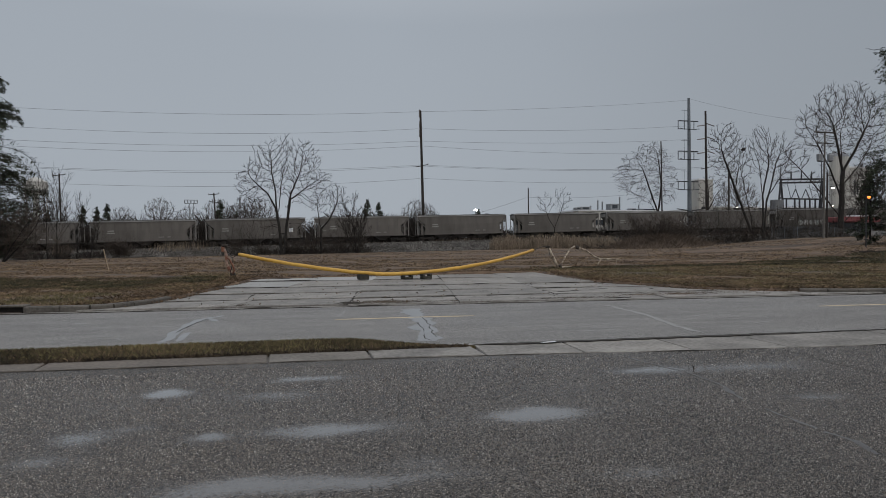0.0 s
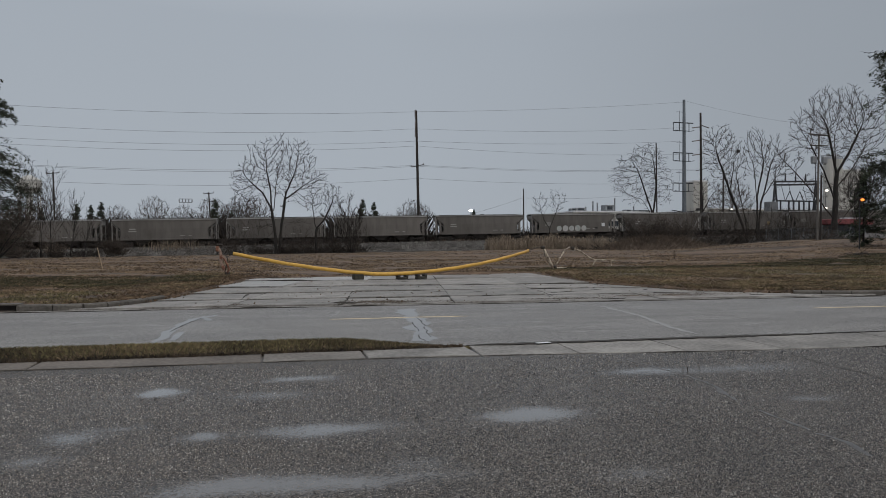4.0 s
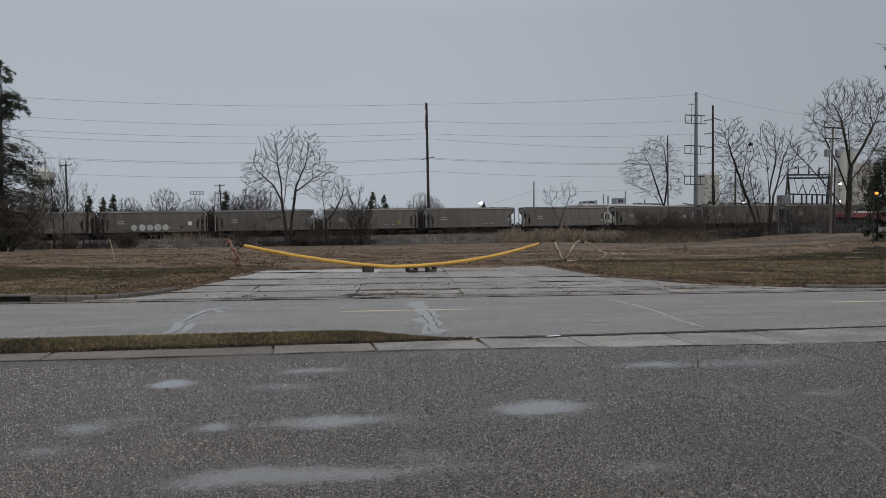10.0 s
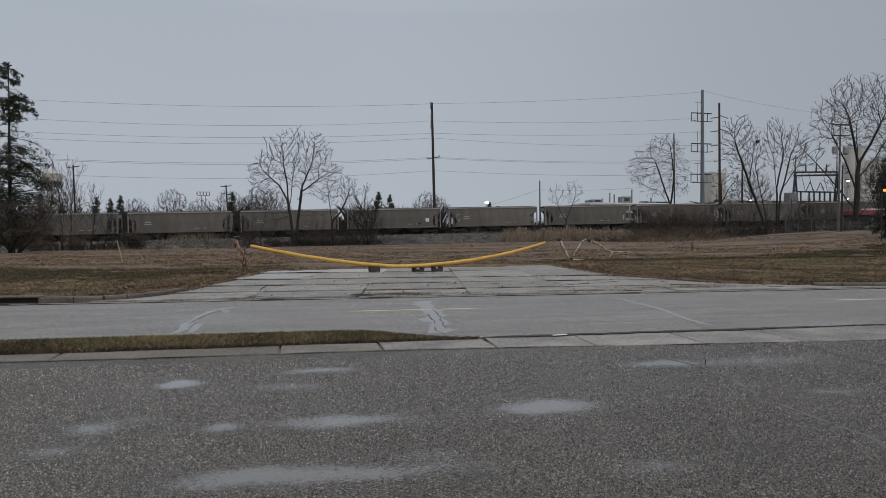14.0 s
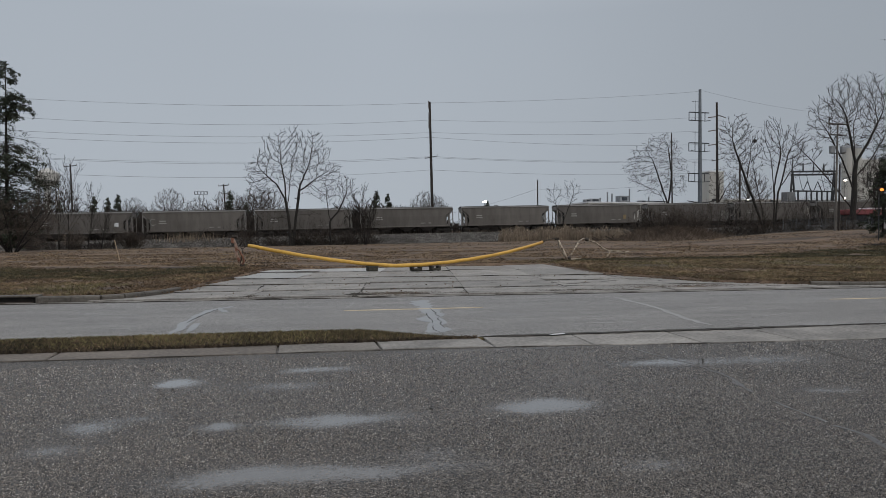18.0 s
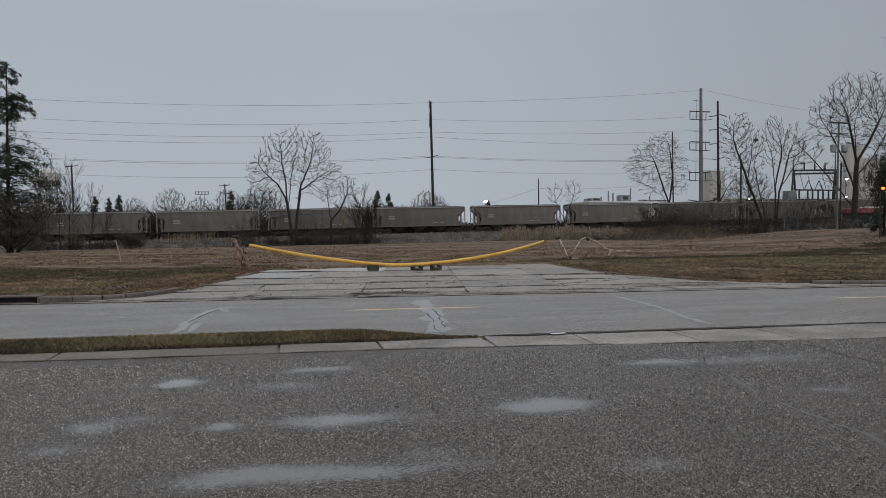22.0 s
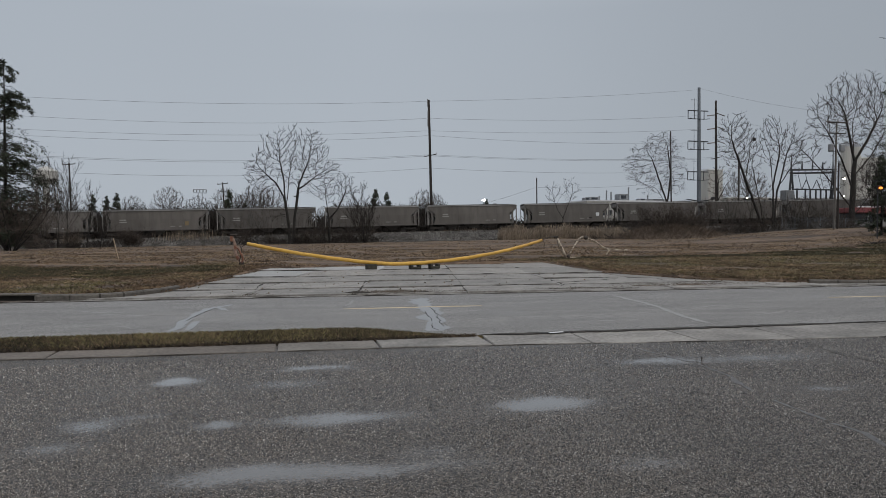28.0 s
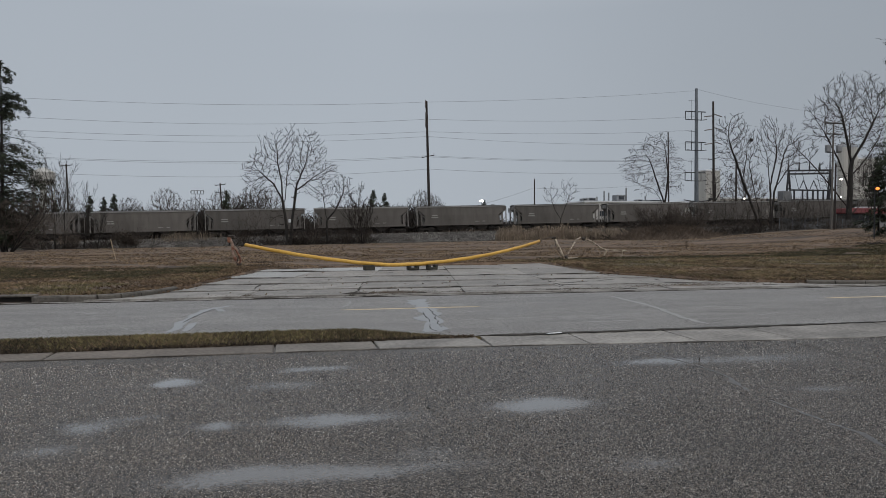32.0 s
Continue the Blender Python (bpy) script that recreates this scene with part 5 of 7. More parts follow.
    # short spurs along the thin branches
    for i in range(count):
        if parent[i] >= 0 and rad[i] < tip * 2.6 and rng.random() < spurs:
            p = Vector(nodes[i])
            d = (p - Vector(nodes[parent[i]])).normalized()
            e = (d * 0.8 + Vector((rng.gauss(0, 0.6), rng.gauss(0, 0.6), rng.gauss(0, 0.45) + lift * 2))).normalized()
            m = p + e * spray * rng.uniform(0.4, 0.9)
            tube(*out[1], [p, m + (e + Vector((0, 0, lift * 2))).normalized() * spray * rng.uniform(0.2, 0.7)], [tip * 0.9, tip * 0.45], 3)
    t = thing(name, at, label, "shrub" if name == "shrub" else "tree", group)
    part("trunk", mesh_of("trunk", *out[0], M[bark], True), None, t)
    tagged(part("crown", mesh_of("crown", *out[1], M[twig]), None, t), kind="stuff")
    return t


def conifer(name, at, height, spread, label, seed, low=0.06, thick=1.0, droop=0.25, ragged=0.35, needle=0.5, step=0.34, category="tree", group="", tiers=()):
    """A spruce: trunk, drooping boughs with bare twigs, and tufts of needles hanging from them."""
    rng = random.Random(seed)
    tv, bv, nv = ([], []), ([], []), ([], [])
    tube(*tv, [Vector((0.1 * rough(i, seed), 0.1 * rough(i, seed + 3), -0.2 + height * i / 8)) for i in range(9)], [0.02 + height * 0.0125 * (1 - i / 8.3) for i in range(9)], 7)
    rows = []
    for z0, z1, reach, count, dense in tiers:
        rows += [(rng.uniform(z0, z1), reach, dense) for k in range(count)]
    z = height * low
    while z < height * 0.985 and not tiers:
        t = z / height
        rows += [(z, spread * (1 - t) + 0.12, 1.0)] * rng.randint(4, 6)
        z += step * rng.uniform(0.7, 1.3) * (1.25 - 0.5 * t)
    for z, reach, dense in rows:
        a = rng.uniform(0, 6.283)
        L = reach * rng.uniform(1 - ragged, 1.08)
        fall = droop * rng.uniform(0.3, 1.7)
        rise = rng.uniform(0.05, 0.45)
        pts = []
        for i in range(6):
            f = i / 5
            pts.append(Vector((math.cos(a) * L * f, math.sin(a) * L * f, z + L * (rise * f - fall * f * f) + 0.06 * rng.gauss(0, 1))))
        tube(*bv, pts, [0.012 + 0.03 * (1 - i / 5) * (L / 3) for i in range(6)], 3)
        # bare side twigs
        for j in range(int(L * (2.2 if dense > 0.6 else 4.0)) if tiers else 0):
            f = rng.uniform(0.25, 0.98)
            i = min(int(f * 5), 4)
            q = pts[i].lerp(pts[i + 1], f * 5 - i)
            da = a + rng.choice((-1, 1)) * rng.uniform(0.4, 1.1)
            w = L * 0.22 * rng.uniform(0.4, 1.2)
            e = q + Vector((math.cos(da) * w, math.sin(da) * w, rng.uniform(-0.5, 0.35) * w))
            tube(*bv, [q, q.lerp(e, 0.5) + Vector((0, 0, 0.06 * w)), e], [0.016, 0.013, 0.008], 3)
        n = int(L * 9 * thick * dense) + 3
        # needles sit in bunches with gaps between them
        bunches = sorted(rng.uniform(0.3 if tiers else 0.12, 1.0) for k in range(3 + int(L * 1.3)))
        for j in range(n):
            f = min(max(rng.choice(bunches) + rng.gauss(0, 0.035), 0.05), 1.0)
            i = min(int(f * 5), 4)
            q = pts[i].lerp(pts[i + 1], f * 5 - i) + Vector((rng.gauss(0, 0.16), rng.gauss(0, 0.16), rng.gauss(-0.12, 0.16))) * (L / 3) ** 0.5
            for k in range(3):
                w = needle * rng.uniform(0.35, 1.0)
                da = a + rng.gauss(0, 1.1)
                e = q + Vector((math.cos(da), math.sin(da), rng.gauss(-0.35, 0.6))).normalized() * w
                u = (e - q).cross(Vector((rng.gauss(0, 1), rng.gauss(0, 1), 1))).normalized() * w * 0.13
                m = q.lerp(e, 0.5)
                b = len(nv[0])
                nv[0].extend([tuple(q), tuple(m + u), tuple(e), tuple(m - u)])
                nv[1].append((b, b + 1, b + 2, b + 3))
    tr = thing(name, at, label, category, group)
    n = len(tv[0])
    part("trunk", mesh_of("trunk", tv[0] + bv[0], tv[1] + [tuple(i + n for i in f) for f in bv[1]], M["bark"]), None, tr)
    tagged(part("crown", mesh_of("crown", *nv, M["needle"]), None, tr), kind="stuff")
    return tr


def on_land(x, y, turn=0, dz=0.0):
    return pose(x, y, land(x, y) + dz, 0, 0, turn)


def build_trees():
    # twin-stemmed tree at the foot of the bank
    grown_tree("tree", on_land(0.5, 105), [[(-0.1, 0, -0.3), (-0.3, 0, 3.4), (-0.75, 0, 6.6)], [(0.35, 0, -0.3), (0.65, 0, 4.0), (1.35, 0, 9.0)], [(-0.75, 0, 6.6), (-2.0, 0.4, 9.0), (-4.2, 0.8, 11.0)],
                                           [(-0.75, 0, 6.6), (-0.9, -0.3, 9.5), (-1.5, -0.5, 12.5)], [(-0.5, 0, 6.0), (0.0, 0.6, 11.0)], [(1.35, 0, 9.0), (2.4, -0.3, 11.6)], [(1.2, 0, 8.0), (3.6, 0.5, 10.0)]],
               [(-4.2, 0, 10.6, 2.5, 2.4, 2.6, 420, 3), (-2.7, 0.4, 13.4, 2.3, 2.2, 2.9, 380, 3), (0.4, -0.3, 14.0, 2.7, 2.4, 3.5, 560, 3), (3.3, 0.3, 13.6, 2.5, 2.2, 3.4, 520, 3), (5.0, 0, 10.9, 2.6, 2.2, 2.0, 340, 3), (0.6, 0, 10.2, 3.0, 2.4, 2.0, 200, 3), (-4.2, 0, 8.2, 2.4, 1.8, 1.2, 60, 3), (4.2, 0, 7.8, 2.4, 1.8, 1.4, 70, 3), (2.8, 0, 4.6, 1.8, 1.2, 0.9, 28, 3), (-1.9, 0, 4.2, 1.7, 1.2, 0.8, 24, 3)],
               "leafless twin-stemmed tree with a wide open crown", 27, 0.31, step=0.4, tip=0.026, spray=0.55)
    grown_tree("tree", on_land(6.2, 105), [[(0, 0, -0.2), (0.02, 0, 3.8)], [(0.02, 0, 3.8), (-0.35, 0, 5.5), (-0.5, 0, 7.2)], [(0.02, 0, 3.8), (1.2, 0, 5.0), (2.4, 0, 7.6)]],
               [(2.1, 0, 8.2, 2.1, 1.7, 2.4, 420, 3), (-0.3, 0, 8.0, 0.9, 0.9, 1.9, 90, 3), (1.6, 0, 5.6, 1.8, 1.2, 1.0, 40, 3)], "small leafless forked tree at the foot of the bank", 8, 0.15, step=0.3, spray=0.35)
    bare_tree("tree", on_land(11.4, 104), [(7.6, 0.1, (0.0, 0, 1)), (6.6, 0.07, (-0.22, 0.1, 1)), (6.5, 0.07, (0.22, 0, 1)), (5.5, 0.06, (0.36, 0, 1)), (5.5, 0.06, (-0.38, 0, 1))],
              "leafless upright many-stemmed young tree", 11, height=9.5, kids=(9, 5, 4, 3), angle=(14, 30), shrink=(0.34, 0.5), up=0.1, bare=0.1)
    # trees on the far side of the line, by the steel mast
    grown_tree("tree", pose(75.4, 127, 2.6), [[(0, 0, -0.2), (-0.2, 0, 5.2)], [(-0.2, 0, 5.2), (-1.5, 0.3, 9.0), (-3.2, 0.5, 14.0)], [(-0.2, 0, 5.2), (0.4, -0.3, 11.0), (-0.4, -0.5, 16.0)], [(-0.1, 0, 4.4), (-2.6, -0.3, 8.0)]],
               [(-1.9, 0, 16.2, 3.9, 3.4, 3.6, 480, 3), (-6.4, 0, 12.8, 3.0, 2.8, 4.0, 380, 3), (1.0, 0, 11.6, 2.8, 2.8, 4.6, 320, 3), (-2.6, 0, 9.4, 4.4, 3.2, 2.6, 200, 3)], "leafless tree with drooping fine twigs behind the line", 14, 0.28, step=0.45, lift=-0.14, spray=0.8, twigs=3)
    grown_tree("tree", on_land(42.6, 103), [[(0, 0, -0.2), (0.1, 0, 3.2)], [(0.1, 0, 3.2), (-0.9, 0.2, 5.0), (-1.4, 0.3, 6.6)], [(0.1, 0, 3.2), (0.9, -0.2, 5.2), (1.5, -0.3, 7.0)]],
               [(-1.5, 0, 7.2, 1.7, 1.5, 2.0, 110, 3), (1.4, 0, 7.5, 1.8, 1.5, 2.2, 130, 3)], "small leafless tree with thin upswept branches by the reeds", 15, 0.08, step=0.34, tip=0.014, spray=0.45, lift=0.25)
    # tall trees before the railway where the field rises
    clump = grown_tree("tree", on_land(82.7, 107), [[(0, 0, -0.3), (-1.6, 0, 4.2), (-5.4, 0, 13.2)], [(0.1, 0.2, -0.3), (-0.7, 0.4, 5.0), (-2.5, 0.5, 13.0)], [(-4.2, 0, 10.4), (-3.4, 0, 14.5)], [(-5.4, 0, 13.2), (-7.0, 0.2, 17.5)]],
                       [(-6.0, 0, 16.8, 3.7, 2.6, 5.2, 800, 3), (-2.8, 0.5, 15.0, 2.0, 2.0, 4.4, 350, 3)], "tall leaning leafless tree in a clump", 17, 0.24, tip=0.026, lift=0.22)
    grown_tree("tree", on_land(84.0, 107), [[(0, 0, -0.3), (0.2, 0, 7.4), (-0.5, 0, 14.0)], [(0.3, 0.3, -0.3), (1.2, 0.4, 8.0), (3.2, 0.4, 15.0)], [(0.0, 0, 9.0), (1.2, -0.3, 15.5)], [(1.6, 0.4, 9.2), (4.4, 0.4, 13.0)]],
               [(-0.2, 0, 17.0, 2.4, 2.2, 5.0, 520, 3), (4.0, 0.4, 15.8, 2.5, 2.2, 5.2, 560, 3)], "tall upright leafless tree in a clump", 18, 0.25, tip=0.026, lift=0.22)
    grown_tree("tree", on_land(101.6, 108), [[(0, 0, -0.3), (0.1, 0, 7.0), (0.4, 0, 13.8)], [(0.4, 0, 13.8), (-0.6, 0, 18.0), (-1.6, 0, 22.0)], [(0.4, 0, 13.8), (3.0, -0.4, 18.0), (5.0, -0.6, 22.0)], [(0.1, 0, 5.0), (-4.0, 0.5, 10.0), (-9.0, 1.0, 15.0), (-11.4, 1.0, 17.0)],
                                             [(0.2, 0, 8.8), (-3.0, -0.4, 14.5), (-6.0, -0.6, 19.0)], [(0.05, 0, 3.6), (3.6, 0.3, 7.0)], [(0.4, 0, 13.0), (0.7, 0.8, 20.0)], [(0.2, 0, 11.0), (4.5, 0.5, 15.0), (7.0, 0.6, 18.5)]],
               [(-5.4, 0, 21.5, 3.9, 3.6, 4.4, 520, 3), (-1.6, 0.5, 25.0, 3.8, 3.6, 4.8, 620, 3), (3.0, -0.5, 25.6, 4.0, 3.6, 4.6, 640, 3), (7.4, 0, 22.5, 3.8, 3.6, 5.0, 560, 3), (1.0, 0, 19.0, 5.0, 4.5, 3.4, 360, 3), (-9.0, 1.0, 15.5, 3.0, 2.0, 2.8, 170, 3), (5.5, 0, 10.0, 4.0, 3.0, 3.5, 150, 3), (-4.5, 0, 11.0, 3.5, 2.5, 3.0, 90, 3)],
               "great leafless tree with a broad fan crown", 19, 0.55, step=0.5, tip=0.03, spray=0.7)
    grown_tree("tree", pose(86.3, 127, 2.6), [[(0, 0, -0.2), (0.3, 0, 5.5)], [(0.3, 0, 5.5), (2.2, 0, 9.0)], [(0.3, 0, 5.5), (0.6, 0, 10.0)]], [(1.5, 0, 9.6, 3.3, 2.5, 3.6, 420, 3)], "small dark leafless tree behind the line", 16, 0.2, spray=0.5)
    bare_tree("tree", on_land(109, 110), [(20.0, 0.26, (0.04, 0, 1)), (18, 0.2, (-0.2, 0, 1))], "leafless tree beside the great tree", 23, height=19, kids=(10, 6, 5, 4), up=0.06, shrink=(0.36, 0.52), bare=0.2)
    # twig nest in the clump
    rng = random.Random(55)
    V, F = [], []
    for k in range(110):
        d = Vector((rng.gauss(0, 1), rng.gauss(0, 1), rng.gauss(0, 0.8))).normalized()
        side = d.cross(Vector((rng.gauss(0, 1), rng.gauss(0, 1), rng.gauss(0, 1)))).normalized() * rng.uniform(0.15, 0.3)
        p = Vector((d.x * 0.24, d.y * 0.24, d.z * 0.22))
        tube(V, F, [p - side, p * 1.1, p + side], [0.02, 0.035, 0.015], 4)
    at = clump.matrix_basis.inverted() @ Vector((80.4, 107.3, 18.3))
    part("nest", mesh_of("nest", V, F, M["bark"]), None, clump, "dark twig nest in the branches", at=Matrix.Translation(at))
    # two spruces framing the view
    conifer("spruce", on_land(-31.6, 89), 22.0, 6.6, "tall ragged dark green spruce with drooping boughs", 3, thick=3.2, droop=0.42, ragged=0.72, needle=0.42,
            tiers=((19.6, 21.9, 1.4, 22, 0.9), (17.9, 19.4, 1.7, 9, 0.15), (15.4, 17.9, 2.6, 40, 1.0), (13.4, 15.2, 2.2, 10, 0.1), (10.6, 13.4, 4.2, 34, 0.3), (9.2, 11.6, 4.4, 22, 0.7), (5.0, 9.4, 5.6, 70, 0.22),
                   (2.6, 6.2, 5.0, 44, 0.42), (0.6, 3.6, 3.4, 28, 0.6)))
    bare_tree("tree", on_land(-30.2, 86.5), [(4.5, 0.06, (math.cos(a) * 0.8, math.sin(a) * 0.8, 1)) for a in np.arange(0, 6.2, 0.7)], "dense twiggy leafless thicket tree beside the spruce", 91, height=7.6, wide=1.0, twig="brush_twig",
              kids=(8, 5, 4, 3), angle=(24, 60), shrink=(0.36, 0.56), bare=0.08, up=0.01)
    conifer("spruce", on_land(63.6, 57.5), 24.0, 5.6, "tall dark spruce at the edge of the rise", 9, thick=3.0, droop=0.4, ragged=0.6, needle=0.42,
            tiers=((18.2, 20.8, 4.8, 34, 0.7), (15.6, 18.0, 4.3, 28, 0.6), (13.4, 15.2, 3.5, 12, 0.3), (7.4, 10.4, 5.3, 50, 0.55), (3.4, 7.2, 5.0, 50, 0.45), (1.0, 3.4, 4.4, 34, 0.4)))
    conifer("spruce", on_land(62.1, 62), 8.6, 2.4, "small dark green spruce standing on the rise", 4, thick=2.6, droop=0.4, ragged=0.7, needle=0.42, step=0.55)
    # saplings left of the twin-stemmed tree, behind and before the line
    spots = [(-32.4, 105, 14), (-31.0, 105.5, 13.2), (-29.7, 105, 13.6), (-27.4, 105.5, 9.5), (-33.6, 104.5, 12), (-25.6, 105.2, 7)]
    for i, (x, y, hh) in enumerate(spots):
        bare_tree("tree", on_land(x, y), [(hh, 0.07, (0.05 * (i - 2), 0, 1)), (hh * 0.85, 0.05, (0.12, 0, 1))], "thin leafless sapling with upswept twigs", 40 + i, "saplings by the bank", height=hh,
                  kids=(8, 5, 4), levels=3, angle=(16, 34), up=0.1, shrink=(0.3, 0.48), bare=0.22)
    # undergrowth along the bank
    masters = [bare_tree("shrub", on_land(-16, 105.2), [(rng_len * 0.62, 0.018, (math.cos(a) * 0.55, math.sin(a) * 0.55, 1)) for a, rng_len in zip(np.arange(0, 6.2, 0.48), (2.4, 3, 2.7, 3.3, 2.2, 3.1, 2.8) * 2)],
                         "leafless tangled shrub at the foot of the bank", 60 + s, "shrubs along the bank", twig="brush_twig", kids=(7, 5, 4), levels=3, angle=(20, 50), shrink=(0.36, 0.56), bare=0.1, tip=0.008, up=0.04)
               for s in range(3)]
    masters[0].matrix_basis, masters[1].matrix_basis, masters[2].matrix_basis = on_land(-21.6, 105.2), on_land(3.4, 105.4), on_land(9.0, 105.6)
    rng = random.Random(9)
    where = [(-34, 104.5), (-29, 104.6), (-22.4, 105.4), (-20.8, 105.2), (-6, 106.2), (-2.2, 105.8), (1.8, 105.4), (5.2, 106), (7.3, 105.8), (11.6, 105),
             (54, 100), (56, 98), (58.5, 99), (60.5, 97), (62.5, 99), (65, 101), (67, 102), (70, 103), (73, 104), (77, 105), (80, 105), (87, 106), (90, 106), (93, 106), (96, 106), (52, 99), (99, 106),
             (74.5, 105), (78.5, 106), (82, 106), (84.5, 106.5), (86, 105.5), (88.5, 106.5), (91.5, 107), (94.5, 107), (97, 107), (100, 107.5), (103, 107.5), (76, 106.5)]
    for i, (x, y) in enumerate(where):
        if x > 73 and i % 2:
            continue
        s = rng.uniform(0.75, 1.25) * (2.0 if 53 < x < 66 else 1.35 if x > 74 else 1.0)
        c = copy_thing(masters[i % 3], on_land(x, y, rng.uniform(0, 360)))
        c.scale = (s, s, s * rng.uniform(0.85, 1.15))
    thicket = grown_tree("shrub", on_land(-24.5, 105.0), [[(math.cos(a) * 0.3, math.sin(a) * 0.3, -0.1), (math.cos(a) * 0.8, math.sin(a) * 0.8, 1.1)] for a in np.arange(0, 6.2, 0.9)], [(0, 0, 2.1, 2.4, 1.6, 2.1, 400, 3)],
                         "fine brown leafless thicket at the foot of the bank", 61, 0.03, "thickets along the bank", twig="brush_twig", step=0.28, tip=0.009, spray=0.4, lift=0.2)
    for x, y, s in ((-33, 104.2, 1.0), (-28.6, 105, 0.8), (-20.4, 105.4, 0.75), (-11.8, 105.6, 0.7), (-7.6, 105.8, 0.9), (-5.0, 105.4, 1.2), (-2.6, 105.6, 1.35), (2.8, 105.6, 1.15), (4.6, 105.4, 1.0), (8.4, 105.6, 1.0), (13.0, 105.2, 0.9), (9.8, 104.6, 0.8),
                    (76.5, 105.5, 1.0), (79.5, 105.5, 1.2), (87.0, 106, 1.2), (90.5, 106, 1.3), (94.0, 106.5, 1.3), (97.5, 106.5, 1.2), (68.5, 104.5, 1.5), (72.0, 105, 1.7), (75.0, 105.5, 1.6), (78.0, 106, 1.8), (81.0, 106, 1.7), (86.0, 106.5, 1.8), (89.0, 106.5, 1.7), (92.5, 107, 1.8), (100.5, 107, 1.7)):
        c = copy_thing(thicket, on_land(x, y, x * 71 % 360))
        c.scale = (s, s, s)
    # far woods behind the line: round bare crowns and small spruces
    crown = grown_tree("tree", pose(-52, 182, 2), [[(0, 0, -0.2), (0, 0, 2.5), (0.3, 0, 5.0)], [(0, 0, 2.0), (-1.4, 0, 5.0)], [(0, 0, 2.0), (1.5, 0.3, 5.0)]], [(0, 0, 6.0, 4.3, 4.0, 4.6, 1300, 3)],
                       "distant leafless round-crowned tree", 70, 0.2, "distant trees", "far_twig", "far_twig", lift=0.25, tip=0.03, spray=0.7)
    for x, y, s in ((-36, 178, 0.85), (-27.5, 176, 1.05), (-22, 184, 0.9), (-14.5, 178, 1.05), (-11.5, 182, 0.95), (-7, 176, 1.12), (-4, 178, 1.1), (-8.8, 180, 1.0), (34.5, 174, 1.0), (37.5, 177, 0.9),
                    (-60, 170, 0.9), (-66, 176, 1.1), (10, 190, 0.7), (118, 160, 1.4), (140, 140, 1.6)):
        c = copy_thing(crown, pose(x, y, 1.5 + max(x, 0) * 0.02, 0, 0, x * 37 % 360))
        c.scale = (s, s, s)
    pine = conifer("spruce", pose(-44, 175, 0.6), 10.4, 2.9, "distant dark green spruce", 80, thick=3.0, needle=0.4, step=0.42, ragged=0.25, droop=0.04, group="distant spruces")
    for x, y, s in ((-41.3, 176, 0.98), (-38.5, 174, 1.04), (-51.5, 176, 0.9), (-13.6, 174, 1.15), (21.6, 172, 1.15), (24.4, 172, 1.08), (51.5, 176, 0.9), (-10, 178, 0.9)):
        c = copy_thing(pine, pose(x, y, 0.6 + max(x, 0) * 0.02, 0, 0, x * 53 % 360))
        c.scale = (s, s, s)


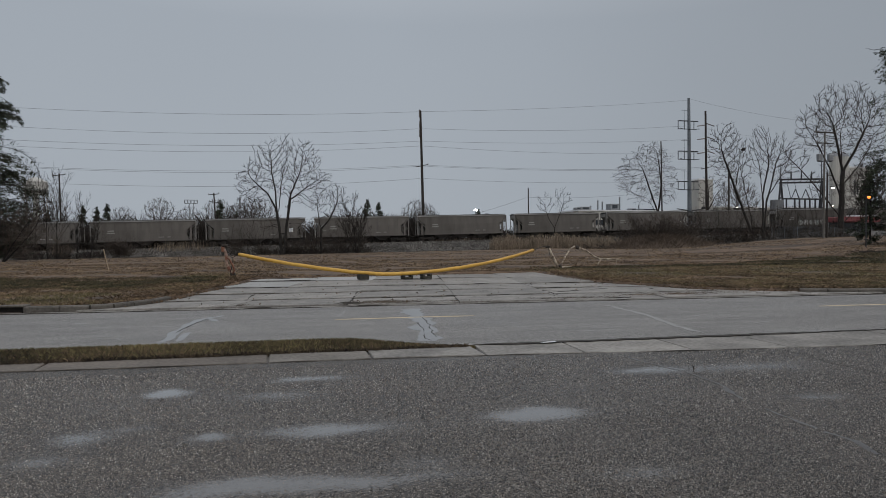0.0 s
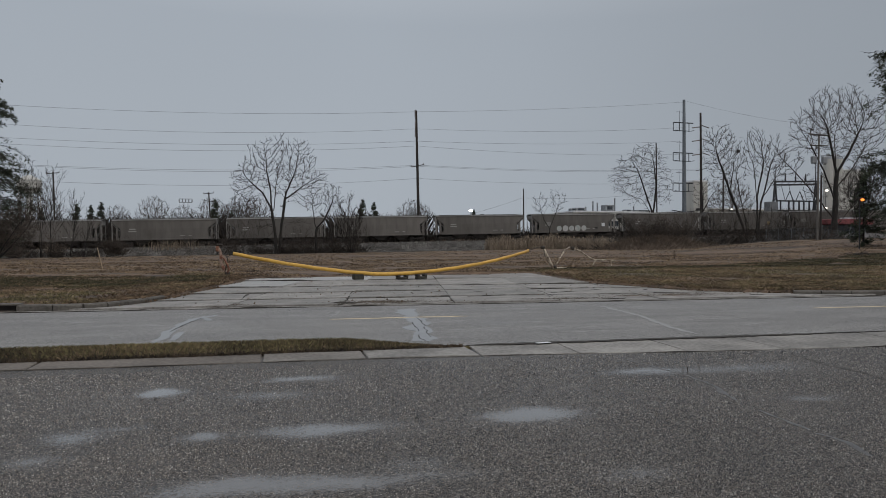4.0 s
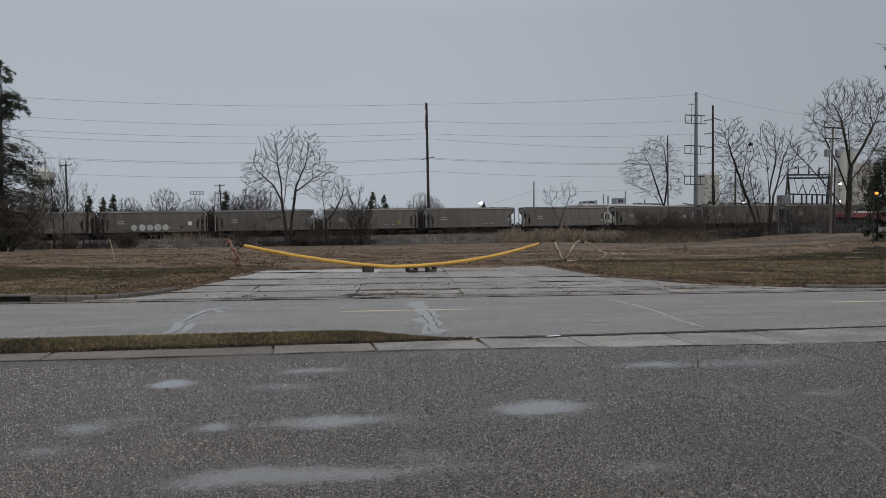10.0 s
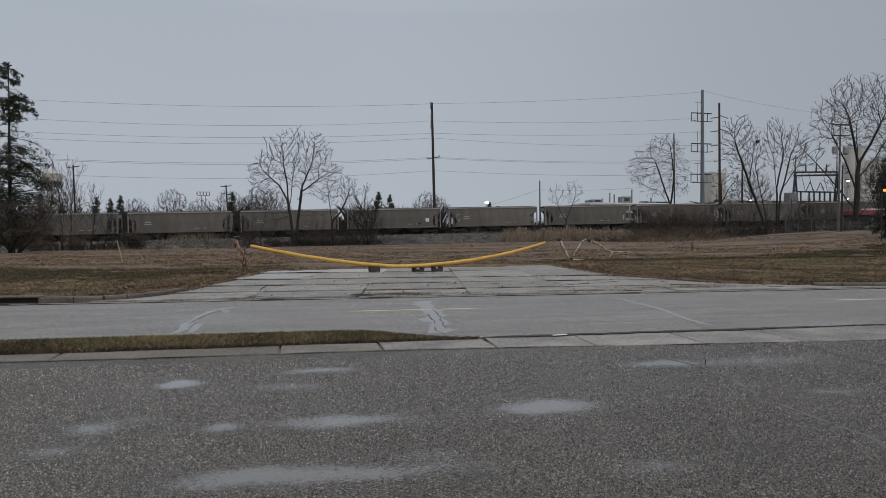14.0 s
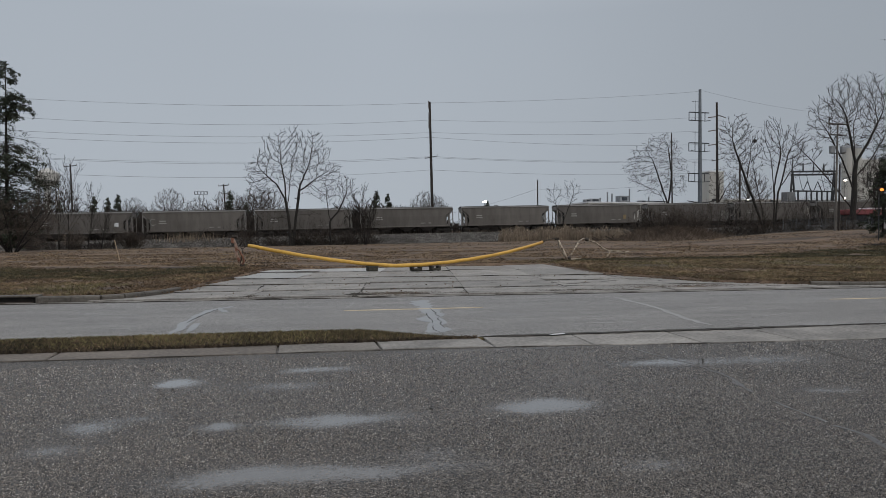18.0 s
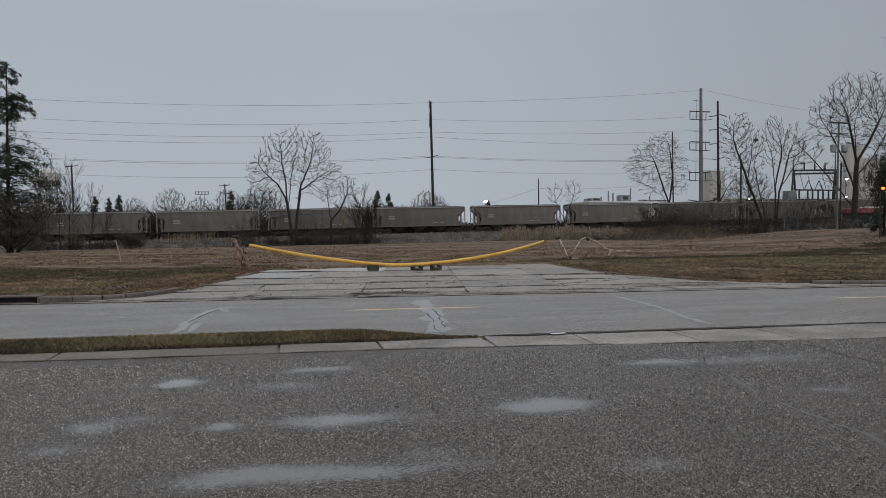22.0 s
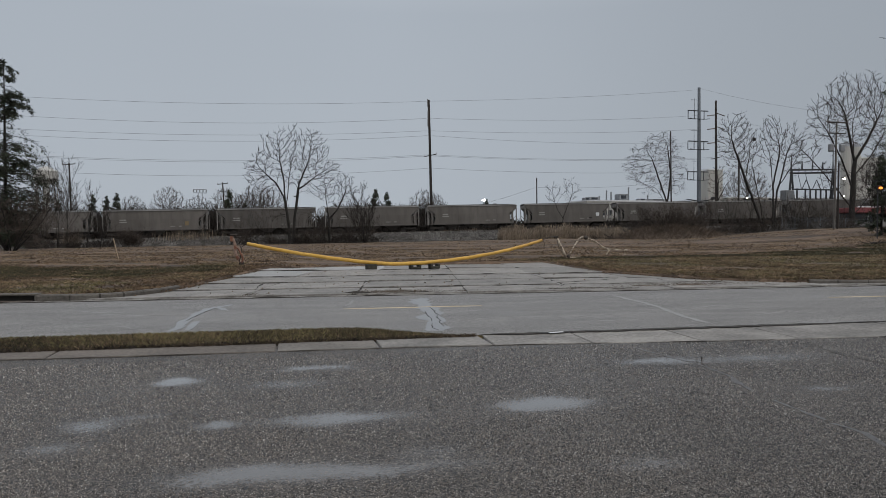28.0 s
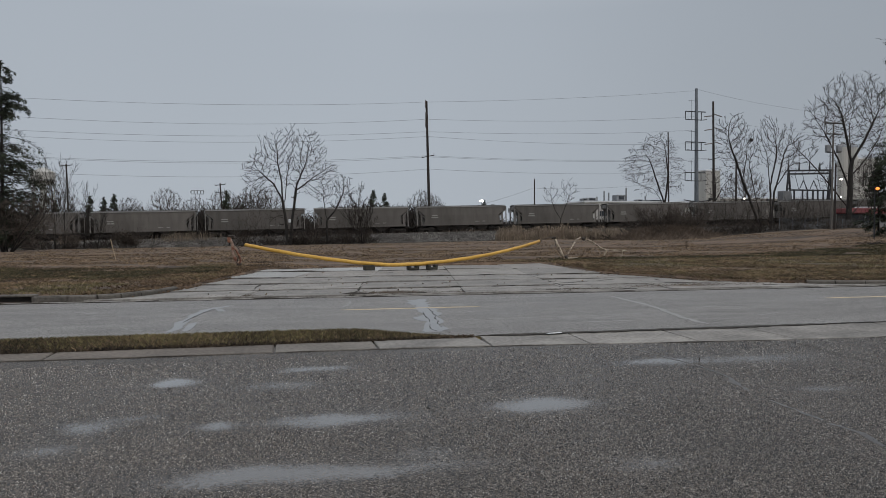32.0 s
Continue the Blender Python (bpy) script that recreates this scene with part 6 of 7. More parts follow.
def build_undergrowth():
    rng = random.Random(77)
    # reed bed at the foot of the bank
    spots, heads = [], []
    for i in range(7000):
        t = rng.random()
        x = 32.5 + 19.5 * t
        y = 103.4 - 4.0 * t + rng.uniform(-1.4, 2.0)
        hh = rng.uniform(0.9, 2.1) * min(1, 0.35 + (x - 32) * 0.5) * (0.95 + 0.5 * rough(x, y, 0.5, 3))
        spots.append((x, y, land(x, y), hh, 0.02))
        if i % 4 == 0:
            heads.append((x + rng.uniform(-0.2, 0.2), y, land(x, y) + hh * 0.93, 0.35, 0.06))
    for i in range(700):
        x = rng.choice((rng.gauss(-14.2, 2.0), rng.gauss(-14.2, 2.4), rng.gauss(-31, 0.8)))
        p = track_pose(x, rng.uniform(8.9, 10.9), 0).translation
        spots.append((p.x, p.y, p.z - 0.7, rng.uniform(0.9, 1.9), 0.02))
    blades("reeds", spots, M["reed"], "tall dry tan reeds at the foot of the bank", "reeds", 0.07)
    blades("reed_plumes", heads, M["reed"], "feathery brown reed plumes", "reeds", 0.35)
    # scrub behind the line
    spots = []
    for i in range(24000):
        x = rng.uniform(-75, 130)
        y = rng.uniform(126, 133)
        hh = (rng.uniform(0.8, 2.6) + 0.8 * rough(x, 0, 0.3)) * (2.1 if x < -7 or 11 < x < 28 else 1.5 if x < 12 else 0.8)
        spots.append((x, y, land(x, y) - 0.1, hh, 0.035))
    blades("scrub", spots, M["twig"], "dark leafless scrub behind the railway", "scrub", 0.3)
    # fine tangle along the foot of the bank
    spots = []
    for i in range(2600):
        x = rng.choice((rng.gauss(2, 6), rng.uniform(-36, -24), rng.uniform(-2, 14), rng.uniform(66, 100)))
        y = track_foot(x) - 1.2 + rng.gauss(0, 0.6) - (0.6 if x > 60 else 0)
        spots.append((x, y, land(x, y), rng.uniform(0.3, 1.5) * (0.7 + 0.8 * max(0, rough(x, 3, 0.25))), 0.01))
    blades("undergrowth", spots, M["twig"], "tangled leafless undergrowth along the bank", "undergrowth", 0.45)
    # mound of dumped brush
    V, F = [], []
    n = 30
    for j in range(n):
        for i in range(n):
            u, v = i / (n - 1) * 2 - 1, j / (n - 1) * 2 - 1
            x, y = 57.5 + u * 9, 97.5 + v * 4.5
            r2 = u * u + v * v
            V.append((x, y, land(x, y) - 0.1 + 2.0 * max(0, 1 - r2) ** 1.2 * (0.8 + 0.5 * rough(x, y, 0.5)) + 0.1 * rough(x, y, 2)))
    F = [(j * n + i, j * n + i + 1, (j + 1) * n + i + 1, (j + 1) * n + i) for j in range(n - 1) for i in range(n - 1)]
    tagged(new("brush_mound", mesh_of("brush_mound", V, F, M["brush"], True)), "low mound overgrown with dead brown brush", "mound")
    spots = []
    for i in range(9000):
        u, v = rng.gauss(0, 0.42), rng.gauss(0, 0.42)
        x, y = 57.5 + u * 9, 97.5 + v * 4.5
        z = land(x, y) - 0.1 + 2.0 * max(0, 1 - u * u - v * v) ** 1.2 * 0.85
        spots.append((x, y, z, rng.uniform(0.3, 1.1), 0.02))
    blades("dead_brush", spots, M["brush"], "dead brown stalks and brush on the mound", "brush", 0.6)
    for x, y, s in ((48.5, 97, 1.0), (50.5, 96.5, 0.7), (46.5, 98.5, 0.5)):
        V, F = [], []
        for k in range(26):
            a = rng.uniform(0, 6.283)
            p = Vector((rng.gauss(0, 0.5) * s, rng.gauss(0, 0.3) * s, 0))
            d = Vector((math.cos(a), math.sin(a), rng.uniform(0.1, 0.9)))
            L = rng.uniform(0.6, 1.8) * s
            tube(V, F, [p, p + d * L * 0.5 + Vector((0, 0, 0.1)), p + d * L], [0.05 * s, 0.04 * s, 0.015], 4)
        t = thing("brush_pile", on_land(x, y), "dark pile of dumped branches and scrap", "brush pile")
        tagged(part("branches", mesh_of("branches", V, F, M["bark"]), None, t), kind="stuff")
    # fallen branches on the rise
    t = thing("fallen_branch", on_land(50.0, 50.5), "dead fallen branch lying on the grass rise", "branch")
    V, F = [], []
    for k in range(34):
        p = Vector((rng.gauss(0, 0.7), rng.gauss(0, 0.4), 0.05))
        d = Vector((rng.gauss(0, 1), rng.gauss(0, 0.4), abs(rng.gauss(0.1, 0.25)))).normalized()
        L = rng.uniform(0.3, 1.1)
        tube(V, F, [p, p + d * L * 0.5 + Vector((0, 0, 0.05)), p + d * L], [0.03, 0.02, 0.008], 4)
    tagged(part("branches", mesh_of("branches", V, F, M["bark"]), None, t), kind="stuff")
    # lone dry stalk on the field
    t = thing("sapling", on_land(33.2, 52.6), "thin dry bare sapling stalk on the field", "sapling")
    for i, (dx, hh) in enumerate(((0.03, 1.6), (-0.08, 0.9), (0.1, 0.7))):
        part("stem", bent("stem", [(0, 0, -0.1), (dx, 0, hh * 0.5), (dx * 1.6, 0, hh)], [0.022, 0.018, 0.008], 5, M["brush"]), None, t)


# ---------------------------------------------------------------- poles and wires
def pole(name, foot, top, r0, r1, label, material="pole", category="utility pole"):
    """Top-level pole at foot; returns it and the top in its own space."""
    foot, top = Vector(foot), Vector(top)
    t = thing(name, Matrix.Translation(foot), label, category)
    part("shaft", rod((0, 0, -0.4), top - foot, r0, r1, 10), M[material], t)
    return t, top - foot


def along(top, z):
    return Vector((top.x * z / top.z, top.y * z / top.z, z))


def crossarm(t, at, half, material="pole", tilt=0.0, pins=2, r=0.075):
    a, b = Vector(at) + Vector((-half, -0.14, -tilt)), Vector(at) + Vector((half, -0.14, tilt))
    arm = part("crossarm", rod(a, b, r, r, 6), M[material], t)
    for k in range(pins):
        q = a.lerp(b, k / max(pins - 1, 1))
        part("insulator", rod(q, q + Vector((0, 0, 0.32)), 0.07, 0.045, 8), M["insulator"], arm)


def wire(a, b, sag, r=0.02):
    a, b = Vector(a), Vector(b)
    pts = []
    for i in range(25):
        f = i / 24
        p = a.lerp(b, f)
        p.z -= sag * 4 * f * (1 - f)
        pts.append(p)
    ob = new("power_wire", bent("power_wire", pts, [r] * 25, 4, M["wire"]))
    tagged(ob, "thin grey overhead power wire between poles", "wire", "overhead wires")


def build_poles():
    # main wooden pole line behind the railway
    P0, P1, P2 = Vector((-62.0, 124, -0.5)), Vector((26.75, 128, 1.6)), Vector((90.6, 133, 3.0))
    t1, top1 = pole("utility_pole", P1, (26.12, 128, 26.78), 0.3, 0.2, "tall dark creosoted wooden transmission pole")
    for z, w in ((24.6, 0.25), (22.4, 0.25), (20.9, 0.3)):
        q = along(top1, z)
        part("insulator", rod(q + Vector((-w, -0.2, -0.7)), q + Vector((-w, -0.2, 0.7)), 0.1, 0.1, 8), M["insulator"], t1)
    q = along(top1, 14.8)
    crossarm(t1, q, 1.15, tilt=0.25, pins=3)
    t2, top2 = pole("utility_pole", P2, (90.18, 133, 30.31), 0.3, 0.2, "tall dark wooden transmission pole beside the steel mast")
    for z in (24.26, 21.36, 18.33):
        q = along(top2, z)
        for s in (-1, 1):
            part("insulator_arm", rod(q + Vector((s * 0.25, 0, 0.35 if s > 0 else 0.0)), q + Vector((s * 2.1, 0, -0.15 if s > 0 else -0.3)), 0.11, 0.11, 8), M["insulator"], t2)
    crossarm(t2, along(top2, 15.0), 1.3, tilt=0.3)
    t0, top0 = pole("utility_pole", P0, (-61.5, 124, 25.0), 0.3, 0.2, "tall dark wooden transmission pole beyond the spruce")
    mast = Vector((90.9, 140, 3.4))
    # heights on the three supports, sag of the left and right spans
    for z0, z1, z2, sl, sr in ((24.27, 26.58, 33.9, 1.33, 0.45), (21.54, 23.38, 28.14, 1.69, 0.69), (19.21, 21.05, 25.08, 1.45, 0.61), (18.45, 20.15, 21.54, 1.71, 0.83), (15.23, 16.55, 18.24, 1.59, 0.67),
                               (15.27, 16.34, 17.94, 1.78, 0.64), (13.02, 14.03, 15.37, 1.9, 0.7)):
        f0 = P0.lerp(P0 + top0, (z0 - P0.z) / top0.z)
        f1 = P1.lerp(P1 + top1, (z1 - P1.z) / top1.z)
        wire(f0, f1, sl)
        wire(f1, (90.3, 134 if z2 < 22 else 139, z2), sr)
    wire((90.7, 140, 34.4), (150, 146, 31.5), 1.5, 0.02)
    wire((90.3, 133, 26.5), (160, 138, 26.5), 2.0, 0.02)

    # tubular steel mast with antenna frames
    mt = thing("steel_mast", Matrix.Translation(mast), "grey tubular steel mast carrying antenna frames", "mast")
    h = 34.55 - 3.4
    part("shaft", rod((0, 0, -0.3), (-0.25, 0, h), 0.52, 0.3, 12), M["steel"], mt)
    part("base_flange", rod((0, 0, 0), (0, 0, 0.3), 0.9, 0.9, 12), M["steel"], mt)
    for zc in (25.05, 18.2, 11.34):
        q = Vector((-0.2, 0, zc))
        fr = part("antenna_frame", rod(q + Vector((-2.6, 0, 0.9)), q + Vector((2.3, 0, 0.9)), 0.12, 0.12, 6), M["dark_steel"], mt, "dark antenna frame")
        for s in (-1, 1):
            part("stay", rod(q + Vector((s * 1.0, 0.0, -1.0)), q + Vector((s * 2.4, -0.4, -0.85)), 0.07, 0.07, 6), M["dark_steel"], fr)
        part("loop_bar", rod(q + Vector((-3.0, -0.4, -1.0)), q + Vector((1.0, -0.4, -1.0)), 0.08, 0.08, 6), M["dark_steel"], fr)
        for x in (-3.0, -1.45, 1.0):
            part("antenna", box((0.16, 0.12, 1.9), q + Vector((x, -0.4, -0.05)), 0.03), M["dark_steel"], fr)
        part("whip", rod(q + Vector((-1.2, 0, 0.9)), q + Vector((-1.2, 0, 3.6)), 0.04, 0.03, 5), M["dark_steel"], fr)
        part("dipole", rod(q + Vector((-2.0, 0, 3.3)), q + Vector((-0.4, 0, 3.3)), 0.04, 0.04, 5), M["dark_steel"], fr)
    q = Vector((0, 0, 5.6))
    for s in (-1, 1):
        part("bracket_arm", rod(q, q + Vector((s * 3.4, -0.3, 0.45)), 0.13, 0.1, 8), M["dark_steel"], mt)
    part("lamp_head", box((0.8, 0.5, 0.6), q + Vector((3.3, -0.3, 0.7)), 0.08), M["dark_steel"], mt)
    part("whip", rod(q + Vector((3.3, -0.3, 0.9)), q + Vector((3.3, -0.3, 3.0)), 0.04, 0.03, 5), M["dark_steel"], mt)

    # weathered distribution pole with two transformers on the rise
    f3 = Vector((79.66, 88, land(79.66, 88)))
    t3, top3 = pole("utility_pole", f3, (79.94, 88, 18.36), 0.17, 0.12, "weathered grey utility pole with crossarms and two grey cases", "pole_grey")
    crossarm(t3, along(top3, top3.z - 0.15), 1.75, "pole", pins=3, r=0.12)
    crossarm(t3, along(top3, top3.z - 1.75), 1.5, "pole", pins=2, r=0.09)
    for s in (-1, 1):
        part("transformer", box((0.8, 0.5, 1.0), along(top3, top3.z - 3.9) + Vector((s * 0.95, -0.1, 0)), 0.06), M["grey_metal"], t3, "grey equipment case")
    part("bracket", box((2.6, 0.12, 0.1), along(top3, top3.z - 4.5)), M["dark_steel"], t3)
    t4, top4 = pole("utility_pole", (81.2, 89, land(81.2, 89)), (81.3, 89, 12.4), 0.16, 0.12, "short dark utility pole beside the grey one")

    # smaller poles behind the line
    for foot, top, lab, half in (((-37.3, 135, 0.4), (-37.73, 135, 14.3), "dark wooden utility pole with a crossarm", 1.0), ((-12.2, 150, 0.6), (-12.94, 150, 12.3), "leaning dark utility pole with crossarms", 1.0),
                                 ((108.2, 150, 3.5), (108.22, 150, 19.6), "dark utility pole with crossarms", 1.2), ((87.0, 145, 3.0), (86.63, 145, 25.4), "slim dark wooden pole among the branches", 0),
                                 ((55.9, 150, 2.0), (55.79, 150, 14.4), "slim dark pole beyond the line", 0), ((2.2, 150, 1.0), (2.0, 150, 9.9), "short lamp pole beyond the line", 0.5)):
        t, tp = pole("utility_pole", foot, top, 0.26 if half >= 1.2 else 0.17, 0.2 if half >= 1.2 else 0.13, lab)
        if half:
            crossarm(t, along(tp, tp.z - 0.3), half, tilt=0.12)
            if half >= 1.2 or foot[0] == -12.2:
                crossarm(t, along(tp, tp.z - 1.9), half * 0.9, tilt=-0.1)
    wire((55.8, 150, 12.4), (38, 160, 7.0), 0.4, 0.02)
    wire((56, 150, 12.3), (88, 150, 14), 0.6, 0.02)


# ---------------------------------------------------------------- plant beyond the line
def building(name, x0, x1, y, depth, z0, z1, wall, label, windows=(), roof="roof_white"):
    b = thing(name, pose((x0 + x1) / 2, y, z0), label, "building")
    w, hh = x1 - x0, z1 - z0
    part("wall", box((w, depth, hh), (0, depth / 2, hh / 2)), M[wall], b)
    part("roof", box((w + 0.3, depth + 0.3, 0.35), (0, depth / 2, hh + 0.17)), M[roof], b)
    n = max(2, int(w / 6))
    for k in range(1, n):
        part("pilaster", box((0.3, 0.12, hh - 0.4), (-w / 2 + w * k / n, -0.06, hh / 2)), M[wall], b)
    for wx, wz, ww, wh in windows:
        win = part("window", box((ww, 0.08, wh), (wx, -0.04, wz)), M["window"], b)
        part("frame", box((ww + 0.3, 0.06, 0.15), (wx, -0.06, wz - wh / 2 - 0.05)), M["grey_metal"], win)
    return b


def light(name, at, r, material, label, foot=None, fixture=True):
    t = thing(name, Matrix.Translation(at), label, "lamp")
    part("bulb_glow", ball((0, 0, 0), r, flat=0.75), M[material], t)
    # an added smaller glowing ball gives large lamps an uneven glare
    if r > 0.25:
        part("bulb_glow", ball((-r * 1.15, 0, -r * 0.2), r * 0.45), M[material], t)
    if fixture:
        part("housing", box((r * 2.6, r * 1.4, r * 0.7), (0, 0.3, r * 1.15), 0.02), M["dark_steel"], t)
    if foot is not None:
        part("post", rod((0, 0.35, foot - at[2]), (0, 0.35, r), 0.06, 0.05, 8), M["dark_steel"], t)
    return t


def build_plant():
    building("factory_hall", 80, 116, 176, 14, 1.5, 10.6, "pale_wall", "long low pale factory hall with a white flat roof", [(-12, 6, 3, 1.4), (-6, 6, 3, 1.4)])
    building("factory_block", 113.2, 117.6, 170, 4, 2, 19.2, "pale_wall", "tall pale windowless factory block")
    building("factory_hall", 118, 190, 168, 40, 3, 11.5, "beige_wall", "low beige factory hall behind the yard", [(-30, 8, 2.4, 1.4), (-22, 8, 2.4, 1.4)])
    building("factory_block", 150.5, 160.5, 160, 4, 3, 22.4, "pale_wall", "tall pale factory block behind the great tree", [(-3, 14, 1.2, 4), (0, 14, 1.2, 4), (3, 14, 1.2, 4)])
    for x, w, d, hh, z in ((83.4, 3.0, 3, 1.0, 10.94), (92.2, 2.6, 3, 1.9, 10.94), (98.3, 2.0, 2, 0.7, 10.94), (81.5, 1.6, 2, 0.8, 10.94), (103, 6, 3, 0.6, 10.94)):
        t = thing("rooftop_unit", pose(x, 180, z), "grey rooftop ventilation unit on the factory", "ventilation unit", "rooftop units")
        part("case", box((w, d, hh), (0, 0, hh / 2), 0.08), M["grey_metal"], t)
        part("louvre", box((w * 0.6, 0.1, hh * 0.5), (0, -d / 2 - 0.05, hh * 0.55)), M["window"], t)
    for x, hh in ((95.0, 3.8), (89.6, 2.4), (88.2, 2.8), (86.0, 1.2), (101.0, 1.6)):
        t = thing("vent_stack", pose(x, 181, 10.94), "slim grey vent stack on the factory roof", "vent stack", "vent stacks")
        part("pipe", rod((0, 0, 0), (0, 0, hh), 0.22, 0.22, 8), M["grey_metal"], t)
        part("cap", rod((0, 0, hh), (0, 0, hh + 0.25), 0.32, 0.1, 8), M["grey_metal"], t)
    for x in (146.5, 149.5):
        t = thing("silo", pose(x, 158, 3), "tall pale steel silo", "silo", "silos")
        part("drum", rod((0, 0, 0), (0, 0, 22), 1.3, 1.3, 14), M["pale_wall"], t)
        part("cone", rod((0, 0, 22), (0, 0, 23.4), 1.35, 0.3, 14), M["grey_metal"], t)
    # water tower far to the west, distance haze put into its pale colour
    t = thing("water_tower", pose(-55.3, 180, 0), "distant water tower, pale with haze, on slim legs", "water tower")
    bm = rod((0, 0, 13.4), (0, 0, 14.4), 1.3, 2.6, 16)
    rod((0, 0, 14.4), (0, 0, 16.4), 2.6, 2.6, 16, bm)
    rod((0, 0, 16.4), (0, 0, 17.5), 2.6, 0.6, 16, bm)
    part("tank", bm, M["pale_wall"], t, "pale rounded tank")
    part("walkway", rod((0, 0, 14.35), (0, 0, 14.5), 2.9, 2.9, 16), M["grey_metal"], t)
    part("riser", rod((0, 0, -0.5), (0, 0, 13.4), 0.5, 0.5, 10), M["pale_wall"], t)
    for k in range(6):
        a = k * math.pi / 3
        part("leg", rod((math.cos(a) * 2.7, math.sin(a) * 2.7, -0.5), (math.cos(a) * 2.3, math.sin(a) * 2.3, 14.4), 0.14, 0.12, 6), M["pale_wall"], t)
    for z in (4.5, 9.0):
        for k in range(6):
            a, c = k * math.pi / 3, (k + 1) * math.pi / 3
            part("brace", rod((math.cos(a) * 2.55, math.sin(a) * 2.55, z), (math.cos(c) * 2.55, math.sin(c) * 2.55, z), 0.07, 0.07, 5), M["pale_wall"], t)
    # lattice sign frame
    t = thing("sign_frame", pose(-19.7, 170, 1), "open steel lighting frame on two slim legs", "lighting frame")
    for x in (-0.35, 0.45):
        part("leg", rod((x, 0, -0.5), (x * 1.1, 0, 10.2), 0.09, 0.07, 6), M["grey_metal"], t)
    for z in (10.2, 11.0):
        part("rail", rod((-1.45, 0, z), (1.45, 0, z), 0.07, 0.07, 6), M["grey_metal"], t)
    for k in range(5):
        part("spotlight", box((0.22, 0.3, 0.6), (-1.4 + k * 0.7, -0.2, 10.6), 0.05), M["grey_metal"], t)
    # substation
    t = thing("substation_frame", pose(127.5, 148, 3), "dark steel substation gantry with insulators", "substation")
    for x in (-6, 6):
        for dx in (-1.4, 1.4):
            part("leg", rod((x + dx, 0, -0.3), (x, 0, 14.5), 0.3, 0.24, 6), M["dark_steel"], t)
        part("peak", rod((x, 0, 14.5), (x, 0, 21 if x > 0 else 18.5), 0.16, 0.06, 6), M["dark_steel"], t)
    for z in (13.6, 14.4):
        part("beam", rod((-6.4, 0, z), (6.4, 0, z + 0.4), 0.22, 0.22, 6), M["dark_steel"], t)
    for x in (-6, 6):
        for k in range(5):
            part("lattice_bar", rod((x - 1.3 + 0.26 * k, 0, 1.2 + 2.6 * k), (x + 1.1 - 0.26 * k, 0, 2.8 + 2.6 * k), 0.09, 0.09, 5), M["dark_steel"], t)
    for k in range(7):
        part("beam_web", rod((-6.2 + 1.8 * k, 0, 13.6), (-5.3 + 1.8 * k, 0, 14.5), 0.08, 0.08, 5), M["dark_steel"], t)
    for x in (-4.2, -2.0, 2.2, 4.2):
        part("dropper", rod((x, 0, 13.6), (x + 0.4, -0.9, 9.6), 0.06, 0.06, 5), M["dark_steel"], t)
    for x in (-3, 0, 3):
        part("bushing", rod((x, 0, 14.5), (x, 0, 16.6), 0.22, 0.12, 8), M["dark_steel"], t)
    for z in (6.2, 7.2, 9.6):
        part("busbar", rod((-6.5, -1, z), (6.5, -1, z), 0.18, 0.18, 6), M["dark_steel"], t)
    for i, x in enumerate((-5.2, -2.8, -1.4, 0.2, 1.6, 3.2, 5.0)):
        part("post", rod((x, -1, 0), (x, -1, 9.8), 0.24, 0.2, 6), M["dark_steel"], t)
        if i in (1, 3):
            part("brace", rod((x - 1, -1, 9.6), (x + 0.2, -1, 12.0), 0.1, 0.1, 6), M["dark_steel"], t)
            part("brace", rod((x + 1.4, -1, 9.6), (x + 0.2, -1, 12.0), 0.1, 0.1, 6), M["dark_steel"], t)
    part("transformer_case", box((2.4, 2.0, 3.4), (-8.0, -1, 7.6), 0.1), M["unit"], t, "grey transformer case")
    part("transformer_stand", box((2.6, 2.2, 6.0), (-8.0, -1, 2.9), 0.05), M["dark_steel"], t)
    # lamps of the yard
    light("flood_light", (38.98, 135, 8.5), 0.31, "flood", "bright white flood light on a yard post", 1.8, False)
    light("flood_light", (38.9, 134.4, 5.95), 0.3, "flood", "white yard light on the same yard post", 1.8, False)
    light("wall_light", (129.5, 140, 14.8), 0.3, "lamp_small", "small white security light", 3.4)
    light("wall_light", (129.4, 140, 10.6), 0.2, "lamp_small", "small white security light low on the post", 3.4)
    light("wall_light", (103.15, 140, 9.9), 0.2, "lamp_small", "small white yard light", 3.0)
    light("street_lamp", (57.95, 58.0, land(58.3, 58) + 5.0), 0.18, "amber", "amber street lamp on a dark post by the spruce", land(58.3, 58) - 0.2)
    for x, z in ((42.8, 7.4), (46.6, 6.6)):
        t = thing("junction_box", pose(x, 140, 1.7), "small grey box on a post beyond the line", "junction box")
        part("post", rod((0, 0, -0.2), (0, 0, z - 1.7), 0.09, 0.09, 6), M["dark_steel"], t)
        part("box", box((0.7, 0.5, 0.9), (0, 0, z - 1.5), 0.05), M["unit"], t)
    # red canopy, parked cars and mesh fence beyond the rise
    cz = 3.0
    t = thing("canopy", pose(107.5, 111.5, cz), "faded red metal canopy on posts", "canopy")
    part("roof", box((8.6, 4.0, 1.0), (0.3, 0, 3.1), 0.12), M["red"], t, "faded red roof edge")
    part("cover", box((5.0, 2.0, 0.35), (2.0, 0, 3.75), 0.1), M["roof_white"], t)
    for x in (-3.9, -0.6, 2.8):
        for y in (-1.7, 1.7):
            part("post", box((0.2, 0.2, 3.0), (x, y, 1.2)), M["grey_metal"], t)
    part("back_panel", box((8.2, 0.15, 2.6), (0.3, 1.9, 1.3)), M["window"], t)
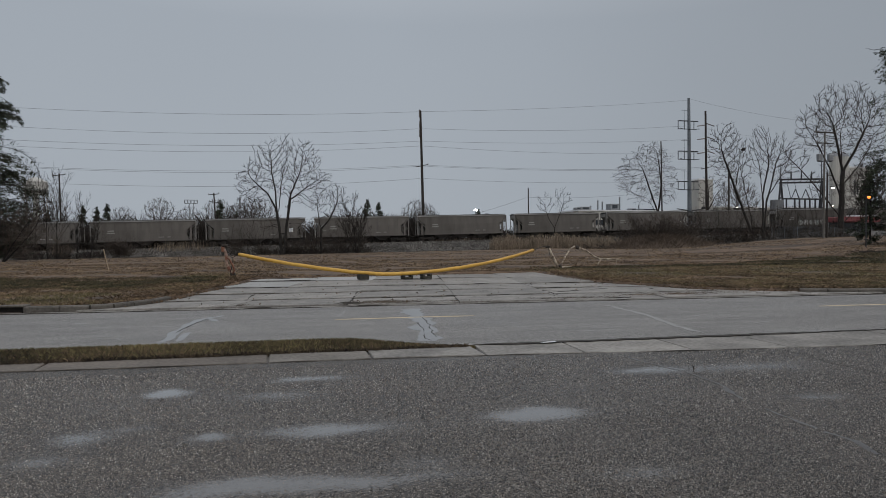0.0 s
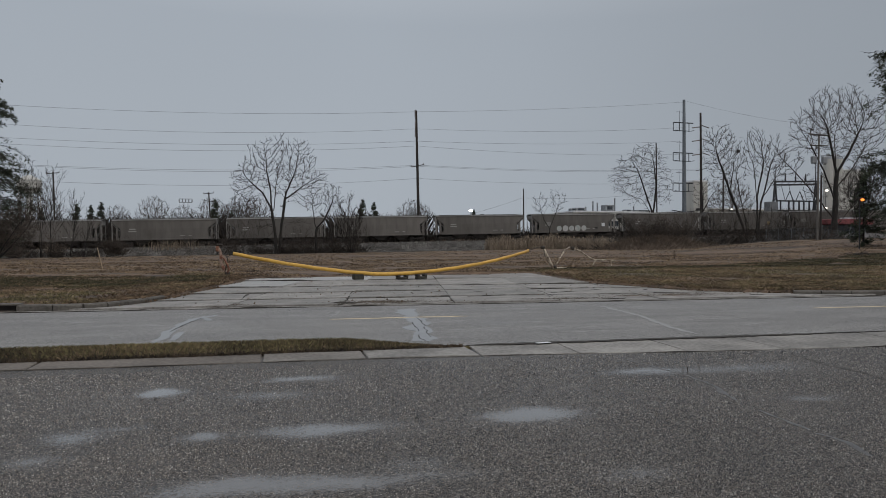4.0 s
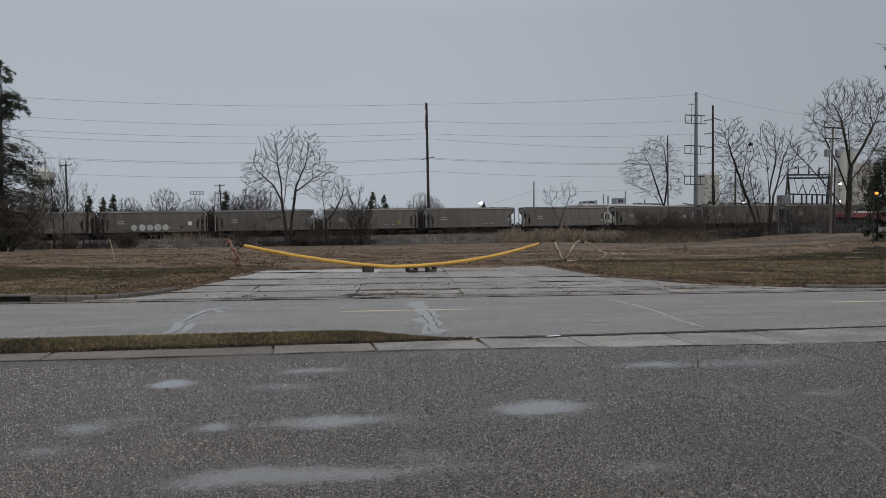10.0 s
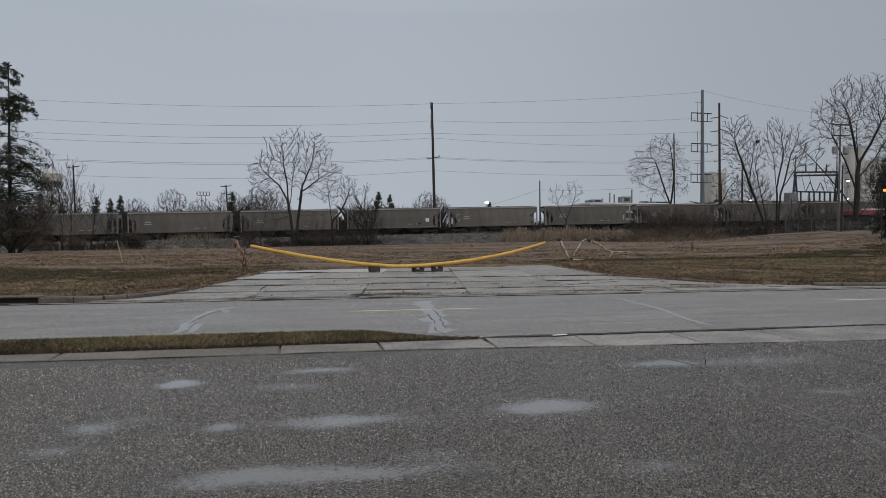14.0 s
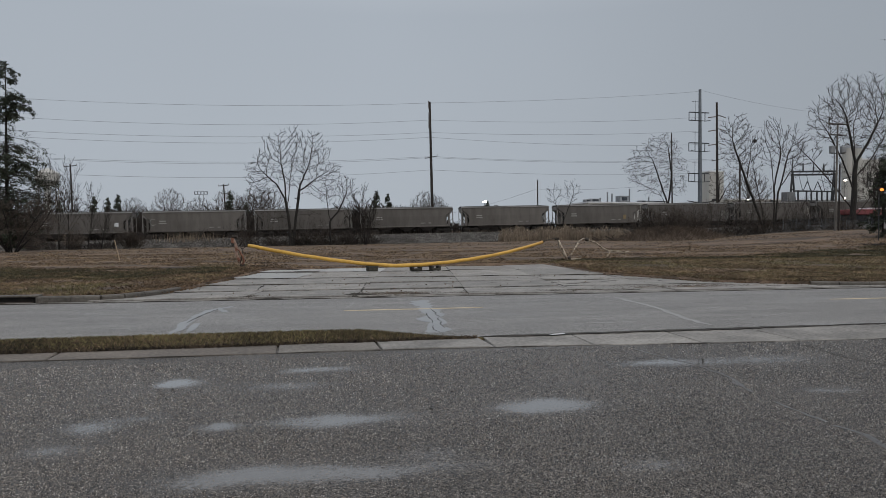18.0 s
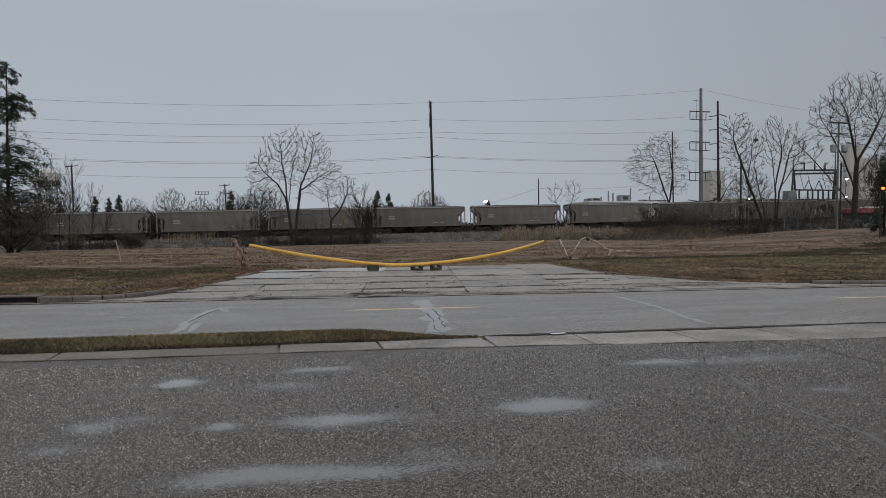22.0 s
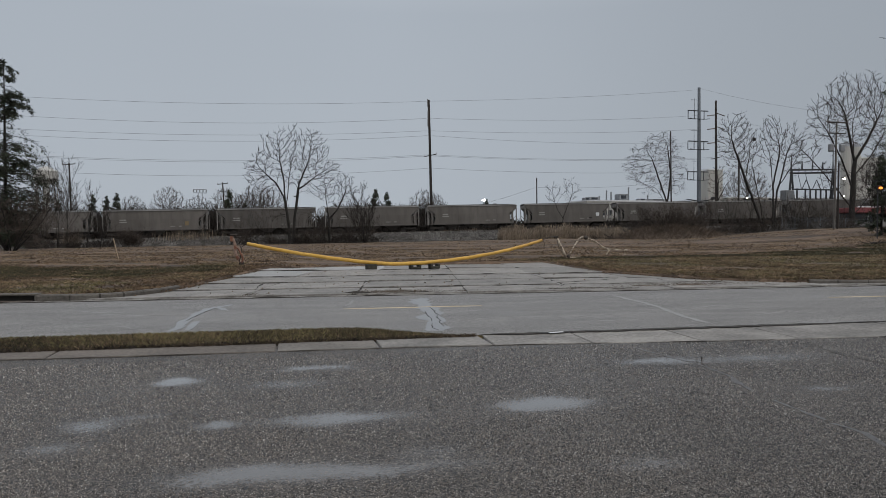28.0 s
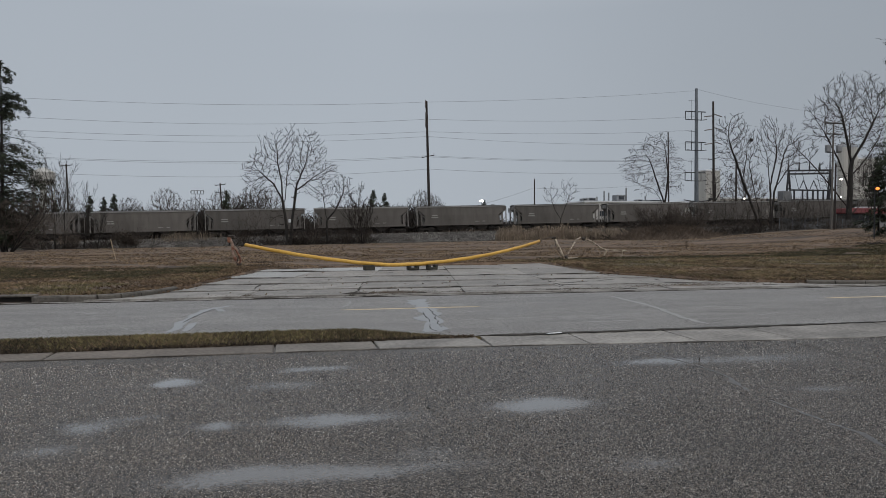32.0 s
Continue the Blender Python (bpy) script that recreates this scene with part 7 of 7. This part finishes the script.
    for x, y, rz in ((94.0, 108.2, 10), (102.2, 109.0, 4)):
        build_sedan(x, y, rz)
    f = thing("mesh_fence", pose(0, 0, 0), "grey wire mesh fence on steel posts", "fence")
    xs = list(np.arange(84, 112, 2.6))
    for x in xs:
        z = land(x, 104.5)
        part("post", rod((x, 104.5, z - 0.2), (x, 104.5, z + 2.2), 0.04, 0.04, 6), M["steel"], f)
    V, F = [], []
    for a, b in zip(xs, xs[1:]):
        za, zb = land(a, 104.5), land(b, 104.5)
        for k in range(12):
            tube(V, F, [Vector((a, 104.5, za + 0.1 + k * 0.19)), Vector((b, 104.5, zb + 0.1 + k * 0.19))], [0.006, 0.006], 3)
        for k in range(13):
            u = k / 13
            x = a + (b - a) * u
            z = za + (zb - za) * u
            tube(V, F, [Vector((x, 104.5, z)), Vector((x, 104.5, z + 2.2))], [0.006, 0.006], 3)
    tagged(part("mesh", mesh_of("mesh", V, F, M["steel"]), None, f), kind="stuff")


def build_sedan(x, y, rz):
    z = land(x, y)
    c = thing("parked_car", pose(x, y, z, 0, 0, rz), "white parked sedan beyond the grass rise", "car", "parked cars")
    prof = [(-2.2, 0.35), (-2.25, 0.75), (-1.7, 0.95), (-1.0, 1.0), (-0.4, 1.4), (0.9, 1.42), (1.6, 1.02), (2.15, 0.95), (2.25, 0.6), (2.2, 0.35)]
    n = len(prof)
    V = [(px, sy * (0.88 if pz < 1.1 else 0.68), pz) for sy in (-1, 1) for px, pz in prof]
    F = [tuple(range(n)), tuple(range(2 * n - 1, n - 1, -1))] + [(i, n + i, n + (i + 1) % n, (i + 1) % n) for i in range(n)]
    part("body", mesh_of("body", V, F, M["car_white"]), None, c)
    part("windscreen", box((0.55, 1.25, 0.03), (-0.72, 0, 1.22), turn=Matrix.Rotation(radians(-34), 4, "Y")), M["glass"], c, "dark windscreen")
    part("side_window", box((1.25, 1.5, 0.26), (0.3, 0, 1.2), 0.05), M["glass"], c, "dark side windows")
    for px in (-1.4, 1.4):
        for sy in (-0.82, 0.82):
            w = part("wheel", rod((px, sy - 0.1, 0.32), (px, sy + 0.1, 0.32), 0.32, sides=16), M["rubber"], c)
            part("rim", rod((px, sy * 1.13 - 0.01, 0.32), (px, sy * 1.13 + 0.01, 0.32), 0.19, sides=10), M["steel"], w)


# ---------------------------------------------------------------- the barrier
def build_barrier():
    # yellow sleeve over a sagging cable
    L, R = Vector((-1.78, 33.2, 1.2)), Vector((14.2, 37.4, 1.22))
    pts = []
    for i in range(41):
        f = i / 40
        p = L.lerp(R, f)
        p.z = 0.305 + (3.3 if f < 0.41 else 2.1) * abs(f - 0.41) ** 1.5 + 0.006 * math.sin(i * 1.9)
        p.y += -5.0 * math.sin(f * math.pi)
        pts.append(p)
    t = thing("cable_barrier", pose(0, 0, 0), "sagging cable barrier in a yellow plastic sleeve", "barrier")
    part("sleeve", bent("sleeve", pts, [0.082 + 0.003 * math.sin(i * 0.8) for i in range(41)], 12, M["pipe"]), None, t, "yellow plastic sleeve, scuffed and sagging")
    for e, d in ((pts[0], pts[1]), (pts[-1], pts[-2])):
        w = (e - d).normalized()
        # dark discs imitate the shade inside the open sleeve ends
        part("sleeve_mouth", rod(e - w * 0.02, e + w * 0.006, 0.085, 0.085, 12), M["pipe_end"], t, "dark disc for the shaded sleeve opening")
    part("cable", bent("cable", [(-2.34, 34.3, 1.2), (-2.1, 33.9, 1.0), (-1.9, 33.5, 1.12), pts[0]], [0.02] * 4, 6, M["cable"]), None, t, "dark steel cable")
    part("cable", bent("cable", [pts[-1], (14.6, 37.7, 1.36), (15.2, 38.3, 1.47), (15.62, 38.7, 1.45)], [0.02] * 4, 6, M["cable"]), None, t, "dark steel cable")
    # blocks that carry the sleeve
    for x, y, w, hh in ((3.6, 30.25, 0.46, 0.225), (5.53, 30.17, 0.5, 0.17), (6.42, 30.3, 0.46, 0.2)):
        b = thing("support_block", pose(x, y, 0.075, 0, 0, 14), "weathered grey block propping up the sleeve", "block", "blocks under the barrier")
        if hh > 0.21:
            part("block", box((w, 0.3, hh), (0, 0, hh / 2), 0.02), M["block"], b)
        else:
            part("block", box((w, 0.3, hh * 0.55), (0, 0, hh * 0.275), 0.02), M["block"], b)
            for s in (-1, 1):
                part("cheek", box((0.12, 0.3, hh * 0.5), (s * w * 0.38, 0, hh * 0.78), 0.015), M["block"], b)
    # striped anchor post at the west end
    z = land(-2.2, 34.5)
    p = thing("anchor_post", pose(-2.24, 34.4, z), "leaning anchor post wrapped in faded orange and pink bands", "post")
    a, b = Vector((0.12, 0, -0.2)), Vector((-0.3, 0, 1.3))
    for i in range(9):
        q0, q1 = a.lerp(b, i / 9), a.lerp(b, (i + 1) / 9)
        off = Vector((0.05 * math.sin(i * 1.0), 0, 0))
        part("band", rod(q0 + off, q1 + Vector((0.05 * math.sin((i + 1) * 1.0), 0, 0)), 0.066 + 0.012 * (i % 2), 0.064, 10), M["orange" if i % 3 == 0 else "pink"], p)
    part("strap", bent("strap", [(-0.2, -0.08, 0.95), (-0.02, -0.1, 0.8), (0.14, -0.1, 0.5), (0.2, -0.1, 0.3), (0.12, -0.08, 0.12)], [0.035, 0.04, 0.045, 0.04, 0.03], 7, M["orange"]), None, p, "faded orange strap hanging along the post")
    part("foot", box((0.24, 0.2, 0.26), (0.12, 0, 0.06), 0.05), M["cable"], p, "dark rusted post foot")
    part("head", box((0.16, 0.16, 0.3), b + Vector((-0.03, 0, 0.0)), 0.05), M["orange"], p, "rust-red post head")
    part("clamp", box((0.3, 0.2, 0.12), b + Vector((0.06, -0.02, 0.16)), 0.04), M["cable"], p, "dark steel clamp")
    part("shackle", bent("shackle", [(-0.2, -0.05, 1.36), (0.0, -0.1, 1.38), (0.14, -0.1, 1.24), (0.0, -0.08, 1.02)], [0.03] * 4, 6, M["cable"]), None, p, "dark shackle and chain")
    part("chain", bent("chain", [(0.0, -0.08, 1.05), (0.14, -0.1, 0.8), (0.08, -0.1, 0.45), (0.02, -0.08, 0.2)], [0.022] * 4, 6, M["cable"]), None, p)
    # bent anchor post at the east end with its stays
    z = land(16.2, 38.7)
    p = thing("anchor_post", pose(16.3, 38.7, z), "bent rusty cream anchor post with a stay frame", "post")
    part("shaft", bent("shaft", [(0.08, 0, -0.2), (-0.25, 0, 0.5), (-0.62, 0, 1.22)], [0.085, 0.085, 0.075], 10, M["rusty"]), None, p)
    part("head", box((0.24, 0.18, 0.16), (-0.68, 0, 1.28), 0.03), M["cable"], p, "dark clamp at the post head")
    part("stay", bent("stay", [(0.1, 0.02, 0.06), (0.62, 0.6, 0.55), (1.55, 1.8, 1.15), (2.2, 2.6, 1.3)], [0.045] * 4, 8, M["rusty"]), None, p, "cream steel stay")
    part("foot", box((0.7, 0.2, 0.08), (0.55, 0.1, 0.06), 0.02), M["rusty"], p)
    part("hinge", ball((0.1, 0, 0.12), 0.12), M["cable"], p)
    part("loose_chain", bent("loose_chain", [(-0.66, -0.06, 1.22), (-0.6, -0.08, 0.9), (-0.56, -0.08, 0.7)], [0.018] * 3, 6, M["cable"]), None, p)
    z = land(20, 42)
    t = thing("fallen_rail", pose(18.9, 41.6, z), "bent cream steel rail lying half raised on the grass", "rail")
    part("upper_rail", bent("upper_rail", [(-0.05, 0, 1.16), (0.5, 0, 1.0), (1.1, 0, 0.6), (1.55, 0, 0.42)], [0.06, 0.06, 0.055, 0.05], 8, M["rusty"]), None, t)
    part("lower_rail", bent("lower_rail", [(1.5, 0, 0.42), (2.4, 0.1, 0.4), (3.1, 0.2, 0.38)], [0.05, 0.045, 0.04], 8, M["rusty"]), None, t)
    part("prop", rod((1.6, 0, 0.42), (1.25, 0, -0.1), 0.05, sides=8), M["rusty"], t)
    part("prop", rod((2.75, 0.15, 0.4), (2.8, 0.15, -0.1), 0.03, sides=8), M["rusty"], t)
    part("joint", ball((-0.05, 0, 1.18), 0.13), M["cable"], t, "dark joint clamp")
    # litter on the pavements
    t = thing("litter", pose(4.25, 10.5, 0.03, 0, 0, 12), "flat scrap of white paper on the concrete", "litter")
    part("paper", box((0.26, 0.07, 0.006), (0, 0, 0)), M["placard"], t)
    t = thing("bolt", pose(5.25, 8.0, -0.012), "small dark bolt standing out of the asphalt", "bolt")
    part("shank", rod((0, 0, -0.01), (0, 0, 0.026), 0.008, 0.008, 8), M["cable"], t)
    part("head", rod((0, 0, 0.026), (0, 0, 0.036), 0.013, 0.013, 6), M["cable"], t)
    # leaning marker stake
    t = thing("marker_stake", on_land(-9.56, 43.7), "pale leaning marker stake in the grass", "stake")
    part("stake", rod((0, 0, -0.2), (-0.34, 0, 1.3), 0.024, 0.026, 6), M["stake"], t)


# ---------------------------------------------------------------- what moves
def train_shift(t):
    """How far the train has rolled towards the west at t seconds."""
    q = t - 16
    return 157.765 + 12.613 * q + 0.03175 * q * q / 2 + 0.003381 * q ** 3 / 6 + 0.0005587 * q ** 4 / 24


def motions():
    for k, car in TRAIN:
        walk(car, [(t, track_pose(CAR * (k + 0.5) - train_shift(t))) for t in range(0, 33, 2)])


M["lot_line"] = surface("crack_filler", (0.062, 0.061, 0.06), (0.1, 0.099, 0.098), 25, 2, 0.5, 0.2, 0.004)
build_ground()
build_lot()
build_road()
build_railway()
build_train()
build_barrier()
build_poles()
build_plant()
build_trees()
build_undergrowth()
build_grass()
build_pavements()
motions()
